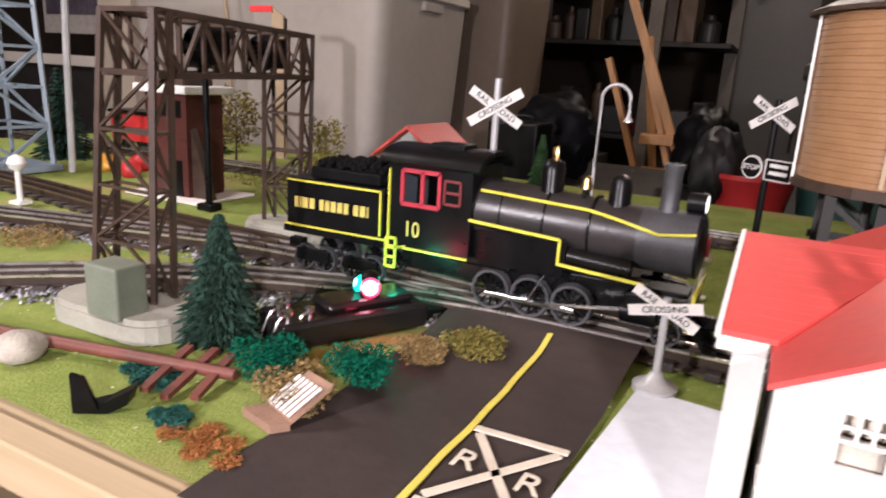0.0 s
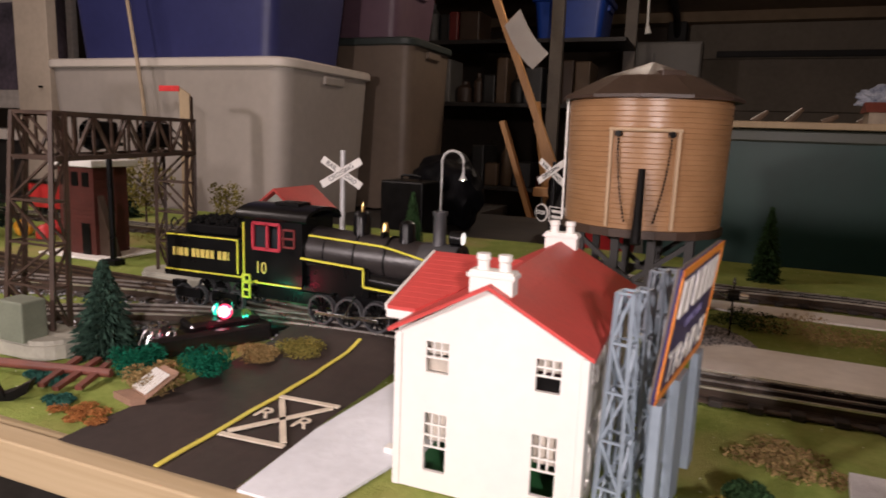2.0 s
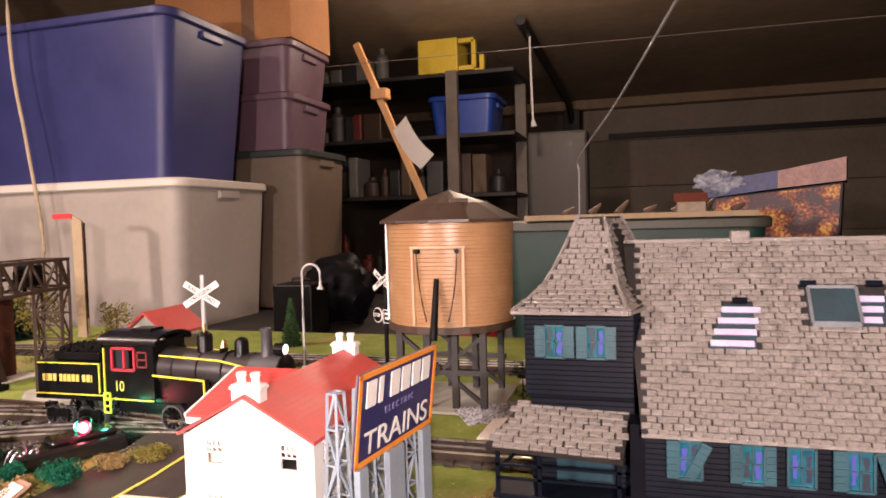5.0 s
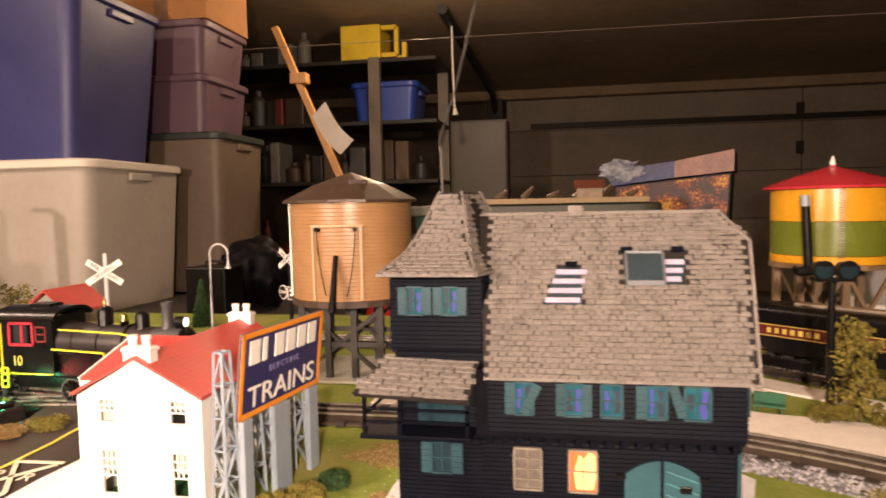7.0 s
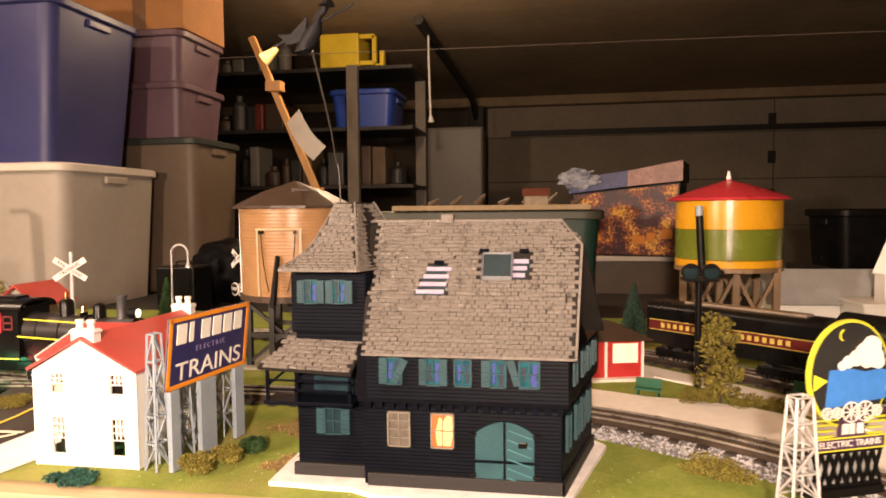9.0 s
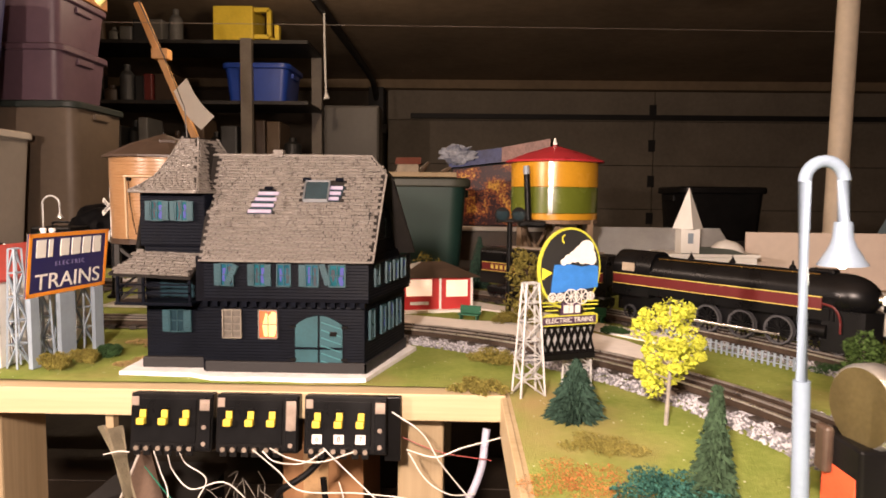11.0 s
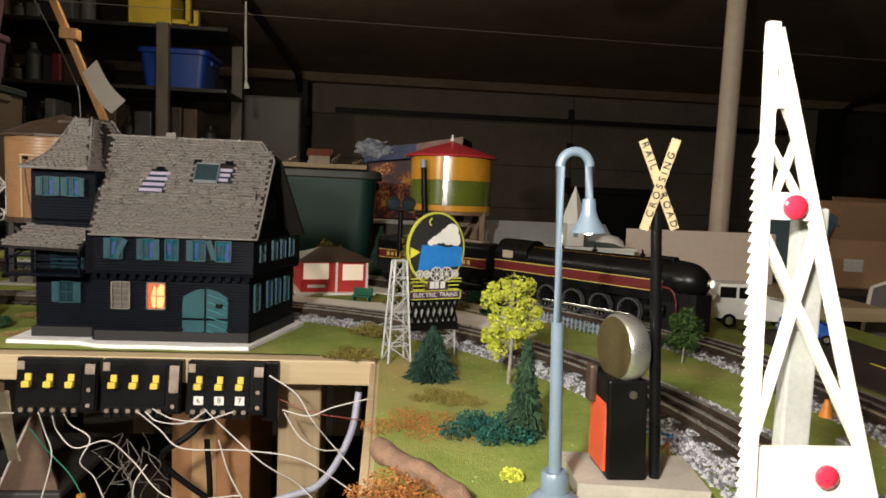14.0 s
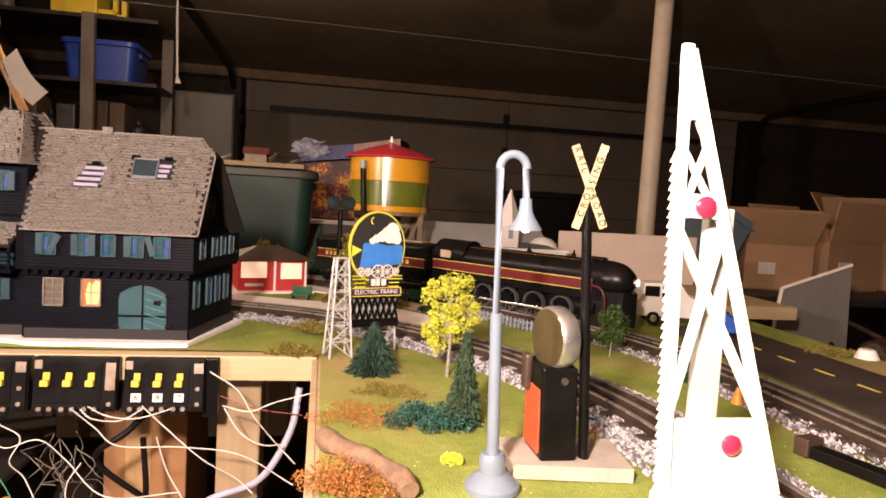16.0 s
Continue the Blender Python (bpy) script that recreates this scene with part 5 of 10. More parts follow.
def clutter_large():
    shelf = thing("workbench", "dark workbench behind the railway table", "workbench", pose(0, 0, 0))
    part("top", bx(-2.4, 1.9, 1.30, 2.15, 0.90, 0.94, 0.003), DARKM, shelf)
    for x in (-2.3, -1.0, 0.4, 1.8):
        part("leg", bx(x - 0.03, x + 0.03, 1.34, 1.40, 0, 0.90), DARKM, shelf)
        part("leg", bx(x - 0.03, x + 0.03, 2.05, 2.11, 0, 0.90), DARKM, shelf)
    tote("grey_tote", -1.85, -0.83, 1.40, 1.95, 0.94, 1.455, GREYBIN, LIPBIN, "large grey plastic storage tote with pale lid")
    tote("navy_tote", -1.79, -0.865, 1.42, 1.90, 1.456, 2.02, BLUEBIN, BLUEBIN, "dark blue plastic storage tote on the grey tote", 0.12)
    low = thing("low_bench", "dark low bench behind the grey tote", "bench", pose(0, 0, 0))
    part("top", bx(-1.25, -0.45, 1.98, 2.55, 0.90, 0.94, 0.003), DARKM, low)
    for x in (-1.2, -0.5):
        part("leg", bx(x - 0.03, x + 0.03, 2.40, 2.46, 0, 0.90), DARKM, low)
    tote("tan_tote", -1.13, -0.70, 2.02, 2.42, 0.94, 1.60, TANBIN, mat("dark_lid", (0.03, 0.04, 0.036), 0.5), "tan plastic tote with dark green lid", 0.1)
    tote("plum_tote", -1.15, -0.77, 2.04, 2.42, 1.601, 1.84, PURPLEBIN, PURPLEBIN, "plum coloured plastic tote stacked on a tan one", 0.1)
    tote("plum_tote", -1.15, -0.77, 2.04, 2.42, 1.841, 2.06, PURPLEBIN, PURPLEBIN, "plum coloured plastic tote at the top of the stack", 0.1)
    oc = thing("orange_carton", "orange-brown cardboard carton on the plum totes", "cardboard box", pose(-0.95, 2.22, 2.061))
    part("carton", bx(-0.46, 0.20, -0.18, 0.18, 0.0, 0.30, 0.003), mat("orange_kraft", (0.42, 0.19, 0.07), 0.8, scale=8, var=0.2), oc)
    part("tape", bx(-0.03, 0.03, -0.1815, -0.18, 0.0, 0.30), mat("brown_tape", (0.20, 0.10, 0.05), 0.4), oc)
    tote("green_tote", 0.22, 0.93, 1.45, 1.90, 0.94, 1.28, GREENBIN, mat("green_tote_lid", (0.07, 0.075, 0.055), 0.5), "dark green plastic storage tote with boards on top")


clutter_large()


# ---- locomotives ----
GOLD = mat("gold_lettering", (0.62, 0.50, 0.12), 0.45, scale=60, var=0.2)
STRIPE = mat("yellow_stripe", (0.70, 0.66, 0.06), 0.45, scale=60, var=0.12)
SMOKEBOX = mat("graphite_grey", (0.07, 0.07, 0.075), 0.45, 0.3, scale=40, var=0.3)
BRASS = mat("brass", (0.70, 0.50, 0.20), 0.25, 1.0, scale=60, var=0.2)
WINRED = mat("cab_red", (0.42, 0.03, 0.05), 0.45, scale=60, var=0.2)
LENS = mat("lamp_lens", (0.8, 0.8, 0.78), 0.1, emit=(1.0, 0.95, 0.8), power=1.5)


def wheel(parent, x, y, z, r, w, name="wheel", spokes=10):
    wh = thing(name, "", "")
    wh.parent = parent
    wh.matrix_basis = Matrix.Translation((x, y, z)) @ Matrix.Rotation(radians(90), 4, "X")
    part("tyre", lathe(BM(), [(r * 0.86, -w / 2), (r * 1.07, -w / 2), (r, -w * 0.2), (r, w / 2), (r * 0.86, w / 2)], 28, caps=False), SMOKEBOX, wh, smooth=True)
    b = lathe(BM(), [(0.002, -w / 2), (r * 0.22, -w / 2), (r * 0.22, w / 2), (0.002, w / 2)], 12)
    for k in range(spokes):
        a = 6.28318 * k / spokes
        beam(b, (0, 0, 0), (math.cos(a) * r * 0.9, math.sin(a) * r * 0.9, 0), 0.0016, w * 0.5)
    part("spoke_disc", b, BLACKM, wh)
    return wh


def shorten(ob, k):
    """Draw a vehicle together along its length; its wheels stay round."""
    for c in ob.children:
        if c.data is None:
            c.matrix_basis = Matrix.Translation(((k - 1) * c.matrix_basis.translation.x, 0, 0)) @ c.matrix_basis
        else:
            c.matrix_basis = Matrix.Diagonal((k, 1, 1, 1)) @ c.matrix_basis


def small_loco():
    m = pose(-0.045, 0.336, Z + 0.015)
    lo = thing("steam_locomotive", "black toy steam locomotive with yellow lining and red cab window", "locomotive", m)
    # boiler, smokebox, firebox
    part("boiler", cone(BM(), (0.012, 0, 0.083), (0.192, 0, 0.079), 0.0285, 0.0245, 32), mat("boiler_black", (0.03, 0.026, 0.026), 0.36, scale=30, var=0.35), lo, smooth=True)
    for x in (0.05, 0.095, 0.14):
        part("boiler_band", lathe(BM(), [(0.0275 - x * 0.016, -0.001), (0.0290 - x * 0.016, -0.001), (0.0290 - x * 0.016, 0.001), (0.0275 - x * 0.016, 0.001)], 32), BLACKM, lo).matrix_basis = Matrix.Translation((x, 0, 0.0815)) @ Matrix.Rotation(radians(90), 4, "Y")
    part("smokebox", cone(BM(), (0.185, 0, 0.079), (0.236, 0, 0.079), 0.0255, 0.0255, 32), SMOKEBOX, lo, smooth=True)
    part("smokebox_door", lathe(BM(), [(0.0258, 0), (0.0258, 0.003), (0.021, 0.005), (0.008, 0.008), (0.001, 0.0085)], 28), BLACKM, lo, smooth=True).matrix_basis = Matrix.Translation((0.236, 0, 0.079)) @ Matrix.Rotation(radians(90), 4, "Y")
    part("number_disc", cone(BM(), (0.243, 0, 0.079), (0.2465, 0, 0.079), 0.008, 0.0075, 20), WINRED, lo, "red disc on the smokebox door")
    part("firebox", bx(-0.010, 0.065, -0.024, 0.024, 0.035, 0.085, 0.003), BLACKM, lo)
    # domes, bell, stack, headlight
    for x, r, h in ((0.092, 0.0115, 0.134), (0.160, 0.0105, 0.127)):
        part("dome", lathe(BM(), [(r * 1.2, 0.100), (r, 0.106), (r, h - r * 0.7), (r * 0.85, h - r * 0.3), (r * 0.45, h - 0.0008), (0.0008, h)], 24, (x, 0, 0)), BLACKM, lo, smooth=True)
    part("whistle", lathe(BM(), [(0.0015, 0.132), (0.002, 0.140), (0.001, 0.143)], 8, (0.089, 0.004, 0)), BRASS, lo, smooth=True)
    part("safety_valve", lathe(BM(), [(0.002, 0.132), (0.0026, 0.139), (0.001, 0.144)], 8, (0.095, -0.004, 0)), BRASS, lo, smooth=True)
    part("bell", lathe(BM(), [(0.006, 0.112), (0.0045, 0.117), (0.004, 0.121), (0.0008, 0.123)], 16, (0.127, 0, 0)), BRASS, lo, "brass bell", True)
    part("bell_yoke", bx(0.1255, 0.1285, -0.008, 0.008, 0.104, 0.112), BLACKM, lo)
    part("smokestack", lathe(BM(), [(0.0105, 0.100), (0.0085, 0.106), (0.0082, 0.134), (0.0098, 0.137), (0.0098, 0.1395), (0.0065, 0.1395), (0.0065, 0.12)], 24, (0.206, 0, 0), caps=False), SMOKEBOX, lo, "grey metal smokestack", True)
    part("headlight", cone(BM(), (0.222, 0, 0.112), (0.2385, 0, 0.112), 0.0078, 0.0082, 20), BLACKM, lo, smooth=True)
    part("headlight_lens", cone(BM(), (0.2384, 0, 0.112), (0.2394, 0, 0.112), 0.0068, 0.0066, 20), LENS, lo, "lit headlight lens")
    part("headlight_bracket", bx(0.224, 0.236, -0.006, 0.006, 0.098, 0.105), BLACKM, lo)
    # cab with real openings
    for y in (-0.033, 0.031):
        b = [(-0.076, 0.040), (0.022, 0.040), (0.022, 0.122), (-0.014, 0.122), (-0.014, 0.081), (-0.058, 0.081), (-0.058, 0.122), (-0.076, 0.122)]
        part("cab_side", prism(BM(), [(x, y, z) for x, z in b], (0, 0.002, 0)), BLACKM, lo)
        part("cab_lintel", bx(-0.0578, -0.0142, y, y + 0.002, 0.115, 0.122), BLACKM, lo)
    b = BM()
    for p, q in (((-0.058, 0.083), (-0.014, 0.083)), ((-0.014, 0.083), (-0.014, 0.113)), ((-0.014, 0.113), (-0.058, 0.113)), ((-0.058, 0.113), (-0.058, 0.083)), ((-0.034, 0.083), (-0.034, 0.113))):
        beam(b, (p[0], -0.0335, p[1]), (q[0], -0.0335, q[1]), 0.0036, 0.003, up=(0, 1, 0))
    part("cab_window_frame", b, WINRED, lo, "red cab window frame")
    b = BM()
    for p, q in (((-0.008, 0.088), (0.010, 0.088)), ((0.010, 0.088), (0.010, 0.108)), ((0.010, 0.108), (-0.008, 0.108)), ((-0.008, 0.108), (-0.008, 0.088)), ((-0.008, 0.098), (0.010, 0.098))):
        beam(b, (p[0], -0.0337, p[1]), (q[0], -0.0337, q[1]), 0.0022, 0.002, up=(0, 1, 0))
    part("vent_frame", b, mat("dull_red", (0.16, 0.02, 0.02), 0.5), lo)
    part("cab_front", bx(0.018, 0.022, -0.031, 0.031, 0.045, 0.122), BLACKM, lo)
    part("cab_glow_panel", bx(-0.070, -0.066, -0.026, 0.026, 0.06, 0.118), mat("cab_inner", (0.10, 0.12, 0.14), 0.6), lo)
    rf = BM()
    pts = []
    for k in range(11):
        a = radians(180 - 18 * k)
        pts.append((-0.084, 0.039 * math.cos(a), 0.120 + 0.014 * math.sin(a)))
    for k in range(11):
        a = radians(18 * k)
        pts.append((-0.084, 0.036 * math.cos(a), 0.1175 + 0.0125 * math.sin(a)))
    prism(rf, pts, (0.116, 0, 0))
    part("cab_roof", rf, BLACKM, lo, smooth=True)
    part("roof_hatch", bx(-0.04, 0.0, -0.014, 0.014, 0.131, 0.137, 0.002), BLACKM, lo)
    # running boards with yellow edge
    for s in (-1, 1):
        y = s * 0.030
        b = BM()
        for p, q in (((0.022, 0.076), (0.118, 0.072)), ((0.118, 0.072), (0.118, 0.052)), ((0.118, 0.052), (0.200, 0.048)), ((0.200, 0.048), (0.200, 0.041)), ((0.200, 0.041), (0.228, 0.038))):
            beam(b, (p[0], y, p[1]), (q[0], y, q[1]), 0.010, 0.003, up=(0, 1, 0) if p[0] == q[0] else (0, 0, 1))
        part("running_board", b, BLACKM, lo)
        b = BM()
        for p, q in (((0.022, 0.078), (0.118, 0.074)), ((0.118, 0.074), (0.118, 0.053)), ((0.118, 0.054), (0.200, 0.050)), ((0.200, 0.050), (0.200, 0.042)), ((0.200, 0.042), (0.228, 0.039))):
            beam(b, (p[0], s * 0.0355, p[1]), (q[0], s * 0.0355, q[1]), 0.0022, 0.0022, up=(0, 1, 0))
        part("board_edge", b, STRIPE, lo, "bright yellow edge line")
        part("handrail", tube(BM(), [(0.030, s * 0.029, 0.104), (0.14, s * 0.029, 0.100), (0.165, s * 0.028, 0.096), (0.205, s * 0.026, 0.088), (0.236, s * 0.022, 0.091)], 0.0013, 6), STRIPE, lo, "yellow handrail")
        part("skirt_panel", bx(0.03, 0.12, s * 0.024 - 0.002, s * 0.024 + 0.002, 0.040, 0.070), BLACKM, lo)
        part("air_tank", cone(BM(), (0.125, s * 0.026, 0.060), (0.185, s * 0.026, 0.057), 0.0075, 0.0075, 16), BLACKM, lo, smooth=True)
        part("cylinder", cone(BM(), (0.182, s * 0.030, 0.026), (0.214, s * 0.030, 0.026), 0.0095, 0.0095, 20), BLACKM, lo, smooth=True)
        part("valve_chest", bx(0.184, 0.212, s * 0.030 - 0.007, s * 0.030 + 0.007, 0.032, 0.042, 0.001), BLACKM, lo)
        for x in (0.045, 0.088, 0.131):
            wheel(lo, x, s * 0.0215, 0.0175, 0.0175, 0.006, "driving_wheel", 12)
        part("coupling_rod", bx(0.040, 0.136, s * 0.0275 - 0.001, s * 0.0275 + 0.001, 0.0125, 0.0165, 0.0006), CHROME, lo, "bright steel side rod")
        part("main_rod", beam(BM(), (0.088, s * 0.0305, 0.0145), (0.182, s * 0.0305, 0.026), 0.002, 0.0035, up=(0, 1, 0)), CHROME, lo)
        part("valve_link", beam(BM(), (0.088, s * 0.032, 0.0145), (0.105, s * 0.032, 0.042), 0.0015, 0.004, up=(0, 1, 0)), CHROME, lo)
        wheel(lo, 0.222, s * 0.0215, 0.0115, 0.0115, 0.005, "pony_wheel", 8)
        lad = BM()
        for x in (-0.076, -0.064):
            beam(lad, (x, s * 0.0345, 0.022), (x, s * 0.0345, 0.050), 0.0022)
        for z in (0.023, 0.032, 0.041, 0.050):
            beam(lad, (-0.076, s * 0.0345, z), (-0.064, s * 0.0345, z), 0.0022)
        beam(lad, (-0.064, s * 0.0345, 0.041), (-0.052, s * 0.0345, 0.044), 0.0022)
        part("cab_steps", lad, STRIPE, lo, "yellow cab steps")
    part("frame", bx(-0.07, 0.236, -0.013, 0.013, 0.018, 0.042, 0.001), BLACKM, lo)
    part("sill_stripe", beam(BM(), (-0.076, -0.0345, 0.0425), (0.022, -0.0345, 0.0425), 0.0016, 0.0022, up=(0, 1, 0)), STRIPE, lo)
    part("cab_stripe", beam(BM(), (-0.0735, -0.0345, 0.043), (-0.0735, -0.0345, 0.113), 0.0016, 0.0022, up=(0, 1, 0)), STRIPE, lo)
    letter("10", 0.020, GOLD, lo, Matrix.Translation((-0.045, -0.0342, 0.060)) @ Matrix.Rotation(radians(90), 4, "X"), "cab_number")
    # pilot
    pilot = part("pilot", beam(BM(), (0.2655, -0.024, 0.003), (0.2655, 0.024, 0.003), 0.004), BLACKM, lo)
    for k in range(-5, 6):
        y = k * 0.006
        part("pilot_bar", beam(BM(), (0.240, y, 0.026), (0.266 - abs(k) * 0.0016, y * 0.85, 0.003), 0.0024), BLACKM, pilot)
    part("pilot_beam", bx(0.232, 0.242, -0.033, 0.033, 0.024, 0.036, 0.001), BLACKM, lo)
    part("pilot_deck", bx(0.206, 0.242, -0.033, 0.033, 0.034, 0.039, 0.001), BLACKM, lo)
    b = BM()
    for s in (-1, 1):
        beam(b, (0.243, s * 0.033, 0.037), (0.243, s * 0.033, 0.048), 0.0022)
        beam(b, (0.228, s * 0.033, 0.037), (0.243, s * 0.033, 0.037), 0.0022)
    beam(b, (0.243, -0.033, 0.048), (0.243, 0.033, 0.048), 0.0022)
    beam(b, (0.243, -0.033, 0.042), (0.243, 0.033, 0.042), 0.0018)
    part("pilot_rail", b, STRIPE, lo, "yellow front railing")
    part("coupler", bx(0.242, 0.272, -0.005, 0.005, 0.014, 0.024, 0.002), BLACKM, lo)
    shorten(lo, 0.84)
    # tender
    a = math.atan2(0.004, 0.13)
    te = thing("tender", "black coal tender with yellow lining behind the locomotive", "tender", Matrix.Translation((-0.114, 0.335, Z + 0.015)) @ Matrix.Rotation(a, 4, "Z"))
    b = bx(-0.128, 0.0, -0.032, 0.032, 0.046, 0.092, 0.0015)
    part("body", b, BLACKM, te)
    part("frame", bx(-0.132, 0.004, -0.033, 0.033, 0.038, 0.045, 0.001), BLACKM, te)
    part("coal_bunker", bx(-0.10, -0.010, -0.026, 0.026, 0.0925, 0.104, 0.002), BLACKM, te)
    cb = BM()
    rnd = random.Random(8)
    for _ in range(140):
        c = Vector((rnd.uniform(-0.096, -0.014), rnd.uniform(-0.022, 0.022), 0.104 + rnd.uniform(0, 0.006)))
        r = bmesh.ops.create_icosphere(cb, subdivisions=1, radius=rnd.uniform(0.003, 0.0055))
        bmesh.ops.translate(cb, vec=c, verts=r["verts"])
    tagged(part("coal_load", cb, mat("coal_black", (0.005, 0.005, 0.005), 0.7, scale=60, var=0.4, spec=0.1), te), kind="stuff")
    b = BM()
    for s in (-1,):
        y = -0.0325
        for p, q in (((-0.126, 0.090), (-0.004, 0.090)), ((-0.004, 0.090), (-0.004, 0.049)), ((-0.130, 0.046), (0.002, 0.046))):
            beam(b, (p[0], y, p[1]), (q[0], y, q[1]), 0.0016, 0.0024, up=(0, 1, 0))
    part("lining", b, STRIPE, te, "yellow lining")
    # company lettering as plain bars
    x = -0.116
    for w in (0.006, 0.003, 0.010, 0.008, None, 0.007, 0.007, 0.008, 0.008, 0.007, None, 0.008, 0.008, 0.002):
        if w is None:
            x += 0.0045
            continue
        part("lettering_bar", bx(x, x + w * 0.78, -0.0332, -0.0318, 0.064, 0.074, 0.0002), GOLD, te)
        x += w + 0.0006
    part("grab_ring", tube(BM(), spline([(-0.128, -0.02, 0.093), (-0.131, -0.02, 0.102), (-0.124, -0.02, 0.108), (-0.118, -0.02, 0.100)], 5), 0.0012, 6), BLACKM, te)
    for x in (-0.110, -0.082, -0.046, -0.018):
        for s in (-1, 1):
            wheel(te, x, s * 0.0215, 0.0125, 0.0125, 0.005, "truck_wheel", 8)
    for x in (-0.096, -0.032):
        for s in (-1, 1):
            part("truck_frame", bx(x - 0.022, x + 0.022, s * 0.026 - 0.002, s * 0.026 + 0.002, 0.010, 0.022, 0.001), BLACKM, te)
    part("rear_coupler", bx(-0.150, -0.13, -0.005, 0.005, 0.014, 0.024, 0.002), BLACKM, te)
    shorten(te, 0.86)


small_loco()


def big_loco():
    maroon = mat("maroon_band", (0.115, 0.012, 0.012), 0.4, scale=60, var=0.15)
    ang = math.atan2(-0.315, 0.255)
    lo = thing("streamlined_locomotive", "black streamlined toy steam locomotive with maroon stripe", "locomotive", Matrix.Translation((1.205, 0.437, Z + 0.015)) @ Matrix.Rotation(ang, 4, "Z"))
    L = 0.405

    def shell(bm, x0, x1, w, z0, z1, n=14):
        pts = [(x0, -w, z0), (x0, -w, z1 - w)]
        for k in range(n + 1):
            a = radians(180 - 180 * k / n)
            pts.append((x0, w * math.cos(a), z1 - w + w * math.sin(a)))
        pts += [(x0, w, z1 - w), (x0, w, z0)]
        return prism(bm, pts, (x1 - x0, 0, 0))

    part("casing", shell(BM(), 0.07, L - 0.045, 0.031, 0.045, 0.108), BLACKM, lo, smooth=True)
    nose = BM()
    rings = []
    for k in range(8):
        t = k / 7
        x = L - 0.045 + 0.045 * math.sin(t * 1.5708)
        s = max(0.04, math.cos(t * 1.5708))
        ring = []
        for q in range(24):
            a = 6.28318 * q / 24
            ring.append(nose.verts.new((x, 0.031 * s * math.cos(a), 0.077 + 0.031 * s * math.sin(a))))
        rings.append(ring)
    for p, q in zip(rings, rings[1:]):
        for i in range(24):
            nose.faces.new((p[i], p[(i + 1) % 24], q[(i + 1) % 24], q[i]))
    nose.faces.new(rings[-1])
    part("bullet_nose", nose, BLACKM, lo, smooth=True)
    part("headlight", cone(BM(), (L - 0.012, 0, 0.077), (L + 0.003, 0, 0.077), 0.008, 0.007, 18), CHROME, lo, smooth=True)
    part("headlight_lens", cone(BM(), (L + 0.003, 0, 0.077), (L + 0.004, 0, 0.077), 0.006, 0.006, 16), LENS, lo)
    part("pilot", prism(BM(), [(L - 0.06, -0.031, 0.004), (L - 0.01, -0.022, 0.004), (L + 0.004, 0, 0.004), (L - 0.01, 0.022, 0.004), (L - 0.06, 0.031, 0.004)], (0, 0, 0.056)), BLACKM, lo)
    part("cab", shell(BM(), 0.0, 0.075, 0.033, 0.040, 0.116), BLACKM, lo, smooth=True)
    for s in (-1, 1):
        part("cab_window", bx(0.020, 0.045, s * 0.033 - 0.0008, s * 0.033 + 0.0008, 0.082, 0.096, 0.0004), mat("pale_window", (0.4, 0.33, 0.25), 0.3), lo)
        y = s * 0.0322
        part("side_band", bx(0.002, L - 0.06, y - 0.001, y + 0.001, 0.060, 0.076), maroon, lo, "maroon side band")
        part("skirt", bx(0.0, L - 0.05, s * 0.0315 - 0.001, s * 0.0315 + 0.001, 0.045, 0.062), BLACKM, lo)
        for z in (0.0595, 0.0765):
            part("gold_line", bx(0.002, L - 0.06, y - 0.0016, y + 0.0016, z - 0.0006, z + 0.0006), GOLD, lo)
        sw = spline([(L - 0.06, y, 0.068), (L - 0.045, y, 0.064), (L - 0.037, y * 0.98, 0.05), (L - 0.036, y * 0.95, 0.03)], 5)
        part("band_curve", tube(BM(), sw, 0.0016, 6), maroon, lo)
        for x in (0.12, 0.175, 0.23, 0.285):
            wheel(lo, x, s * 0.0215, 0.021, 0.021, 0.006, "driving_wheel", 12)
        for x in (0.03, 0.065, 0.335, 0.365):
            wheel(lo, x, s * 0.0215, 0.011, 0.011, 0.005, "truck_wheel", 8)
        part("side_rod", bx(0.115, 0.29, s * 0.0275 - 0.001, s * 0.0275 + 0.001, 0.013, 0.017, 0.0006), CHROME, lo)
        part("cylinder", cone(BM(), (0.318, s * 0.027, 0.030), (0.352, s * 0.027, 0.030), 0.010, 0.010, 18), BLACKM, lo, smooth=True)
        part("roof_rail", tube(BM(), [(0.08, s * 0.016, 0.105), (L - 0.07, s * 0.016, 0.105)], 0.001, 5), BRASS, lo)
    part("frame", bx(0.0, L - 0.05, -0.014, 0.014, 0.012, 0.05), BLACKM, lo)
    part("stack_shroud", bx(L - 0.09, L - 0.055, -0.010, 0.010, 0.105, 0.112, 0.003), BLACKM, lo)
    for x in (0.13, 0.20, 0.29):
        part("finial", lathe(BM(), [(0.004, 0.105), (0.005, 0.110), (0.002, 0.114), (0.0006, 0.120)], 10, (x, 0, 0)), BLACKM, lo, smooth=True)
    a2 = math.atan2(-0.20, 0.218)
    te = thing("streamlined_tender", "black streamlined tender with maroon lettered band", "tender", Matrix.Translation((1.192, 0.448, Z + 0.015)) @ Matrix.Rotation(a2, 4, "Z"))
    T = 0.292
    b = BM()
    pts = [(-T, -0.033, 0.030), (-T, -0.033, 0.085)]
    for k in range(7):
        a = radians(180 - 90 * k / 6)
        pts.append((-T, -0.021 + 0.012 * math.cos(a), 0.090 + 0.012 * math.sin(a)))
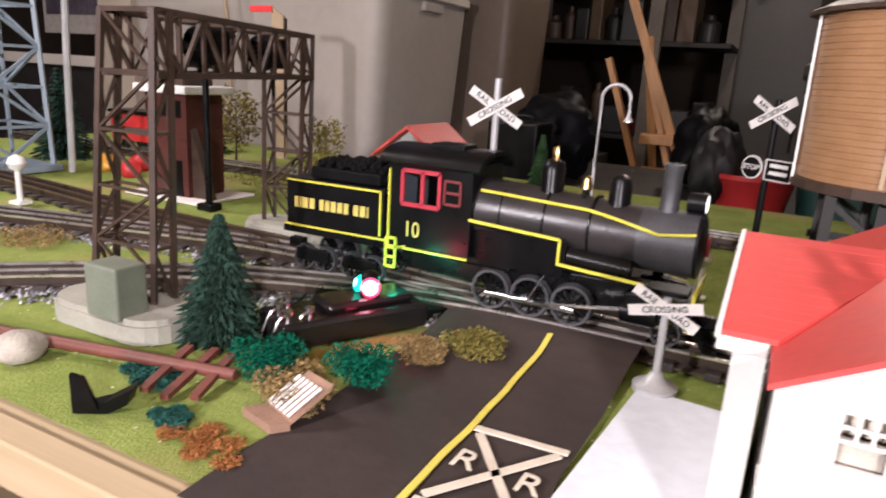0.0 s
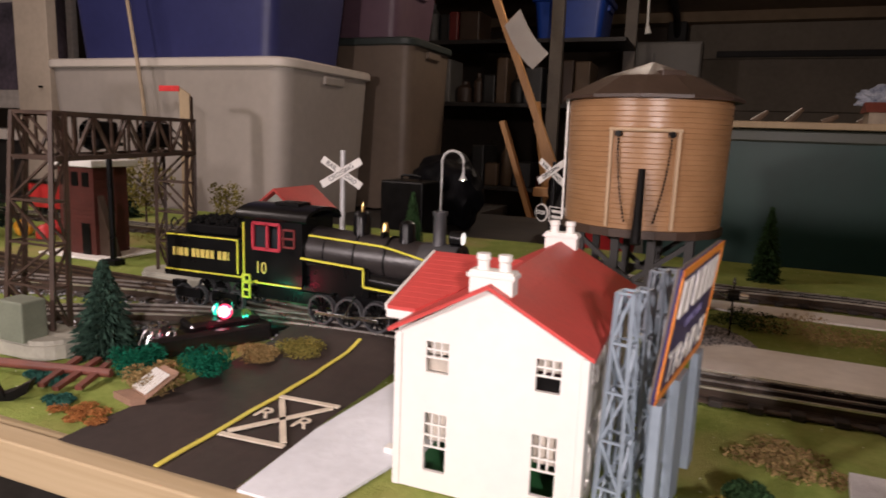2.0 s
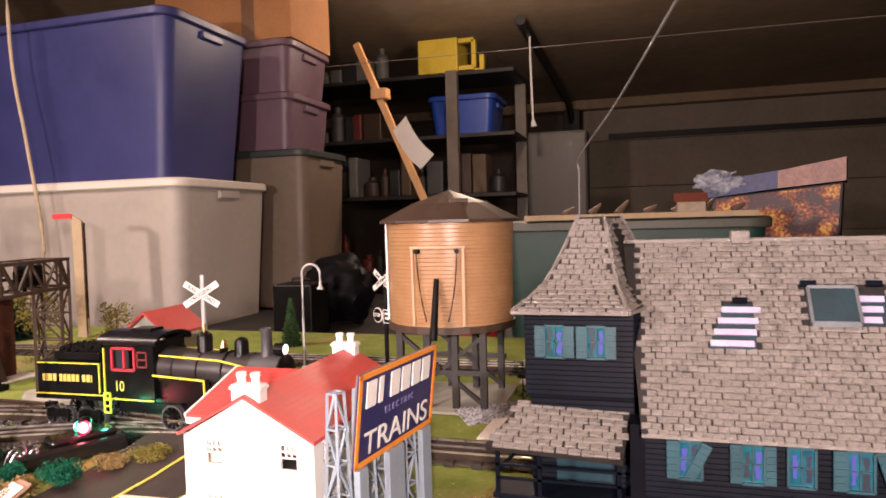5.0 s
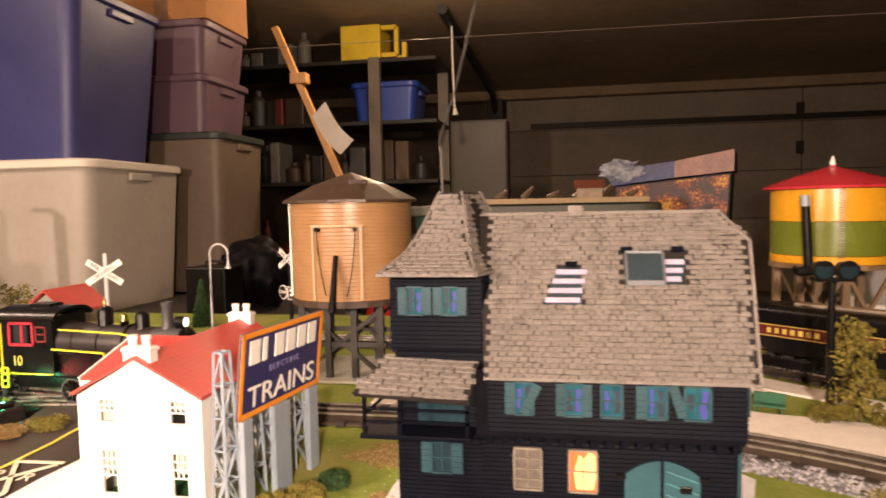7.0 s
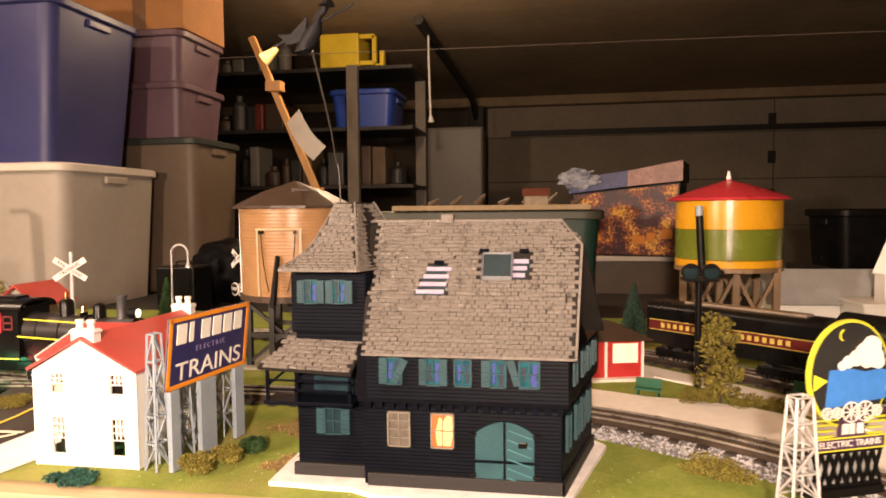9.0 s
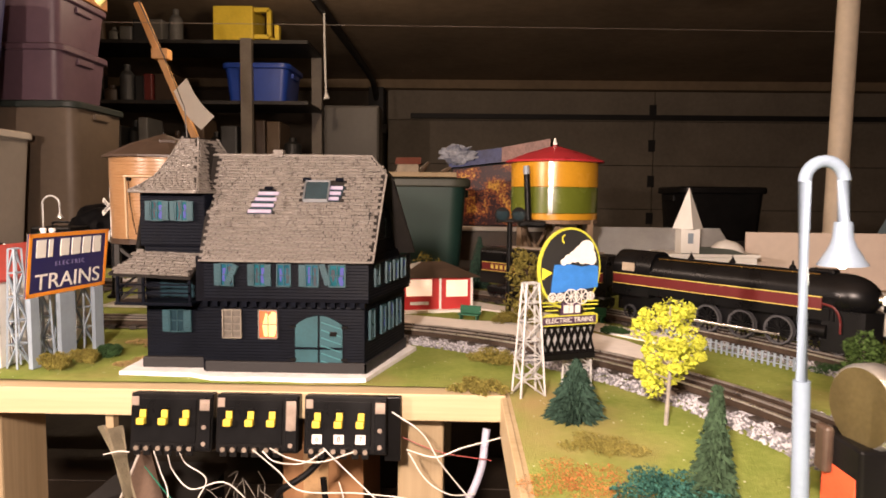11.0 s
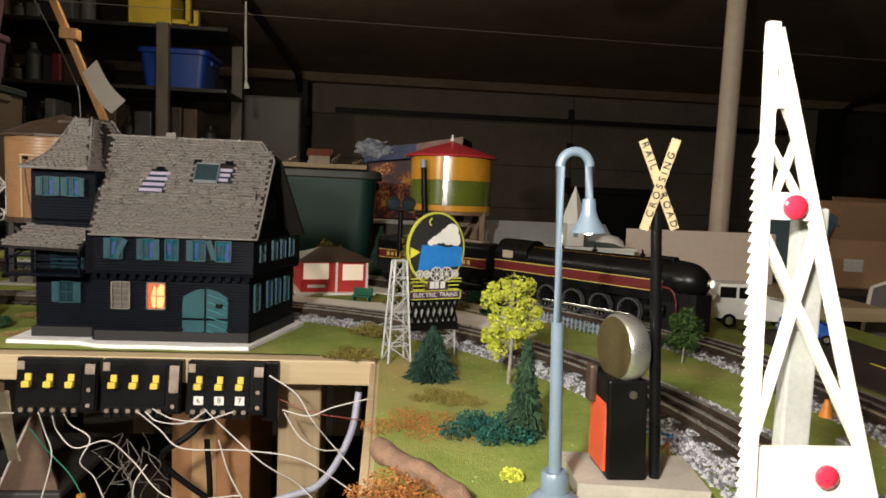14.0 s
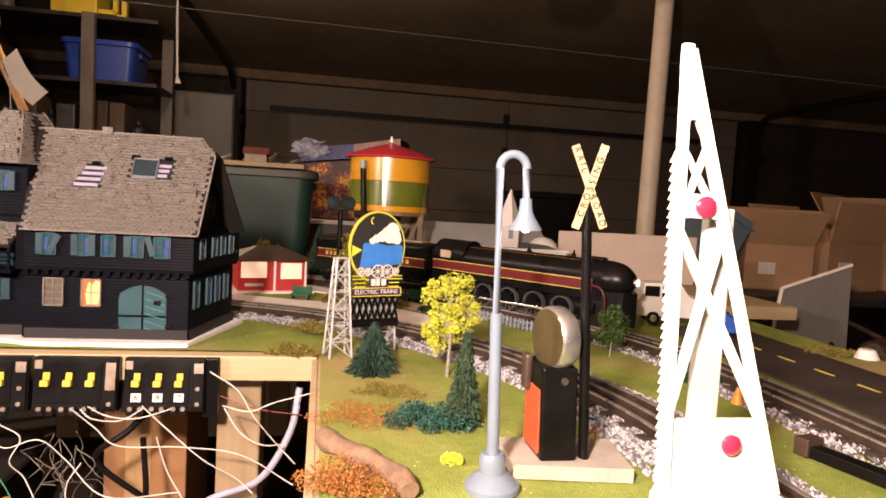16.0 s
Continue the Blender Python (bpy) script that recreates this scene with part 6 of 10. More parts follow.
    for k in range(7):
        a = radians(90 - 90 * k / 6)
        pts.append((-T, 0.021 + 0.012 * math.cos(a), 0.090 + 0.012 * math.sin(a)))
    pts += [(-T, 0.033, 0.030)]
    prism(b, pts, (T, 0, 0))
    part("body", b, BLACKM, te, smooth=True)
    part("deck_plate", bx(-T + 0.06, -0.03, -0.012, 0.012, 0.102, 0.106, 0.001), mat("pale_steel", (0.4, 0.33, 0.27), 0.4, 0.4), te)
    part("side_band", bx(-T + 0.006, -0.006, -0.0345, -0.0335, 0.056, 0.072), maroon, te, "maroon lettered band")
    for z in (0.0555, 0.0725):
        part("gold_line", bx(-T + 0.006, -0.006, -0.0350, -0.0335, z - 0.0006, z + 0.0006), GOLD, te)
    x = -T + 0.030
    for w in [1] * 7 + [0] + [1] * 3 + [0] + [1] * 7:
        if w:
            part("lettering_bar", bx(x, x + 0.0066, -0.0352, -0.0338, 0.060, 0.068, 0.0002), GOLD, te)
        x += 0.0118
    for x0 in (-T + 0.055, -0.055):
        part("truck_frame", bx(x0 - 0.04, x0 + 0.04, -0.028, 0.028, 0.008, 0.022, 0.001), BLACKM, te)
        for dx in (-0.028, 0.0, 0.028):
            for s in (-1, 1):
                wheel(te, x0 + dx, s * 0.0215, 0.0125, 0.0125, 0.005, "truck_wheel", 8)


big_loco()

# ---- plants ----
FOLG = mat("green_foliage", (0.035, 0.075, 0.03), 0.9, scale=90, var=0.5, bump=0.3, spec=0.05, island=0.4)
FOLD = mat("dark_fir", (0.026, 0.052, 0.038), 0.9, scale=90, var=0.5, bump=0.3, spec=0.05, island=0.4)
FOLT = mat("teal_bush", (0.009, 0.115, 0.066), 0.9, scale=90, var=0.5, bump=0.3, spec=0.05, island=0.4)
FOLBG = mat("bluegreen_bush", (0.030, 0.10, 0.08), 0.9, scale=90, var=0.5, bump=0.3, spec=0.05, island=0.4)
FOLO = mat("olive_foliage", (0.21, 0.18, 0.048), 0.9, scale=90, var=0.5, bump=0.3, spec=0.05, island=0.4)
FOLY = mat("yellow_foliage", (0.52, 0.55, 0.07), 0.9, scale=90, var=0.35, bump=0.3, spec=0.05, island=0.4)
FOLR = mat("rust_bush", (0.36, 0.15, 0.05), 0.9, scale=90, var=0.45, bump=0.3, spec=0.05, island=0.35)
FOLS = mat("straw_tuft", (0.30, 0.21, 0.09), 0.9, scale=90, var=0.4, bump=0.3, spec=0.05, island=0.4)
BARK = mat("pale_trunk", (0.30, 0.27, 0.24), 0.8, scale=120, var=0.4, bump=0.4)
BARKD = mat("dark_trunk", (0.07, 0.045, 0.03), 0.8, scale=120, var=0.4, bump=0.4)


def foliage(centres, n, leaf, rnd, flat=1.0):
    """Many small crumpled flakes of foam round a set of clump centres (x, y, z, r)."""
    verts, faces = [], []
    for cx, cy, cz, r in centres:
        for _ in range(n):
            d = Vector((rnd.gauss(0, 1), rnd.gauss(0, 1), rnd.gauss(0, 1))).normalized() * r * (rnd.random() ** 0.35)
            c = Vector((cx, cy, cz)) + Vector((d.x, d.y, d.z * flat))
            s = leaf * rnd.uniform(0.6, 1.5)
            k = len(verts)
            for _v in range(4):
                verts.append(tuple(c + Vector((rnd.uniform(-1, 1), rnd.uniform(-1, 1), rnd.uniform(-1, 1))) * s))
            faces += [(k, k + 1, k + 2), (k, k + 2, k + 3), (k, k + 3, k + 1), (k + 1, k + 3, k + 2)]
    me = bpy.data.meshes.new("crown")
    me.from_pydata(verts, [], faces)
    return me


def crown_part(me, material, parent, label=""):
    me.materials.append(material)
    ob = new("crown", me)
    ob.parent = parent
    if label:
        tagged(ob, label)
    return ob


def tree(x, y, h, w, material, trunk_m, label, seed, clumps=14, leaf=0.0035, n=60, name="tree", stem=0.35):
    rnd = random.Random(seed)
    t = thing(name, label, "tree", pose(x, y, Z - 0.001))
    b = cone(BM(), (0, 0, 0), (0.002, 0, h * 0.5), h * 0.018, h * 0.011, 8)
    cone(b, (0.002, 0, h * 0.5), (0.0, 0.001, h * 0.93), h * 0.011, h * 0.004, 8)
    cs = []
    for k in range(clumps):
        u = k / max(1, clumps - 1)
        z = h * (stem + (0.95 - stem) * u)
        rad = w * 0.5 * (0.55 + 0.6 * math.sin(3.14 * (0.15 + 0.75 * u))) * rnd.uniform(0.55, 1.0)
        a = k * 2.4 + rnd.uniform(-0.5, 0.5)
        c = (rad * 0.75 * math.cos(a), rad * 0.75 * math.sin(a), z)
        cs.append((*c, w * 0.22 * rnd.uniform(0.8, 1.3)))
        cone(b, (0, 0, z * 0.82), c, h * 0.007, h * 0.003, 5)
    part("trunk", b, trunk_m, t)
    crown_part(foliage(cs, n, leaf, rnd), material, t)
    return t


def fir(x, y, h, w, material, label, seed, name="fir_tree"):
    rnd = random.Random(seed)
    t = thing(name, label, "tree", pose(x, y, Z - 0.001))
    part("trunk", cone(BM(), (0, 0, 0), (0, 0, h * 0.95), h * 0.02, h * 0.004, 8), BARKD, t)
    verts, faces = [], []
    tiers = 24
    for k in range(tiers):
        u = k / tiers
        z = h * (0.06 + 0.92 * u)
        r = w * 0.5 * (1 - u) ** 0.85 + 0.002
        m = int(10 + 16 * (1 - u))
        for q in range(m):
            a = 6.28318 * (q + rnd.random()) / m
            rr = r * rnd.uniform(0.7, 1.12)
            d = Vector((math.cos(a), math.sin(a), 0))
            s = Vector((-d.y, d.x, 0))
            for j in range(7):
                f = (j + 0.6) / 7
                c = d * rr * f + Vector((0, 0, z - rr * 0.30 * f + rnd.uniform(-0.001, 0.001)))
                wd = 0.0028 * (1.15 - f) * (h / 0.1) ** 0.5 + 0.001
                kk = len(verts)
                c += s * rnd.uniform(-0.002, 0.002)
                verts += [tuple(c + s * wd + Vector((0, 0, -0.001))), tuple(c - s * wd + Vector((0, 0, -0.001))), tuple(c + d * rr * 0.26 + s * rnd.uniform(-0.002, 0.002) + Vector((0, 0, rnd.uniform(-0.004, 0.0)))), tuple(c + Vector((0, 0, 0.0022)))]
                faces += [(kk, kk + 3, kk + 1), (kk, kk + 2, kk + 3), (kk + 3, kk + 2, kk + 1)]
    me = bpy.data.meshes.new("crown")
    me.from_pydata(verts, [], faces)
    crown_part(me, material, t)
    return t


def bush(x, y, w, h, material, label, seed, n=420, leaf=0.0013, aspect=1.0, category="bush", name="bush"):
    rnd = random.Random(seed)
    cs = []
    for k in range(7):
        a = k * 2.4
        r = w * 0.33 * (k / 6) ** 0.5
        cs.append((r * math.cos(a) * aspect, r * math.sin(a), h * rnd.uniform(0.25, 0.6), w * 0.22))
    me = foliage(cs, n, leaf, rnd, min(1.0, h / w * 1.6))
    for v in me.vertices:
        v.co.z = max(v.co.z, 0.0)
    me.name = name
    me.materials.append(material)
    ob = new(name, me)
    ob.matrix_world = pose(x, y, Z - 0.001)
    return tagged(ob, label, category)


fir(-0.170, 0.160, 0.104, 0.066, FOLD, "dark green fir tree beside the concrete pedestal", 21)
fir(1.030, -0.085, 0.062, 0.058, FOLD, "bushy dark green fir tree on the lawn", 22)
fir(1.100, -0.265, 0.090, 0.031, mat("slim_fir", (0.03, 0.055, 0.03), 0.9, scale=90, var=0.4, spec=0.1, island=0.5), "slim dark fir tree beside the lamp post", 23)


def yellow_birch():
    rnd = random.Random(24)
    t = thing("tree", "bright yellow-green birch with pale trunk", "tree", pose(1.116, -0.102, Z - 0.001))
    lobes = ((0.0, 0.112, 14), (-0.014, 0.105, 12), (0.018, 0.108, 13), (-0.028, 0.092, 11), (0.024, 0.088, 12), (0.0, 0.09, 14), (-0.012, 0.074, 12), (0.026, 0.070, 11), (0.012, 0.066, 12), (-0.022, 0.056, 12), (-0.008, 0.048, 12), (0.010, 0.050, 10), (-0.017, 0.038, 10))
    b = cone(BM(), (0, 0, 0), (0.002, 0, 0.06), 0.0022, 0.0016, 8)
    cone(b, (0.002, 0, 0.06), (0.0, 0.001, 0.118), 0.0016, 0.0006, 8)
    cs = []
    for x, z, r in lobes:
        y = rnd.uniform(-0.014, 0.014)
        cs.append((x * 0.85, y, z, r * 0.00102))
        cone(b, (0, 0, z * 0.82), (x, y, z), 0.0009, 0.0004, 5)
        for _ in range(3):
            a = rnd.uniform(0, 6.28)
            cs.append((x * 0.85 + 0.010 * math.cos(a), y + 0.007 * rnd.uniform(-1, 1), z + 0.009 * math.sin(a), r * 0.00045))
    part("trunk", b, BARK, t)
    crown_part(foliage(cs, 120, 0.0019, rnd), FOLY, t)


yellow_birch()
tree(1.372, 0.012, 0.066, 0.046, mat("round_green", (0.05, 0.09, 0.025), 0.9, scale=90, var=0.4, spec=0.1, island=0.5), BARK, "small round green tree between the tracks", 25, 12, 0.003, 80)
tree(1.028, 0.402, 0.126, 0.060, FOLO, BARKD, "tall olive tree beside the black post", 26, 18, 0.0036, 80, stem=0.12)
bush(0.995, 0.395, 0.060, 0.030, FOLO, "olive bush at the foot of the tree", 27)
bush(1.085, 0.385, 0.075, 0.020, FOLO, "low olive green hedge on the pale strip", 28, aspect=1.8)
bush(1.165, 0.33, 0.05, 0.016, FOLG, "low green shrub by the pale strip", 29)
tree(-0.44, 0.63, 0.075, 0.055, FOLO, BARKD, "small olive green tree behind the gantry", 30, 12, 0.003, 60)
tree(-0.84, 0.86, 0.150, 0.11, FOLO, BARKD, "tall sparse olive tree behind the brick tower", 31, 16, 0.004, 60)
tree(-0.62, 0.88, 0.11, 0.08, FOLO, BARKD, "sparse olive tree behind the gantry", 32, 14, 0.0035, 50)
fir(-0.20, 0.98, 0.12, 0.045, FOLG, "narrow green fir tree beyond the outer track", 33)
fir(0.96, 0.86, 0.13, 0.06, FOLD, "dark fir tree beside the striped tank", 34)
fir(0.50, 0.98, 0.14, 0.05, FOLG, "narrow fir tree in front of the green tote", 46)
tree(0.84, 0.78, 0.085, 0.075, FOLO, BARKD, "bent olive tree behind the red shop", 35, 8, 0.003, 50)
bush(-0.030, 0.150, 0.058, 0.034, FOLT, "bright teal green bush by the road", 36)
bush(-0.090, 0.125, 0.062, 0.034, FOLT, "dark teal green bush by the black box", 37)
bush(-0.054, 0.108, 0.062, 0.026, FOLS, "straw coloured tuft behind the stone seat", 38)
bush(0.012, 0.245, 0.060, 0.024, FOLO, "olive bush at the road edge by the rails", 39)
bush(-0.020, 0.215, 0.050, 0.018, FOLS, "straw tuft beside the road", 40)
bush(-0.062, 0.040, 0.040, 0.006, FOLR, "rust brown low bush near the table edge", 41, 420, 0.0009, 2.3)
bush(-0.156, 0.082, 0.040, 0.008, FOLBG, "flat blue-green bush on the grass", 42, aspect=1.5)
bush(-0.100, 0.050, 0.026, 0.006, FOLBG, "thin blue-green patch on the grass", 43, aspect=1.5)
bush(1.035, -0.055, 0.040, 0.020, FOLG, "green shrub behind the fir tree", 44)
bush(1.066, -0.270, 0.070, 0.026, FOLBG, "blue-green low shrub under the slim fir", 45, aspect=1.5)
bush(1.072, -0.356, 0.018, 0.010, FOLY, "small bright yellow tuft on the grass", 47, 260, 0.0014)
bush(0.988, -0.405, 0.070, 0.022, FOLR, "rust brown bush beside the fallen log", 48, 620, 0.0009, 1.2)
bush(1.010, -0.245, 0.10, 0.005, FOLR, "flat rust coloured weeds on the lawn", 49, 420, 0.0008, 1.3)
bush(1.040, -0.165, 0.070, 0.005, FOLO, "flat olive weeds on the lawn", 50, 420, 0.0008, 1.4)
bush(0.935, 0.000, 0.060, 0.012, FOLO, "trailing olive weeds over the table edge", 51, 260, 0.0014, 1.6)
bush(0.960, 0.128, 0.075, 0.018, FOLO, "low olive scrub beside the ballast", 52, 420, 0.0013, 1.2)
bush(0.408, 0.060, 0.044, 0.022, FOLO, "round olive green bush at the billboard foot", 53)
bush(0.425, 0.095, 0.040, 0.020, FOLO, "round olive bush at the billboard foot", 54)
bush(0.440, 0.130, 0.036, 0.018, FOLG, "small green bush at the billboard foot", 55)
bush(0.290, 0.018, 0.050, 0.010, FOLBG, "flat green shrub before the white house", 56, aspect=1.6)
bush(0.470, 0.21, 0.08, 0.006, FOLS, "straw patch on the grass", 57, 260, 0.0014, 1.3)
bush(0.50, 0.09, 0.06, 0.006, FOLS, "straw patch beside the dark house", 58, 260, 0.0014, 1.3)
bush(0.55, 0.60, 0.16, 0.022, FOLS, "straw and rust brush between the tracks", 59, 260, 0.0014, 1.5)
bush(0.46, 0.62, 0.09, 0.022, FOLG, "dark green brush between the tracks", 60, 260, 0.0014, 1.3)
bush(0.72, 0.60, 0.10, 0.018, FOLO, "olive brush between the tracks", 61, 260, 0.0014, 1.3)
bush(1.43, -0.12, 0.05, 0.014, FOLG, "green weeds between the tracks", 62, 260, 0.0014, 1.4)
bush(1.40, 0.11, 0.06, 0.014, FOLG, "green weeds beside the streamlined engine", 63, 260, 0.0014, 1.4)
bush(1.76, 0.05, 0.09, 0.010, FOLO, "olive verge beyond the road", 64, 260, 0.0014, 1.2)
bush(1.76, -0.18, 0.09, 0.010, FOLG, "green verge beyond the road", 65, 260, 0.0014, 1.2)
bush(-0.38, 0.60, 0.12, 0.016, FOLS, "straw scrub behind the gantry", 66, 260, 0.0014, 1.6)
bush(-0.60, 0.70, 0.16, 0.020, FOLO, "olive scrub by the brick tower", 67, 260, 0.0014, 1.6)
bush(-0.07, 0.64, 0.08, 0.022, FOLS, "straw bush beside the far road", 68, 260, 0.0014, 1.2)
bush(-0.55, 0.24, 0.10, 0.014, FOLS, "straw scrub beside the yard track", 69, 260, 0.0014, 1.6)


# ---- left end of the layout ----
def gantry():
    g = thing("signal_gantry", "rust brown lattice signal gantry spanning the tracks", "signal gantry", pose(0, 0, Z))
    LT = [((-0.300, 0.145), (-0.275, 0.150)), ((-0.228, 0.145), (-0.219, 0.150)), ((-0.300, 0.165), (-0.275, 0.165)), ((-0.228, 0.165), (-0.219, 0.165))]
    RT = [((-0.376, 0.435), (-0.368, 0.430)), ((-0.320, 0.435), (-0.308, 0.430)), ((-0.376, 0.455), (-0.368, 0.445)), ((-0.320, 0.455), (-0.308, 0.445))]
    for legs, nm in ((LT, "near_tower"), (RT, "far_tower")):
        tw = thing(nm, "", "")
        tw.parent = g
        for a, b in legs:
            part("leg", beam(BM(), (*a, 0.018), (*b, 0.245), 0.0045), BROWNST, tw)
        P = [(Vector((*a, 0.018)), Vector((*b, 0.245))) for a, b in legs]
        n = 5
        for i in range(n):
            for p, q in ((0, 1), (2, 3), (0, 2), (1, 3)):
                a, b = (p, q) if i % 2 else (q, p)
                s = P[a][0].lerp(P[a][1], i / n)
                e = P[b][0].lerp(P[b][1], (i + 1) / n)
                part("brace", beam(BM(), s, e, 0.0024), BROWNST, tw)
                part("strut", beam(BM(), P[p][0].lerp(P[p][1], (i + 1) / n), P[q][0].lerp(P[q][1], (i + 1) / n), 0.0024), BROWNST, tw)
    for (x0, y0), (x1, y1) in (((-0.275, 0.150), (-0.368, 0.445)), ((-0.219, 0.150), (-0.308, 0.445))):
        for z in (0.198, 0.244):
            part("chord", beam(BM(), (x0, y0, z), (x1, y1, z), 0.005), BROWNST, g)
        n = 9
        for i in range(n):
            a, b = i / n, (i + 1) / n
            za, zb = (0.198, 0.244) if i % 2 else (0.244, 0.198)
            part("web", beam(BM(), (x0 + (x1 - x0) * a, y0 + (y1 - y0) * a, za), (x0 + (x1 - x0) * b, y0 + (y1 - y0) * b, zb), 0.0032), BROWNST, g)
            part("web", beam(BM(), (x0 + (x1 - x0) * b, y0 + (y1 - y0) * b, 0.198), (x0 + (x1 - x0) * b, y0 + (y1 - y0) * b, 0.244), 0.0026), BROWNST, g)
    for i in range(7):
        t = i / 6
        part("tie_bar", beam(BM(), (-0.275 - 0.093 * t, 0.150 + 0.295 * t, 0.244), (-0.219 - 0.089 * t, 0.150 + 0.295 * t, 0.244), 0.003), BROWNST, g)
        part("floor_bar", beam(BM(), (-0.275 - 0.093 * t, 0.150 + 0.295 * t, 0.198), (-0.219 - 0.089 * t, 0.150 + 0.295 * t, 0.198), 0.003), BROWNST, g)
    for t in (0.32, 0.72):
        x, y = -0.247 - 0.09 * t, 0.150 + 0.295 * t
        hd = thing("signal_head", "", "")
        hd.parent = g
        part("target", lathe(BM(), [(0.001, -0.004), (0.019, -0.004), (0.019, 0.0), (0.017, 0.003), (0.001, 0.003)], 24), BLACKP, hd, smooth=True).matrix_basis = Matrix.Translation((x, y, 0.222)) @ Matrix.Rotation(radians(90), 4, "X")
        part("housing", bx(x - 0.014, x + 0.014, y - 0.002, y + 0.026, 0.206, 0.238, 0.003), BLACKP, hd)
        for dz in (-0.007, 0.007):
            part("hood", cone(BM(), (x, y - 0.012, 0.222 + dz), (x, y, 0.222 + dz), 0.005, 0.005, 12, False), BLACKP, hd)
        part("hanger", bx(x - 0.002, x + 0.002, y, y + 0.004, 0.196, 0.208), BLACKP, hd)
    for i, (cx, cy, a) in enumerate(((-0.255, 0.138, 0), (-0.340, 0.444, 0))):
        pts = []
        for s, off in ((1, 0.036), (-1, -0.036)):
            for k in range(11):
                t = radians(-90 + 180 * k / 10)
                pts.append((cx + off + s * 0.030 * math.cos(t), cy + s * 0.030 * math.sin(t), 0.0))
        b = prism(BM(), pts, (0, 0, 0.014))
        prism(b, [(cx + (p[0] - cx) * 0.95, cy + (p[1] - cy) * 0.92, 0.014) for p in pts], (0, 0, 0.005))
        part("pedestal", b, CONCRETE, g, "grey-green moulded concrete pedestal")
    part("relay_block", bx(-0.256, -0.220, 0.106, 0.134, 0.016, 0.058, 0.002), mat("block_green", (0.17, 0.19, 0.14), 0.7, scale=40, var=0.2), g, "grey-green relay block on the pedestal")


gantry()


def left_things():
    # fallen telephone pole with cross arms
    fp = thing("fallen_pole", "reddish brown fallen telegraph pole with cross-arms on the grass", "telegraph pole", pose(0, 0, Z))
    redw = mat("red_brown_pole", (0.15, 0.045, 0.03), 0.55, scale=40, var=0.35)
    part("shaft", cone(BM(), (-0.33, 0.052, 0.008), (-0.100, 0.104, 0.008), 0.0050, 0.0042, 12), redw, fp, smooth=True)
    for t, s in ((0.80, 0.032), (0.88, 0.036), (0.95, 0.030)):
        x, y = -0.33 + 0.23 * t, 0.052 + 0.052 * t
        part("cross_arm", beam(BM(), (x + 0.008, y - s, 0.004), (x - 0.010, y + s * 0.7, 0.010), 0.006, 0.004), redw, fp)
    rk = BM()
    bmesh.ops.create_icosphere(rk, subdivisions=3, radius=0.016)
    for v in rk.verts:
        v.co *= 1 + 0.25 * noise.noise(v.co * 70)
        v.co.z *= 0.7
    solo("rock", rk, mat("pale_rock", (0.42, 0.38, 0.32), 0.9, scale=60, var=0.35, bump=0.5), "pale grey rock beside the fallen pole", "rock", pose(-0.252, 0.052, Z + 0.009), smooth=True)
    an = thing("black_scrap", "small black bent scrap of track fitting on grass", "scrap metal", pose(-0.139, 0.030, Z, 0, 0, 25))
    part("fin", prism(BM(), [(-0.016, 0, 0.0), (0.0, 0, 0.004), (-0.008, 0, 0.024), (-0.016, 0, 0.026)], (0, 0.003, 0)), BLACKP, an)
    part("blade", prism(BM(), [(-0.016, 0, 0.002), (0.004, 0.002, 0.008), (0.020, 0.004, 0.017), (0.016, 0.004, 0.006), (0.004, 0.002, 0.0), (-0.014, 0.0, 0.0)], (0, 0.010, 0.001)), BLACKP, an)
    st = thing("stone_seat", "pinkish stone slab seat with slatted back", "stone seat", pose(-0.046, 0.090, Z, 0, 0, -8))
    pink = mat("pink_stone", (0.30, 0.18, 0.12), 0.8, scale=60, var=0.3, bump=0.3)
    part("slab", prism(BM(), [(-0.020, -0.016, 0.0), (0.010, -0.020, 0.0), (0.016, -0.010, 0.0), (-0.014, -0.004, 0.0)], (0, 0, 0.006)), pink, st)
    part("back", prism(BM(), [(-0.014, -0.004, 0.004), (0.016, -0.010, 0.004), (0.024, 0.016, 0.020), (-0.002, 0.020, 0.020)], (0, 0.002, 0.003)), pink, st)
    for k in range(6):
        a = Vector((-0.010 + k * 0.0045, -0.0045 - k * 0.0009, 0.0085))
        part("slat", beam(BM(), a, a + Vector((0.0075, 0.020, 0.0135)), 0.0016, 0.0016), WHITEP, st)
    # switch motor with its two lenses
    sw = thing("switch_motor", "black switch motor box with lit green and red lantern", "switch motor", pose(0, 0, Z))
    m = Matrix.Translation((-0.098, 0.235, 0)) @ Matrix.Rotation(radians(62), 4, "Z")
    GLOSSB = mat("gloss_black", (0.012, 0.011, 0.011), 0.2, scale=30, var=0.4, bump=0.06)
    part("cover", bx(-0.072, 0.060, -0.026, 0.026, 0.0, 0.022, 0.004), GLOSSB, sw).matrix_basis = m
    part("hump", bx(-0.030, 0.050, -0.018, 0.018, 0.022, 0.030, 0.004), GLOSSB, sw).matrix_basis = m
    part("plate", bx(0.06, 0.115, -0.016, 0.016, 0.0, 0.010, 0.002), BLACKP, sw).matrix_basis = m
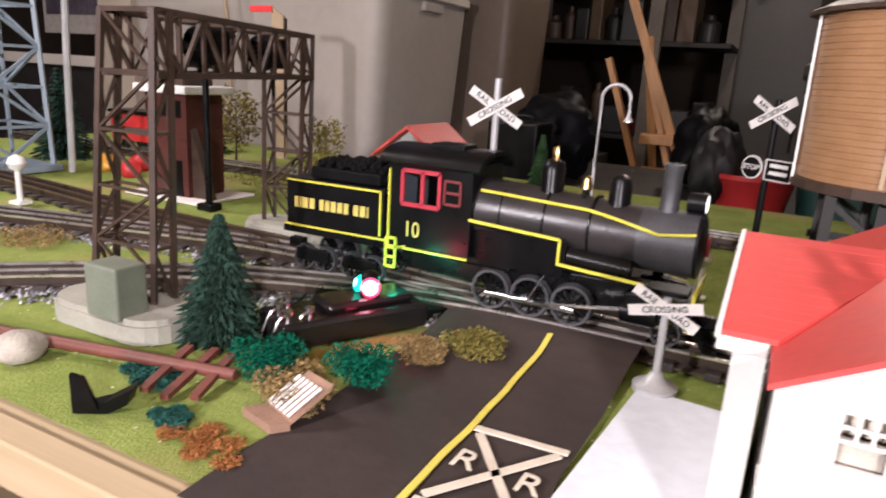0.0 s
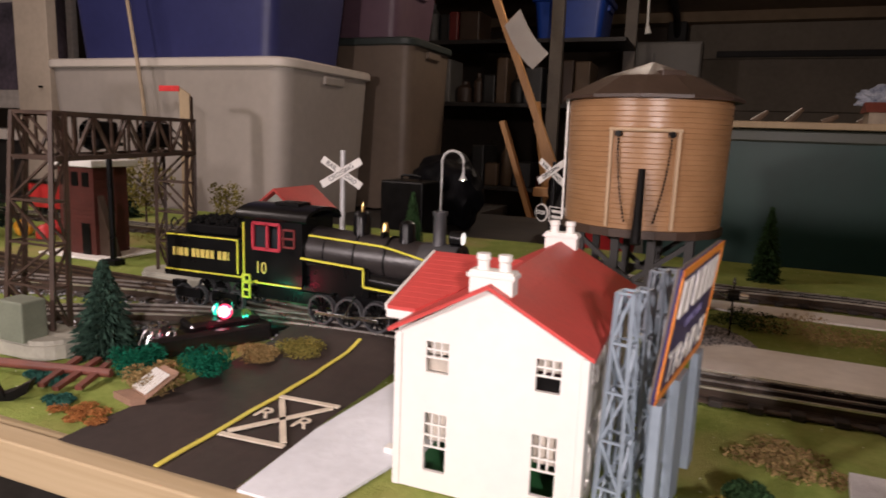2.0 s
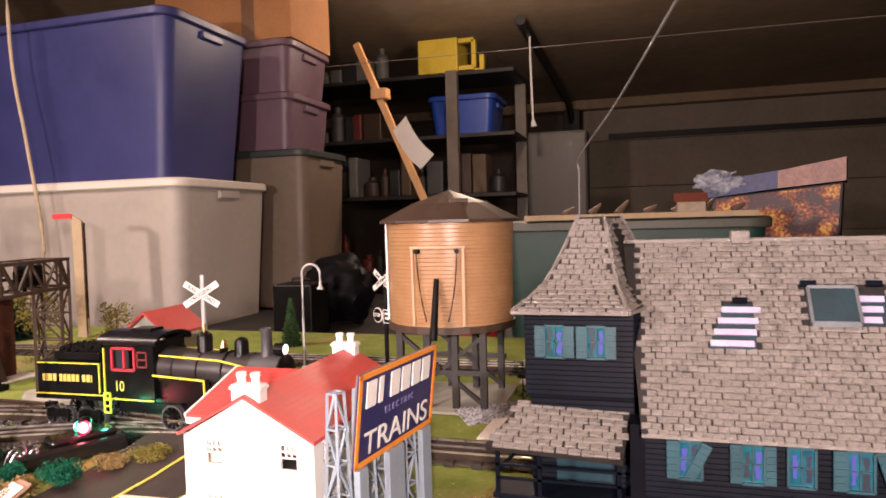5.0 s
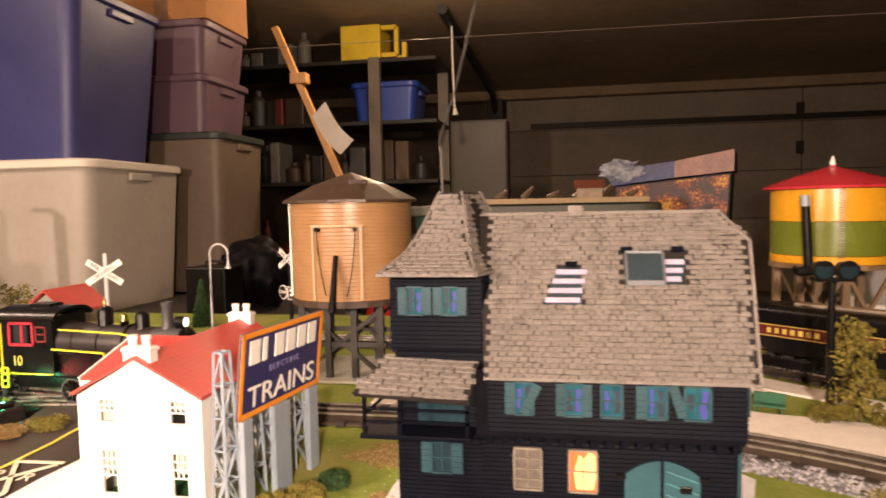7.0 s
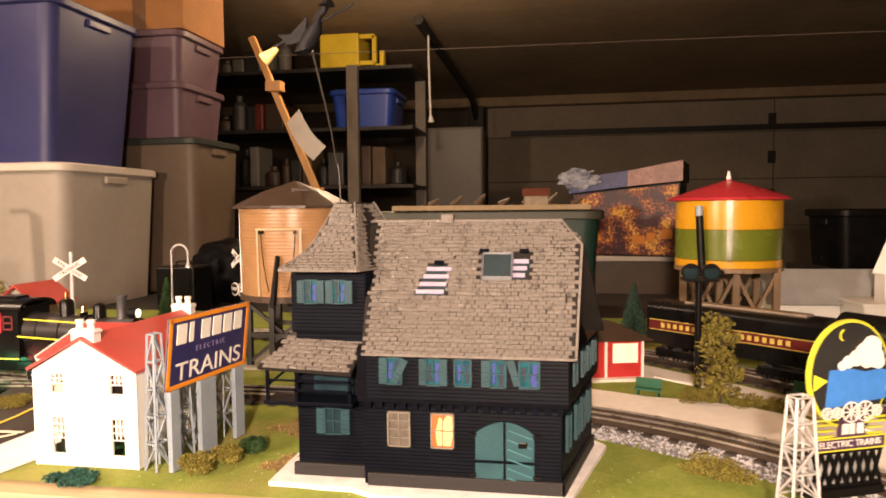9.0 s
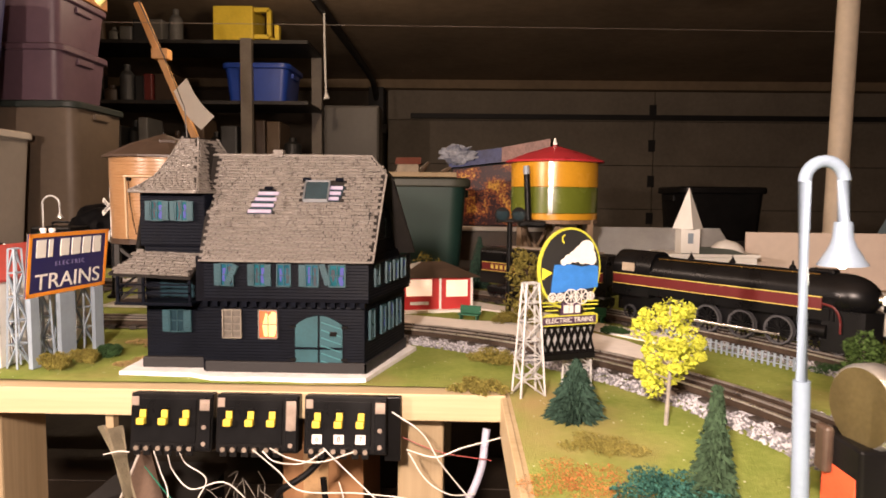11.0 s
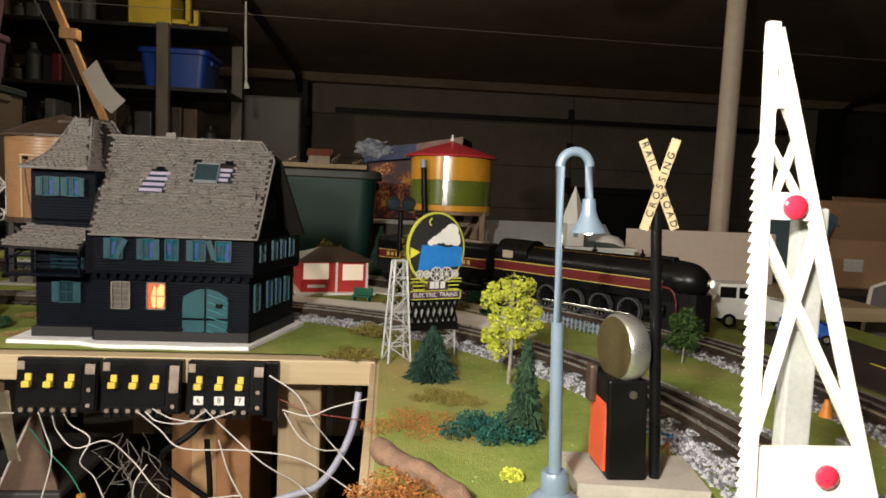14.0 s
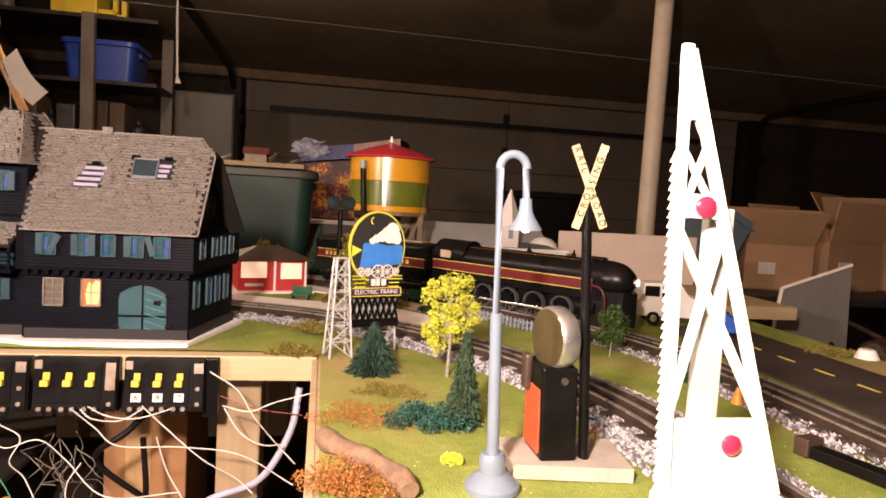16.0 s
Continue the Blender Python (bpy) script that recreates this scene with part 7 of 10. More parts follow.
    for k, (x, y) in enumerate(((-0.062, -0.014), (-0.062, 0.004), (-0.050, 0.016), (-0.044, -0.014))):
        part("terminal", lathe(BM(), [(0.0018, 0.020), (0.0018, 0.027), (0.0042, 0.027), (0.0042, 0.030), (0.001, 0.031)], 12, (x, y, 0)), CHROME, sw, "bright metal terminal screw", True).matrix_basis = m
        part("lead", tube(BM(), spline([(x, y, 0.026), (x - 0.008, y, 0.022), (x - 0.016, y * 1.1, 0.002)], 5), 0.0013, 6), CHROME, sw).matrix_basis = m
    lan = thing("lantern", "", "")
    lan.parent = sw
    lx, ly = -0.088, 0.246
    part("lantern_body", lathe(BM(), [(0.006, 0.028), (0.008, 0.031), (0.008, 0.046), (0.005, 0.049), (0.001, 0.050)], 16, (lx, ly, 0)), BLACKP, lan, smooth=True)
    gl = mat("green_lens", (0.03, 0.4, 0.28), 0.12, emit=(0.02, 1.0, 0.55), power=1.6)
    rl = mat("red_lens", (0.6, 0.05, 0.1), 0.12, emit=(1.0, 0.06, 0.14), power=2.2)
    core = mat("hot_core", (1.0, 0.9, 0.9), 0.3, emit=(1.0, 0.80, 0.84), power=7.0)
    gcore = mat("green_core", (0.6, 1.0, 0.9), 0.3, emit=(0.45, 1.0, 0.85), power=2.0)
    mg = Matrix.Translation((lx - 0.0095, ly - 0.004, 0.038)) @ Matrix.Rotation(radians(65), 4, "X") @ Matrix.Rotation(radians(-35), 4, "Y")
    mr = Matrix.Translation((lx + 0.006, ly - 0.0085, 0.038)) @ Matrix.Rotation(radians(80), 4, "X") @ Matrix.Rotation(radians(20), 4, "Y")
    part("green_lens", lathe(BM(), [(0.001, 0.0035), (0.005, 0.002), (0.0072, 0.0), (0.0072, -0.002)], 18), gl, lan, "lit green lens", True).matrix_basis = mg
    part("red_lens", lathe(BM(), [(0.001, 0.0035), (0.006, 0.002), (0.0082, 0.0), (0.0082, -0.002)], 18), rl, lan, "lit red lens", True).matrix_basis = mr
    part("red_core", lathe(BM(), [(0.001, 0.0042), (0.0045, 0.0034), (0.0060, 0.0024)], 18, caps=False), core, lan, "white-hot lamp core", True).matrix_basis = mr
    part("green_core", lathe(BM(), [(0.001, 0.0040), (0.0028, 0.0034), (0.0038, 0.0028)], 18, caps=False), gcore, lan, "", True).matrix_basis = mg
    lamp("green_signal_light", "POINT", Matrix.Translation((lx + 0.012, ly + 0.022, Z + 0.042)), 0.10, (0.02, 1.0, 0.5), 0.004)
    lamp("red_signal_light", "POINT", Matrix.Translation((lx + 0.012, ly - 0.022, Z + 0.040)), 0.09, (1.0, 0.04, 0.10), 0.004)


left_things()


# ---- signs and lamps ----
def crossbuck(name, x, y, zc, arm, post_r, post_m, board_m, text_m, label, top, turn=0.0, angle=35, base=None, tilt=0.0, readable=True, wide=0.078, lean=0.0):
    t = thing(name, label, "crossing sign", pose(x, y, Z, 0, lean, turn))
    part("post", cone(BM(), (0, 0, 0), (0, 0, top), post_r, post_r * 0.9, 14), post_m, t, smooth=True)
    if base:
        part("foot", lathe(BM(), [(base, 0), (base, 0.004), (base * 0.5, 0.008), (post_r * 1.3, 0.014)], 18), post_m, t, smooth=True)
    for s, word, dy in ((1, "C R O S S I N G" if wide < 0.06 else "CROSSING", -0.0032), (-1, "R A I L         R O A D" if wide < 0.06 else "RAIL    ROAD", -0.0012)):
        a = thing("arm", "", "")
        a.parent = t
        a.matrix_basis = Matrix.Translation((0, -post_r + dy, zc)) @ Matrix.Rotation(radians(tilt - s * angle), 4, "Y")
        h = arm * wide
        pts = [(-arm / 2, 0, -h), (-arm / 2, 0, h), (arm / 2, 0, h), (arm / 2, 0, -h)]
        part("board", prism(BM(), pts, (0, 0.0014, 0)), board_m, a)
        if readable:
            letter(word, arm * min(0.128, wide * 2.3), text_m, a, Matrix.Translation((0, -0.0004, 0)) @ Matrix.Rotation(radians(90), 4, "X"), "sign_word")
    return t


ALU = mat("aluminium_grey", (0.50, 0.50, 0.50), 0.45, 0.3, scale=40, var=0.2)
SIGNW = mat("sign_white", (0.72, 0.70, 0.66), 0.6, scale=60, var=0.12)
CREAM = mat("sign_cream", (0.54, 0.43, 0.25), 0.6, scale=60, var=0.12)
INK = mat("sign_ink", (0.015, 0.015, 0.015), 0.6)
crossbuck("crossing_sign", -0.100, 0.515, 0.178, 0.070, 0.0045, ALU, SIGNW, INK, "white railroad crossing sign on a grey post", 0.210, 10, 32)
crossbuck("crossing_sign", 0.146, 0.264, 0.063, 0.050, 0.003, ALU, SIGNW, INK, "small white crossing sign on a round foot", 0.07, 0, 20, 0.016, 8)
sg = crossbuck("stop_signal", 0.185, 0.625, 0.190, 0.060, 0.004, BLACKM, SIGNW, INK, "crossing signal with a round stop sign on a black post", 0.205, -35, 30, 0.014)
part("stop_disc", cone(BM(), (-0.014, -0.006, 0.130), (-0.014, -0.008, 0.130), 0.013, 0.013, 24), SIGNW, sg, "round white stop disc")
part("stop_face", cone(BM(), (-0.014, -0.008, 0.130), (-0.014, -0.0085, 0.130), 0.0115, 0.0115, 24), BLACKM, sg)
letter("STOP", 0.0085, SIGNW, sg, Matrix.Translation((-0.014, -0.0088, 0.130)) @ Matrix.Rotation(radians(90), 4, "X"), "sign_word")
part("notice_plate", bx(0.004, 0.036, -0.008, -0.006, 0.119, 0.141, 0.0006), BLACKM, sg)
b = BM()
for p, q in (((0.004, 0.119), (0.036, 0.119)), ((0.036, 0.119), (0.036, 0.141)), ((0.036, 0.141), (0.004, 0.141)), ((0.004, 0.141), (0.004, 0.119))):
    beam(b, (p[0], -0.0085, p[1]), (q[0], -0.0085, q[1]), 0.0012, 0.001, up=(0, 1, 0))
part("plate_border", b, SIGNW, sg)
for z in (0.125, 0.133):
    part("text_bar", bx(0.009, 0.031, -0.0086, -0.008, z, z + 0.004), SIGNW, sg)
for x, y in ((-0.020, 0.609), (0.145, 0.512)):
    rs = thing("target_signal", "white ball target signal on a short post", "signal", pose(x, y, Z), "ball targets by the road")
    part("foot", bx(-0.007, 0.007, -0.006, 0.006, 0.0, 0.003, 0.0008), WHITEP, rs)
    part("post", cone(BM(), (0, 0, 0.003), (0, 0, 0.036), 0.0030, 0.0026, 10), WHITEP, rs)
    part("ball", lathe(BM(), [(0.001, 0.034), (0.006, 0.037), (0.0085, 0.043), (0.006, 0.049), (0.001, 0.052)], 20), WHITEP, rs, smooth=True)


def gooseneck(name, x, y, top, reach, r, shade_r, m, label, shade_z, power, turn, step=None, lean=0.0):
    t = thing(name, label, "street lamp", pose(x, y, Z, 0, lean, turn))
    a = top - reach / 2
    pts = [(0, 0, 0.0), (0, 0, a * 0.5), (0, 0, a)]
    for k in range(1, 13):
        q = radians(180 - 15 * k)
        pts.append((reach / 2 + reach / 2 * math.cos(q), 0, a + reach / 2 * math.sin(q)))
    pts.append((reach, 0, shade_z + shade_r * 1.4))
    part("post", tube(BM(), pts, r, 14), m, t, smooth=True)
    if step:
        part("lower_post", cone(BM(), (0, 0, 0.0), (0, 0, step), r * 1.45, r * 1.35, 18), m, t, smooth=True)
        part("base", lathe(BM(), [(0.020, 0), (0.020, 0.004), (0.014, 0.010), (0.0095, 0.013), (0.0095, 0.024), (0.0078, 0.027)], 24), m, t, smooth=True)
    else:
        part("base", lathe(BM(), [(0.008, 0), (0.008, 0.003), (0.003, 0.008)], 16), m, t, smooth=True)
    s = shade_z
    part("shade", lathe(BM(), [(shade_r * 0.36, s + shade_r * 1.9), (shade_r * 0.42, s + shade_r * 1.2), (shade_r * 0.55, s + shade_r * 0.8), (shade_r, s + shade_r * 0.05), (shade_r * 1.02, s), (shade_r * 0.96, s), (shade_r * 0.5, s + shade_r * 0.76), (0.001, s + shade_r * 0.8)], 28, (reach, 0, 0), caps=False), m, t, "lamp shade", True)
    part("bulb", lathe(BM(), [(0.001, s - shade_r * 0.15), (shade_r * 0.35, s), (shade_r * 0.38, s + shade_r * 0.3), (shade_r * 0.2, s + shade_r * 0.6), (0.001, s + shade_r * 0.7)], 16, (reach, 0, 0)), mat("lit_bulb", (1, 0.9, 0.7), 0.3, emit=(1.0, 0.86, 0.62), power=22.0), t, "glowing bulb", True)
    lamp("bulb_light", "POINT", Matrix.Translation(t.matrix_world @ Vector((reach, 0, s - shade_r * 0.5))), power, (1.0, 0.84, 0.62), 0.004)
    return t


LAMPGREY = mat("lamp_blue_grey", (0.18, 0.235, 0.30), 0.35, 0.1, scale=40, var=0.12, bump=0.02)
gooseneck("street_lamp", -0.040, 0.747, 0.211, 0.040, 0.0024, 0.007, ALU, "thin grey gooseneck street lamp, lit", 0.162, 0.03, 0)
gooseneck("street_lamp", 1.0925, -0.404, 0.2404, 0.0195, 0.0031, 0.0116, LAMPGREY, "pale blue-grey gooseneck street lamp with bell shade, lit", 0.1877, 0.045, 0, 0.1285, -2.2)

tl = thing("track_lamp", "black track lamp with silver ends on a thin post", "signal lamp", pose(0.434, 0.545, Z))
part("foot", lathe(BM(), [(0.008, 0), (0.008, 0.002), (0.002, 0.005)], 14), BLACKM, tl, smooth=True)
part("post", cone(BM(), (0, 0, 0.0), (0, 0, 0.070), 0.0012, 0.0010, 8), BLACKM, tl)
part("barrel", cone(BM(), (-0.006, 0, 0.056), (0.008, -0.002, 0.056), 0.0062, 0.0062, 16), BLACKM, tl, smooth=True)
part("front_cone", cone(BM(), (-0.018, 0.002, 0.057), (-0.006, 0, 0.056), 0.0010, 0.0052, 14), CHROME, tl, "silver end cone", True)
part("rear_cap", cone(BM(), (0.008, -0.002, 0.056), (0.017, -0.003, 0.056), 0.0048, 0.0036, 14), CHROME, tl, "silver end cap", True)
part("finial", cone(BM(), (0, 0, 0.070), (0, 0, 0.078), 0.0026, 0.0008, 8), CHROME, tl)

# ---- buildings behind ----


def shed():
    s = thing("track_shed", "white shed with red roof and red door", "model shed", pose(0, 0, Z))
    cream = mat("shed_cream", (0.62, 0.58, 0.48), 0.5, scale=30, var=0.1)
    x0, x1, y0, y1 = -0.240, -0.166, 0.500, 0.585
    b = bx(x0, x1, y0, y1, 0.010, 0.116)
    part("wall", b, cream, s)
    part("gable", prism(BM(), [(x0, y0, 0.116), (x1, y0, 0.116), ((x0 + x1) / 2, y0, 0.144)], (0, y1 - y0, 0)), mat("shed_gable", (0.42, 0.45, 0.40), 0.5), s)
    part("door", bx(x0 + 0.014, x1 - 0.016, y0 - 0.003, y0, 0.010, 0.104, 0.0006), REDP, s, "red plank door")
    for k in range(5):
        x = x0 + 0.018 + k * 0.0095
        part("door_groove", bx(x, x + 0.0012, y0 - 0.0036, y0 - 0.003, 0.012, 0.102), mat("deep_red", (0.30, 0.015, 0.018), 0.5), s)
    for x in (x0, x1 - 0.006):
        part("corner_post", bx(x, x + 0.006, y0 - 0.002, y0 + 0.001, 0.010, 0.116), cream, s)
    for sgn in (-1, 1):
        xe = (x0 - 0.012) if sgn < 0 else (x1 + 0.012)
        xc = (x0 + x1) / 2
        part("roof_slope", prism(BM(), [(xc, y0 - 0.010, 0.150), (xe, y0 - 0.010, 0.112), (xe, y1 + 0.010, 0.112), (xc, y1 + 0.010, 0.150)], (0, 0, -0.004)), REDROOF, s)
    w = thing("window", "", "")
    w.parent = s
    part("pane", bx(x1, x1 + 0.001, 0.528, 0.552, 0.058, 0.084), GLASSD, w)
    for z in (0.058, 0.071, 0.084):
        part("bar", bx(x1, x1 + 0.0022, 0.527, 0.553, z - 0.001, z + 0.001), cream, w)
    for y in (0.528, 0.540, 0.552):
        part("bar", bx(x1, x1 + 0.0022, y - 0.001, y + 0.001, 0.057, 0.085), cream, w)
    part("step_box", bx(x1, x1 + 0.030, 0.51, 0.545, 0.010, 0.032, 0.001), cream, s)
    part("platform", bx(-0.262, -0.070, 0.395, 0.60, 0.0, 0.010, 0.001), mat("platform_green", (0.035, 0.14, 0.06), 0.5, scale=30, var=0.2), s, "green base platform")


shed()


def brick_tower():
    t = thing("signal_house", "dark red brick signal house with white flat roof", "model building", pose(-0.645, 0.555, Z))
    brk = mat("red_brick", (0.085, 0.018, 0.012), 0.7, scale=60, var=0.3, bump=0.3)
    part("wall", bx(-0.042, 0.042, -0.036, 0.036, 0.004, 0.160), brk, t)
    part("roof", bx(-0.056, 0.056, -0.050, 0.050, 0.160, 0.172, 0.002), WHITEP, t, "white flat roof")
    part("roof_block", bx(-0.03, 0.03, -0.03, 0.03, 0.172, 0.182, 0.001), BROWNST, t)
    part("base", bx(-0.075, 0.085, -0.060, 0.060, 0.0, 0.004, 0.001), WHITEROAD, t)
    for x in (-0.036, -0.010, 0.016):
        part("window", bx(x, x + 0.016, -0.0375, -0.036, 0.125, 0.150), BLACKP, t)
    part("door", bx(0.010, 0.030, -0.0375, -0.036, 0.004, 0.060), BLACKP, t)
    part("stair", prism(BM(), [(0.044, -0.03, 0.004), (0.082, -0.03, 0.004), (0.044, -0.03, 0.11)], (0, 0.012, 0)), BROWNST, t)
    for k in range(18):
        z = 0.012 + k * 0.008
        part("brick_course", bx(-0.0426, 0.0426, -0.0366, 0.0366, z, z + 0.0060), brk, t)


brick_tower()


def mast(x, y, h, label, head=True):
    t = thing("floodlight_mast", label, "mast", pose(x, y, Z))
    part("foot", bx(-0.014, 0.014, -0.012, 0.012, 0.0, 0.010, 0.002), BLACKM, t)
    part("column", cone(BM(), (0, 0, 0.010), (0, 0, h), 0.0052, 0.0045, 14), BLACKM, t, smooth=True)
    if head:
        part("platform", bx(-0.024, 0.024, -0.012, 0.012, h, h + 0.006, 0.002), BLACKM, t)
        for dx in (-0.014, 0.014):
            part("floodlight", cone(BM(), (dx, 0.008, h + 0.016), (dx, -0.014, h + 0.014), 0.008, 0.013, 18), BLACKM, t, smooth=True)
            part("glass", cone(BM(), (dx, -0.0135, h + 0.014), (dx, -0.0145, h + 0.014), 0.010, 0.010, 18), GLASSD, t)
    return t


mast(-0.530, 0.490, 0.200, "black floodlight mast in front of the brick house")
mast(0.998, 0.412, 0.176, "black floodlight mast beside the olive tree")


def left_far():
    t = thing("lattice_tower", "grey-blue lattice floodlight tower at the yard", "tower", pose(-1.045, 0.50, Z))
    b = BM()
    lattice(b, -0.062, 0.062, 0.012, 0.42, 0, 0.18, 0.007, 6, 0.10)
    part("lattice", b, GREYP, t)
    part("foot", bx(-0.075, 0.075, -0.06, 0.06, 0.0, 0.012, 0.002), GREYP, t)
    p = thing("pipe_stand", "thin grey bent pipe stand", "pipe", pose(-0.945, 0.56, Z))
    part("pipe", tube(BM(), spline([(0, 0, 0), (0.01, 0, 0.20), (0.02, 0, 0.36), (0.0, 0, 0.375), (-0.04, 0, 0.372)], 8), 0.006, 8), ALU, p, smooth=True)
    w = thing("target_signal", "white ball target signal on a short post", "signal", pose(-0.742, 0.345, Z), "ball targets by the road")
    part("foot", bx(-0.012, 0.012, -0.010, 0.010, 0.0, 0.005, 0.001), WHITEP, w)
    part("post", cone(BM(), (0, 0, 0.005), (0, 0, 0.05), 0.004, 0.004, 10), WHITEP, w)
    part("ball", lathe(BM(), [(0.001, 0.046), (0.009, 0.050), (0.013, 0.058), (0.009, 0.066), (0.001, 0.07)], 20), WHITEP, w, smooth=True)
    s = thing("semaphore_card", "tall tan card post with a red semaphore blade", "semaphore", pose(-0.85, 1.0, Z))
    tan = mat("tan_card", (0.42, 0.32, 0.20), 0.8, scale=20, var=0.2)
    part("post", prism(BM(), [(-0.010, 0, 0.0), (0.026, 0, 0.0), (0.020, 0, 0.315), (-0.018, 0, 0.335), (-0.012, 0, 0.30)], (0, 0.006, 0)), tan, s)
    part("edge", bx(0.021, 0.025, -0.001, 0.007, 0.0, 0.31), BROWNST, s)
    part("blade", bx(-0.075, -0.010, -0.003, 0.0, 0.322, 0.336, 0.001), mat("signal_red", (0.75, 0.06, 0.06), 0.4), s, "red semaphore blade")
    solo("tan_rope", tube(BM(), spline([(-1.38, 1.3, 2.6), (-1.385, 1.3, 1.92), (-1.34, 1.3, 1.60), (-1.29, 1.3, 1.27), (-1.30, 1.3, 1.05), (-1.33, 1.32, 0.945)], 6), 0.006, 8), mat("tan_cord", (0.45, 0.35, 0.24), 0.8), "pale tan cord hanging before the totes", "rope")
    fr = thing("doorway_post", "pale wooden post with a nail beside the totes", "post", pose(0, 0, 0))
    part("board", bx(-2.03, -1.86, 1.42, 1.46, 0.0, 2.6, 0.002), mat("pale_post", (0.45, 0.38, 0.30), 0.7, scale=6, var=0.15), fr)
    part("nail", cone(BM(), (-1.90, 1.42, 1.36), (-1.90, 1.405, 1.36), 0.004, 0.004, 8), BLACKP, fr)
    pic = thing("picture_frame", "dark framed landscape print with pale frame", "picture", pose(-2.5, 1.75, 1.45))
    part("frame", bx(-0.36, 0.36, 0.0, 0.03, -0.16, 0.32, 0.004), mat("pale_frame", (0.5, 0.46, 0.42), 0.6), pic)
    part("print", bx(-0.33, 0.33, -0.004, 0.0, -0.08, 0.29), mat("dusk_print", (0.16, 0.13, 0.17), 0.4, col2=(0.03, 0.03, 0.035), scale=6), pic)
    part("hanger", bx(-0.02, 0.02, 0.0, 0.02, 0.32, 1.15), DARKM, pic)
    cab = thing("side_cabinet", "low dim cabinet with a pale top against the wall", "cabinet", pose(-2.5, 1.5, 0))
    part("body", bx(-0.42, 0.42, 0, 0.3, 0, 1.16, 0.005), DARKM, cab)
    part("top", bx(-0.44, 0.44, -0.02, 0.32, 1.16, 1.20, 0.004), LIPBIN, cab)
    # small yard figures drawn as plain shapes
    for i, (x, y, m) in enumerate(((-0.93, 0.62, "tank_yellow"), (-0.84, 0.60, "red_paint"), (-0.89, 0.66, "red_paint"))):
        bb = BM()
        bmesh.ops.create_icosphere(bb, subdivisions=2, radius=0.018)
        for v in bb.verts:
            v.co *= 1 + 0.35 * noise.noise(v.co * 60 + Vector((i * 5, 0, 0)))
        solo("yard_load", bb, MATS[m], "small coloured load standing in the yard", "load", pose(x, y, Z + 0.014), smooth=True)
    car = thing("freight_car", "small red freight car in the yard behind the gantry", "freight car", pose(-1.02, 0.80, Z + 0.015))
    part("body", bx(-0.10, 0.10, -0.028, 0.028, 0.018, 0.075, 0.002), REDP, car)
    part("roof", bx(-0.105, 0.105, -0.031, 0.031, 0.075, 0.083, 0.003), BLACKM, car)
    for x in (-0.07, -0.05, 0.05, 0.07):
        for s2 in (-1, 1):
            wheel(car, x, s2 * 0.0215, 0.0125, 0.0125, 0.005, "wheel", 8)
    fir(-1.12, 0.66, 0.19, 0.11, FOLD, "dark fir tree at the far yard end", 71)
    fir(-1.02, 0.95, 0.17, 0.10, FOLD, "dark fir tree behind the yard", 72)


left_far()


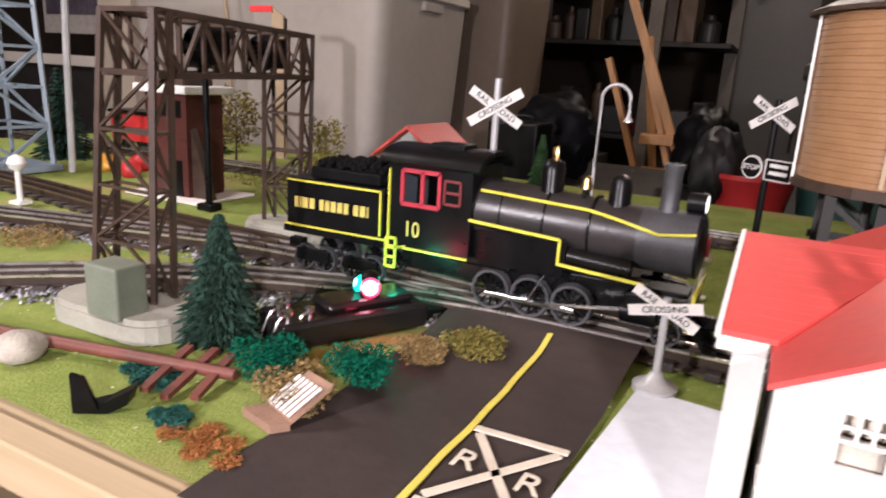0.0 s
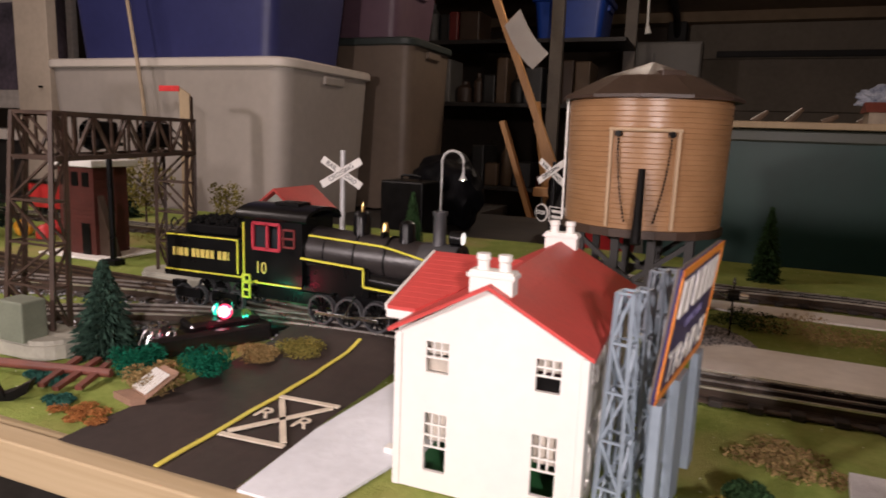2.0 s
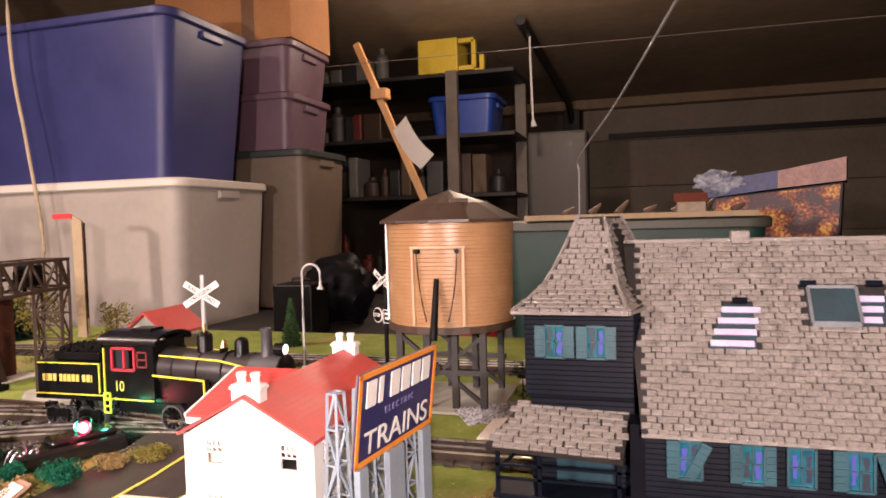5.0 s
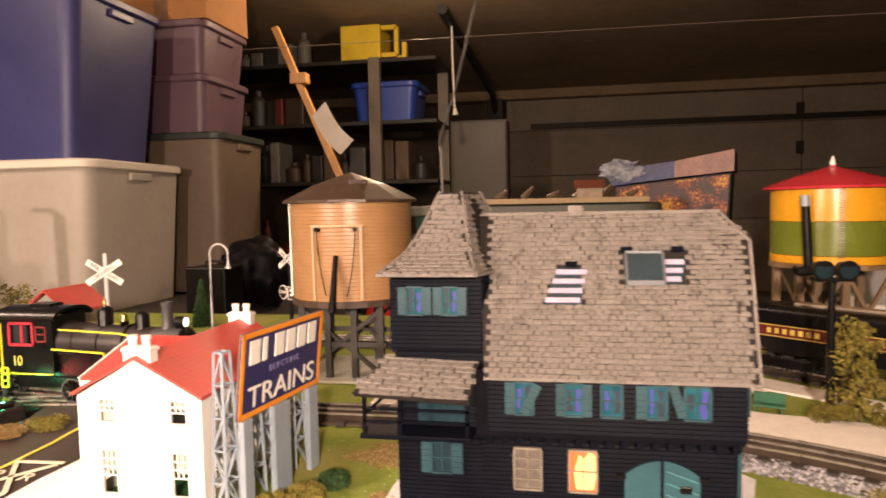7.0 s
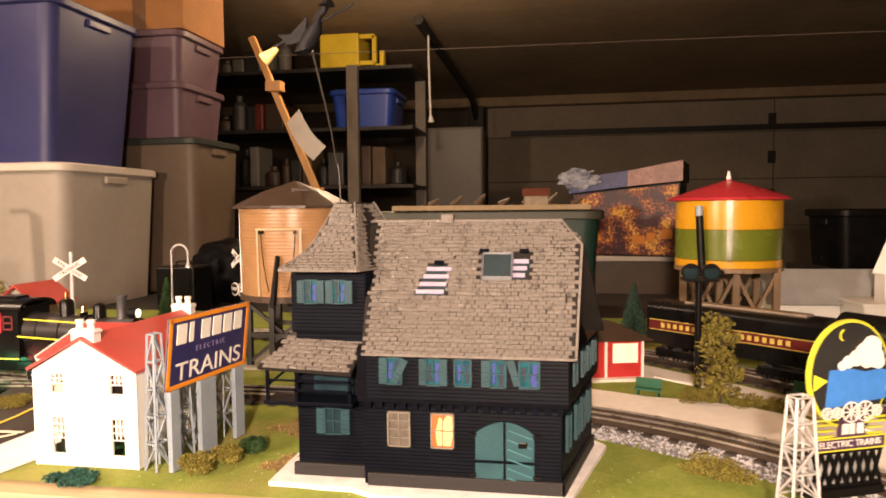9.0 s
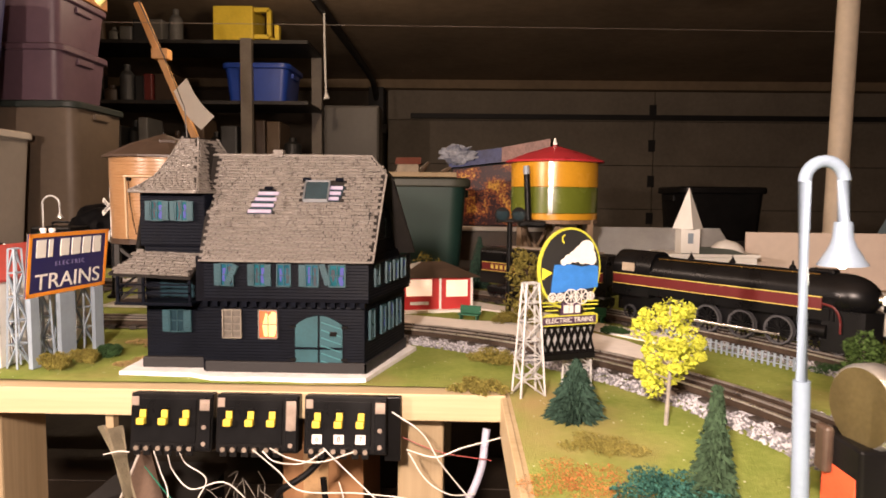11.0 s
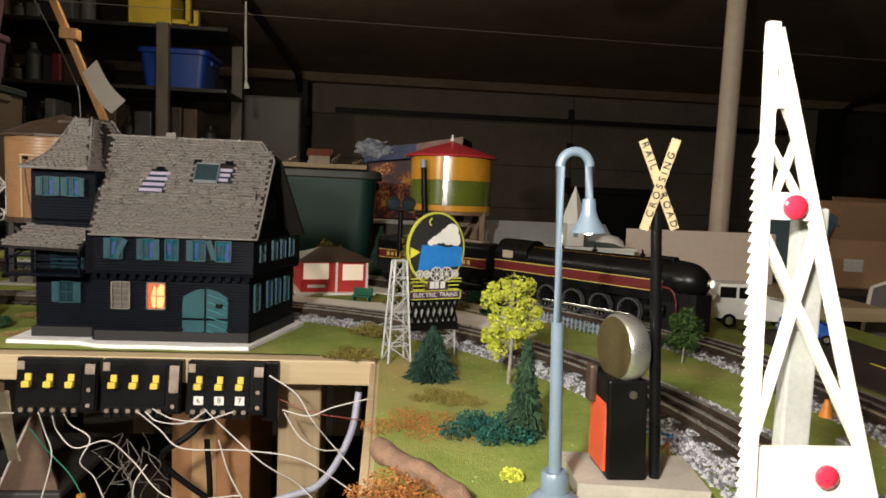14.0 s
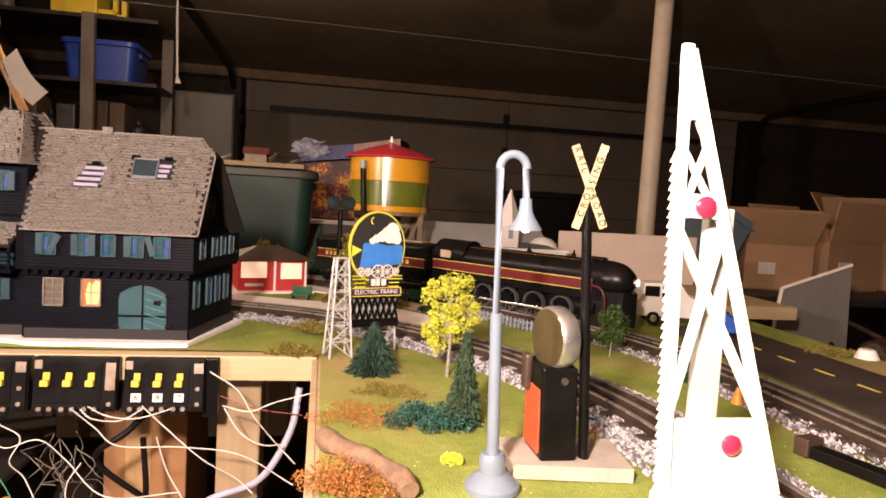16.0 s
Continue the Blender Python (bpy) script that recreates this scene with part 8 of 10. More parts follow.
def right_buildings():
    # small red shop
    sh = thing("red_shop", "small red station shop with lit cream windows", "model shop", Matrix.Translation((0.862, 0.585, Z)) @ Matrix.Rotation(radians(14), 4, "Z"))
    part("wall", bx(-0.075, 0.060, -0.070, 0.060, 0.004, 0.066), REDP, sh)
    part("base", bx(-0.085, 0.075, -0.085, 0.070, -0.001, 0.004), WHITEROAD, sh)
    rf = BM()
    a = [rf.verts.new(p) for p in ((-0.088, -0.084, 0.066), (0.074, -0.084, 0.066), (0.074, 0.074, 0.066), (-0.088, 0.074, 0.066))]
    c = [rf.verts.new(p) for p in ((-0.030, -0.010, 0.090), (0.015, -0.010, 0.090))]
    rf.faces.new(a[::-1])
    rf.faces.new((a[0], a[1], c[1], c[0]))
    rf.faces.new((a[1], a[2], c[1]))
    rf.faces.new((a[2], a[3], c[0], c[1]))
    rf.faces.new((a[3], a[0], c[0]))
    part("roof", rf, TANKROOF, sh, "brown hipped roof")
    lit = mat("cream_lit_window", (0.85, 0.70, 0.55), 0.5, emit=(1.0, 0.72, 0.52), power=0.55)
    part("shop_window", bx(-0.070, -0.020, -0.0715, -0.070, 0.030, 0.062), lit, sh, "lit cream window")
    part("sign_bar", bx(-0.062, -0.026, -0.0718, -0.0702, 0.013, 0.019), SIGNW, sh)
    part("shop_window", bx(0.060, 0.0615, -0.030, 0.045, 0.026, 0.060), lit, sh, "lit cream window")
    part("shop_window", bx(0.008, 0.050, -0.0715, -0.070, 0.028, 0.060), lit, sh, "lit cream window")
    for x in (-0.006, 0.056):
        part("corner_post", bx(x, x + 0.004, -0.073, -0.070, 0.004, 0.066), WHITEP, sh)
    for x, y, a in ((0.930, 0.425, -20), (1.152, 0.428, -35)):
        be = thing("park_bench", "small green park bench on the pale strip", "bench", pose(x, y, Z, 0, 0, a), "green benches")
        gm = mat("bench_green", (0.015, 0.12, 0.065), 0.5, scale=40, var=0.2)
        part("seat", bx(-0.019, 0.019, -0.008, 0.006, 0.010, 0.0125), gm, be)
        part("backrest", bx(-0.019, 0.019, 0.006, 0.009, 0.012, 0.026), gm, be)
        for dx in (-0.016, 0.014):
            part("leg", bx(dx, dx + 0.002, -0.007, 0.007, 0.0, 0.010), gm, be)
    # chapel
    ch = thing("chapel", "white model chapel with steeple and round dome", "model chapel", pose(1.49, 0.86, Z))
    part("hall", bx(-0.10, 0.115, -0.05, 0.06, 0.0, 0.085, 0.002), WHITEP, ch)
    part("cornice", bx(-0.105, 0.12, -0.055, 0.065, 0.085, 0.092, 0.001), WHITEP, ch)
    part("low_roof", prism(BM(), [(-0.06, -0.05, 0.092), (0.09, -0.05, 0.092), (0.07, 0.0, 0.102), (-0.04, 0.0, 0.102)], (0, 0.05, 0)), mat("slate_green", (0.14, 0.18, 0.17), 0.6), ch)
    part("dome", lathe(BM(), [(0.040, 0.090), (0.036, 0.104), (0.022, 0.116), (0.001, 0.121)], 24, (0.075, 0.03, 0)), WHITEP, ch, smooth=True)
    part("steeple_base", bx(-0.062, -0.018, -0.045, -0.001, 0.092, 0.150, 0.001), WHITEP, ch)
    part("louvre", bx(-0.046, -0.034, -0.047, -0.045, 0.116, 0.140), GREYP, ch)
    part("spire", cone(BM(), (-0.040, -0.023, 0.150), (-0.040, -0.023, 0.246), 0.036, 0.0006, 4), WHITEP, ch)
    wh = thing("white_station", "white model building with grey roof behind the chapel", "model building", pose(1.36, 0.98, Z))
    part("wall", bx(-0.10, 0.22, -0.05, 0.08, 0.0, 0.075), WHITEP, wh)
    part("roof", prism(BM(), [(-0.12, -0.075, 0.075), (0.24, -0.075, 0.075), (0.22, 0.0, 0.145), (-0.115, 0.0, 0.145)], (0, 0.006, 0)), mat("roof_grey", (0.34, 0.35, 0.35), 0.6, scale=30, var=0.15), wh)
    part("roof_back", prism(BM(), [(-0.12, 0.10, 0.075), (0.24, 0.10, 0.075), (0.22, 0.006, 0.145), (-0.115, 0.006, 0.145)], (0, -0.002, -0.004)), MATS["roof_grey"], wh)
    card = thing("backing_card", "large pale cardboard sheet standing at the table edge", "card", pose(1.83, 0.90, Z))
    part("sheet", bx(-0.215, 0.205, 0.0, 0.008, 0.0, 0.140, 0.002), mat("pale_cardboard", (0.66, 0.55, 0.47), 0.8, scale=6, var=0.1), card)
    part("prop", prism(BM(), [(0.0, 0.008, 0.0), (0.0, 0.06, 0.0), (0.0, 0.008, 0.10)], (0.006, 0, 0)), MATS["pale_cardboard"], card)
    # white picket fence by the track
    fe = thing("picket_fence", "grey picket fence along the outer track", "fence", pose(0, 0, Z))
    a, b2 = Vector((1.235, 0.285, 0)), Vector((1.345, 0.11, 0))
    for k in range(24):
        p = a.lerp(b2, k / 23)
        part("picket", bx(p.x - 0.0012, p.x + 0.0012, p.y - 0.0012, p.y + 0.0012, 0.0, 0.018), GREYP, fe)
    for z in (0.005, 0.014):
        part("rail", beam(BM(), a + Vector((0, 0, z)), b2 + Vector((0, 0, z)), 0.0014), GREYP, fe)
    # vehicles
    van = thing("white_pickup", "white toy pickup truck parked on the road", "toy truck", Matrix.Translation((1.622, 0.262, Z + 0.0025)) @ Matrix.Rotation(radians(-14), 4, "Z") @ Matrix.Scale(1.10, 4))
    prof = [(-0.075, 0.014), (-0.078, 0.040), (-0.072, 0.044), (-0.066, 0.068), (-0.008, 0.070), (0.006, 0.047), (0.052, 0.042), (0.058, 0.034), (0.058, 0.014)]
    bm = prism(BM(), [(x, -0.026, z) for x, z in prof], (0, 0.052, 0))
    bmesh.ops.bevel(bm, geom=bm.edges[:], offset=0.0015, segments=2, affect="EDGES")
    part("body", bm, WHITEP, van)
    for x0, x1 in ((-0.066, -0.042), (-0.038, -0.016)):
        part("side_window", bx(x0, x1, -0.0268, -0.0258, 0.047, 0.064), BLACKM, van)
    part("windscreen", prism(BM(), [(-0.0075, -0.022, 0.0695), (-0.0075, 0.022, 0.0695), (0.0055, 0.022, 0.0485), (0.0055, -0.022, 0.0485)], (0.001, 0, 0.001)), BLACKM, van)
    part("bumper", bx(0.056, 0.062, -0.026, 0.026, 0.010, 0.018, 0.001), CHROME, van)
    for s in (-0.016, 0.016):
        part("headlight", cone(BM(), (0.057, s, 0.030), (0.0595, s, 0.030), 0.005, 0.0045, 12), CHROME, van)
    for x in (-0.050, 0.036):
        for s in (-1, 1):
            w = thing("wheel", "", "")
            w.parent = van
            part("tyre", cone(BM(), (x, s * 0.021, 0.011), (x, s * 0.0275, 0.011), 0.011, 0.011, 20), BLACKP, w)
            part("rim", cone(BM(), (x, s * 0.0275, 0.011), (x, s * 0.0282, 0.011), 0.006, 0.005, 14), CHROME, w)
    blue = mat("toy_blue", (0.02, 0.09, 0.42), 0.25, scale=30, var=0.12, bump=0.02)
    cr = thing("blue_car", "small blue toy coupe parked on the road", "toy car", Matrix.Translation((1.640, 0.155, Z + 0.0025)) @ Matrix.Rotation(radians(-28), 4, "Z"))
    bm = BM()
    prof = [(-0.042, 0.010), (-0.044, 0.022), (-0.034, 0.028), (-0.020, 0.043), (0.004, 0.044), (0.014, 0.030), (0.038, 0.026), (0.043, 0.018), (0.042, 0.010)]
    prism(bm, [(x, -0.021, z) for x, z in prof], (0, 0.042, 0))
    bmesh.ops.bevel(bm, geom=bm.edges[:], offset=0.004, segments=3, affect="EDGES")
    part("body", bm, blue, cr, smooth=True)
    part("windscreen", prism(BM(), [(0.0045, -0.015, 0.0435), (0.0045, 0.015, 0.0435), (0.0135, 0.015, 0.031), (0.0135, -0.015, 0.031)], (0.0012, 0, 0.001)), GLASSD, cr)
    part("rear_window", prism(BM(), [(-0.0215, -0.012, 0.0425), (-0.0215, 0.012, 0.0425), (-0.032, 0.012, 0.0305), (-0.032, -0.012, 0.0305)], (-0.0012, 0, 0.001)), GLASSD, cr)
    for x in (-0.026, 0.026):
        for s in (-1, 1):
            w = thing("wheel", "", "")
            w.parent = cr
            part("tyre", cone(BM(), (x, s * 0.0165, 0.008), (x, s * 0.0222, 0.008), 0.008, 0.008, 18), BLACKP, w)
            part("rim", cone(BM(), (x, s * 0.0222, 0.008), (x, s * 0.0228, 0.008), 0.0045, 0.004, 12), CHROME, w)
    # odds and ends between the tracks
    solo("tin_can", lathe(BM(), [(0.010, 0), (0.010, 0.024), (0.009, 0.025), (0.001, 0.025)], 16), CHROME, "small shiny metal canister standing on ballast", "canister", pose(1.446, -0.200, Z), smooth=True)
    solo("orange_cone", cone(BM(), (0, 0, 0), (0, 0, 0.018), 0.007, 0.002, 12), ORANGEP, "small orange cone beside the canister", "cone", pose(1.425, -0.205, Z), smooth=True)
    solo("grey_block", bx(-0.012, 0.012, -0.006, 0.006, 0, 0.010, 0.002), ALU, "small grey block on the grass", "block", pose(1.386, -0.292, Z, 0, 0, 20))
    tk = thing("track_clamp", "short black uncoupling track piece on the grass", "track piece", pose(1.415, -0.42, Z, 0, 0, -75))
    part("bar", bx(-0.07, 0.06, -0.008, 0.008, 0.0, 0.010, 0.001), BLACKP, tk)
    part("end_block", bx(-0.080, -0.066, -0.011, 0.011, 0.0, 0.016, 0.001), TANKROOF, tk)


right_buildings()


# ---- near right corner ----
def near_corner():
    # oval billboard
    o = thing("oval_billboard", "oval night-scene billboard on black truss with grey lattice mast", "billboard", pose(0, 0, Z))
    o.matrix_world = pose(1.037, 0.010, Z, 0, 0, 22) @ pose(-1.033, -0.010, 0)
    y = 0.010
    cx, cz, rx, rz = 1.033, 0.140, 0.0405, 0.047

    def oval(sx, sz, dy, n=40):
        return [(cx + sx * math.cos(6.28318 * k / n), y + dy, cz + sz * math.sin(6.28318 * k / n)) for k in range(n)]

    part("rim", prism(BM(), oval(rx, rz, 0), (0, 0.004, 0)), mat("rim_yellow", (0.55, 0.55, 0.06), 0.45), o, "yellow rim")
    part("night_sky", prism(BM(), oval(rx - 0.0025, rz - 0.0025, -0.0008), (0, 0.001, 0)), INK, o)
    bl = mat("picture_blue", (0.03, 0.20, 0.60), 0.45, scale=80, var=0.2)
    part("blue_engine", prism(BM(), [(1.008, y - 0.0012, 0.112), (1.0695, y - 0.0012, 0.118), (1.0695, y - 0.0012, 0.142), (1.062, y - 0.0012, 0.144), (1.048, y - 0.0012, 0.142), (1.034, y - 0.0012, 0.145), (1.012, y - 0.0012, 0.145), (1.010, y - 0.0012, 0.130)], (0, 0.0006, 0)), bl, o)
    cl = BM()
    for k, (px, pz, r) in enumerate(((1.024, 0.148, 0.004), (1.030, 0.151, 0.0055), (1.038, 0.154, 0.007), (1.046, 0.158, 0.009), (1.053, 0.163, 0.0095), (1.056, 0.154, 0.009), (1.048, 0.151, 0.006), (1.060, 0.150, 0.006))):
        cone(cl, (px, y - 0.0016 - k * 0.00012, pz), (px, y - 0.0008, pz), r, r, 20)
    part("white_smoke", cl, SIGNW, o, "white painted smoke cloud")
    part("light_beam", prism(BM(), [(0.9965, y - 0.0014, 0.142), (1.010, y - 0.0014, 0.136), (0.9965, y - 0.0014, 0.128)], (0, 0.0006, 0)), STRIPE, o)
    mo = BM()
    for k in range(9):
        a0, a1 = radians(110 + 15 * k), radians(110 + 15 * (k + 1))
        beam(mo, (1.0265 + 0.005 * math.cos(a0), y - 0.0012, 0.174 + 0.005 * math.sin(a0)), (1.0265 + 0.005 * math.cos(a1), y - 0.0012, 0.174 + 0.005 * math.sin(a1)), 0.0011, 0.001, up=(0, 1, 0))
    part("moon", mo, STRIPE, o, "thin yellow crescent moon")
    for px, r in ((1.010, 0.005), (1.020, 0.0045), (1.034, 0.0085), (1.048, 0.0085), (1.060, 0.0045)):
        wl = BM()
        for k in range(16):
            a0, a1 = 6.28318 * k / 16, 6.28318 * (k + 1) / 16
            beam(wl, (px + r * math.cos(a0), y - 0.0016, 0.108 + r * math.sin(a0)), (px + r * math.cos(a1), y - 0.0016, 0.108 + r * math.sin(a1)), 0.0012, 0.001, up=(0, 1, 0))
        for k in range(4):
            a0 = 0.785 * k
            beam(wl, (px - r * math.cos(a0), y - 0.0016, 0.108 - r * math.sin(a0)), (px + r * math.cos(a0), y - 0.0016, 0.108 + r * math.sin(a0)), 0.0008, 0.001, up=(0, 1, 0))
        part("painted_wheel", wl, SIGNW, o)
    pur = mat("plum_print", (0.06, 0.025, 0.06), 0.5)
    part("name_panel", bx(1.022, 1.048, y - 0.002, y + 0.001, 0.0865, 0.1015, 0.0004), pur, o)
    for k, w in enumerate((0.0065, 0.005, 0.0065)):
        x = 1.0245 + k * 0.0075
        part("name_bar", bx(x, x + w, y - 0.0028, y - 0.002, 0.0895, 0.0985, 0.0002), SIGNW, o)
    for z in (0.088, 0.093, 0.098, 0.102):
        for a, c in ((0.9985, 1.022), (1.048, 1.0705)):
            part("gold_bar", bx(a + (0.004 if z < 0.095 else 0), c - (0.004 if z < 0.095 else 0), y - 0.001, y + 0.001, z - 0.0007, z + 0.0007), MATS["rim_yellow"], o)
    part("title_panel", bx(0.997, 1.069, y - 0.002, y + 0.002, 0.076, 0.0865, 0.0004), pur, o)
    b = BM()
    for p, q in (((0.997, 0.076), (1.069, 0.076)), ((1.069, 0.076), (1.069, 0.0865)), ((1.069, 0.0865), (0.997, 0.0865)), ((0.997, 0.0865), (0.997, 0.076))):
        beam(b, (p[0], y - 0.002, p[1]), (q[0], y - 0.002, q[1]), 0.0012, 0.0012, up=(0, 1, 0))
    part("title_border", b, MATS["rim_yellow"], o)
    letter("ELECTRIC TRAINS", 0.0078, SIGNW, o, Matrix.Translation((1.033, y - 0.0024, 0.0812)) @ Matrix.Rotation(radians(90), 4, "X"), "sign_word")
    for z in (0.044, 0.0745):
        part("truss_chord", bx(0.997, 1.067, y - 0.002, y + 0.002, z - 0.0015, z + 0.0015), BLACKP, o)
    for k in range(8):
        x = 0.998 + k * 0.0086
        a, c = (0.045, 0.074) if k % 2 else (0.074, 0.045)
        part("truss_web", beam(BM(), (x, y, a), (x + 0.0086, y, c), 0.0022, 0.0022), BLACKP, o)
        part("truss_web", beam(BM(), (x, y, c), (x + 0.0086, y, a), 0.0022, 0.0022), BLACKP, o)
    part("back_plate", bx(0.998, 1.066, y + 0.004, y + 0.005, 0.044, 0.076), ALU, o)
    part("base_box", bx(0.993, 1.066, y - 0.006, y + 0.010, 0.036, 0.044, 0.001), BLACKP, o)
    for x0, x1, top, yy in ((0.966, 0.996, 0.126, 0.006), (1.040, 1.066, 0.040, 0.022)):
        b = BM()
        lattice(b, x0, x1, 0.0, top, yy, 0.5 if top > 0.1 else 0.1, 0.0022, 6 if top > 0.1 else 3, 0.022)
        part("lattice_mast", b, ALU, o, "grey metal lattice mast")
    # bell signal with crossbuck
    crossbuck("crossing_sign", 1.1735, -0.377, 0.2225, 0.066, 0.0042, BLACKM, CREAM, INK, "cream railroad crossing sign on a black post", 0.238, -4, 70, None, 0, True, 0.046, -3.4)
    r = thing("bell_signal", "black crossing bell signal box with silver bell on grey base", "crossing bell", pose(-0.004, 0.008, Z))
    part("base", prism(BM(), [(1.117, -0.396, 0.0), (1.208, -0.409, 0.0), (1.216, -0.345, 0.0), (1.120, -0.338, 0.0)], (0, 0, 0.011)), mat("cast_grey", (0.42, 0.38, 0.33), 0.6, scale=30, var=0.2), r, "grey cast base plate")
    bmx = bx(1.139, 1.168, -0.392, -0.350, 0.011, 0.084, 0.002)
    for v in bmx.verts:
        v.co.x -= (v.co.z - 0.011) * 0.04
    part("case", bmx, BLACKP, r)
    part("red_side", bx(1.1365, 1.1395, -0.388, -0.354, 0.016, 0.066, 0.0008), mat("bell_red", (0.55, 0.08, 0.03), 0.5, scale=60, var=0.25), r, "red side panel")
    part("dome", lathe(BM(), [(0.0232, -0.007), (0.0248, -0.005), (0.0248, 0.005), (0.0225, 0.009), (0.012, 0.011), (0.001, 0.0115)], 32), mat("brushed_bell", (0.60, 0.60, 0.58), 0.3, 0.85, scale=50, var=0.15), r, "brushed silver bell", True).matrix_basis = Matrix.Translation((1.150, -0.376, 0.104)) @ Matrix.Rotation(radians(12), 4, "Z") @ Matrix.Rotation(radians(90), 4, "Y")
    part("bell_face", lathe(BM(), [(0.001, -0.0076), (0.0226, -0.0076), (0.0226, -0.0055), (0.001, -0.0055)], 32), mat("dull_brass_face", (0.16, 0.13, 0.06), 0.35, 0.7), r, smooth=True).matrix_basis = Matrix.Translation((1.150, -0.376, 0.104)) @ Matrix.Rotation(radians(12), 4, "Z") @ Matrix.Rotation(radians(90), 4, "Y")
    part("bracket", bx(1.131, 1.137, -0.366, -0.354, 0.060, 0.088, 0.002), TANKROOF, r)
    part("screw", cone(BM(), (1.154, -0.3935, 0.074), (1.154, -0.391, 0.074), 0.003, 0.003, 10), CHROME, r)
    part("wire_loop", tube(BM(), spline([(1.185, -0.36, 0.011), (1.20, -0.352, 0.024), (1.205, -0.345, 0.010), (1.215, -0.335, 0.002)], 6), 0.0012, 6), mat("copper_wire", (0.5, 0.22, 0.08), 0.4, 0.6), r)
    part("wire_loop", tube(BM(), spline([(1.165, -0.36, 0.02), (1.185, -0.340, 0.030), (1.21, -0.338, 0.024)], 6), 0.0012, 6), mat("blue_wire", (0.03, 0.25, 0.5), 0.4), r)
    # raised crossing gate
    g = thing("crossing_gate", "raised white lattice crossing gate arm with red lamps", "crossing gate", pose(1.134, -0.55, Z))
    gw = mat("gate_white", (0.76, 0.73, 0.67), 0.4, scale=30, var=0.05, bump=0.02)
    part("base", bx(-0.004, 0.10, -0.03, 0.03, 0.0, 0.010, 0.001), mat("gate_base", (0.3, 0.3, 0.3), 0.5), g)
    part("pivot_box", bx(0.006, 0.076, -0.010, 0.012, 0.010, 0.060, 0.002), gw, g)
    part("post", bx(0.026, 0.040, 0.008, 0.016, 0.010, 0.210, 0.001), mat("gate_post_grey", (0.42, 0.43, 0.40), 0.5), g, "flat grey post behind the arm")
    L0, R0, L1, R1 = (0.008, 0.060), (0.072, 0.060), (0.001, 0.286), (0.003, 0.286)

    def P(a, b, t):
        return Vector((a[0] + (b[0] - a[0]) * t, 0, a[1] + (b[1] - a[1]) * t))

    part("left_rail", beam(BM(), P(L0, L1, 0), P(L0, L1, 1), 0.0050, 0.003, up=(0, 1, 0)), gw, g)
    part("right_rail", beam(BM(), P(R0, R1, 0) + Vector((0, 0.0004, 0)), P(R0, R1, 1) + Vector((0, 0.0004, 0)), 0.0056, 0.003, up=(0, 1, 0)), gw, g)
    part("tip", bx(-0.0016, 0.0044, -0.0018, 0.0022, 0.276, 0.289, 0.001), gw, g)
    part("lower_panel", prism(BM(), [(0.008, 0.0012, 0.060), (0.072, 0.0012, 0.060), (0.060, 0.0012, 0.1005), (0.0067, 0.0012, 0.1005)], (0, 0.003, 0)), gw, g)
    for t, w in ((0.665, 0.012), (0.865, 0.006)):
        part("cross_bar", beam(BM(), P(L0, L1, t) + Vector((0, 0.0008, 0)), P(R0, R1, t) + Vector((0, 0.0008, 0)), w, 0.003, up=(0, 1, 0)), gw, g)
    ts = [0.185, 0.62, 0.80, 0.93]
    for a, b in zip(ts, ts[1:]):
        part("web", beam(BM(), P(L0, L1, a) + Vector((0, 0.0012, 0)), P(R0, R1, b) + Vector((0, 0.0012, 0)), 0.0044 if a < 0.3 else 0.0026, 0.003, up=(0, 1, 0)), gw, g)
        part("web", beam(BM(), P(R0, R1, a) + Vector((0, 0.0016, 0)), P(L0, L1, b) + Vector((0, 0.0016, 0)), 0.0044 if a < 0.3 else 0.0026, 0.003, up=(0, 1, 0)), gw, g)
    rd = mat("gate_red_lamp", (0.60, 0.03, 0.07), 0.2, scale=40, var=0.1)
    for p in ((0.017, 0.210), (0.043, 0.088)):
        part("lamp", lathe(BM(), [(0.0054, 0.0), (0.0054, 0.0016), (0.0040, 0.0028), (0.001, 0.0034)], 18), rd, g, "red gate lamp", True).matrix_basis = Matrix.Translation((p[0], -0.001, p[1])) @ Matrix.Rotation(radians(90), 4, "X")
    for k in range(38):
        p = P(L0, L1, 0.02 + k * 0.0205)
        part("fringe_bar", beam(BM(), p + Vector((-0.002, 0, 0.002)), p + Vector((-0.0052, 0, -0.005)), 0.0014, 0.0016, up=(0, 1, 0)), gw, g)
    # log on the grass
    lg = BM()
    pts = spline([(0.972, -0.318, Z + 0.008), (0.992, -0.350, Z + 0.008), (1.020, -0.390, Z + 0.008), (1.030, -0.420, Z + 0.007)], 6)
    tube(lg, pts, lambda t: 0.0085 + 0.0012 * math.sin(t * 17), 14)
    for v in lg.verts:
        v.co += Vector((noise.noise(v.co * 90), noise.noise(v.co * 90 + Vector((9, 0, 0))), noise.noise(v.co * 90 + Vector((0, 9, 0))))) * 0.002
    solo("fallen_log", lg, mat("log_bark", (0.23, 0.14, 0.09), 0.9, scale=80, var=0.5, bump=0.6), "weathered brown log lying on the lawn", "log", smooth=True)


near_corner()


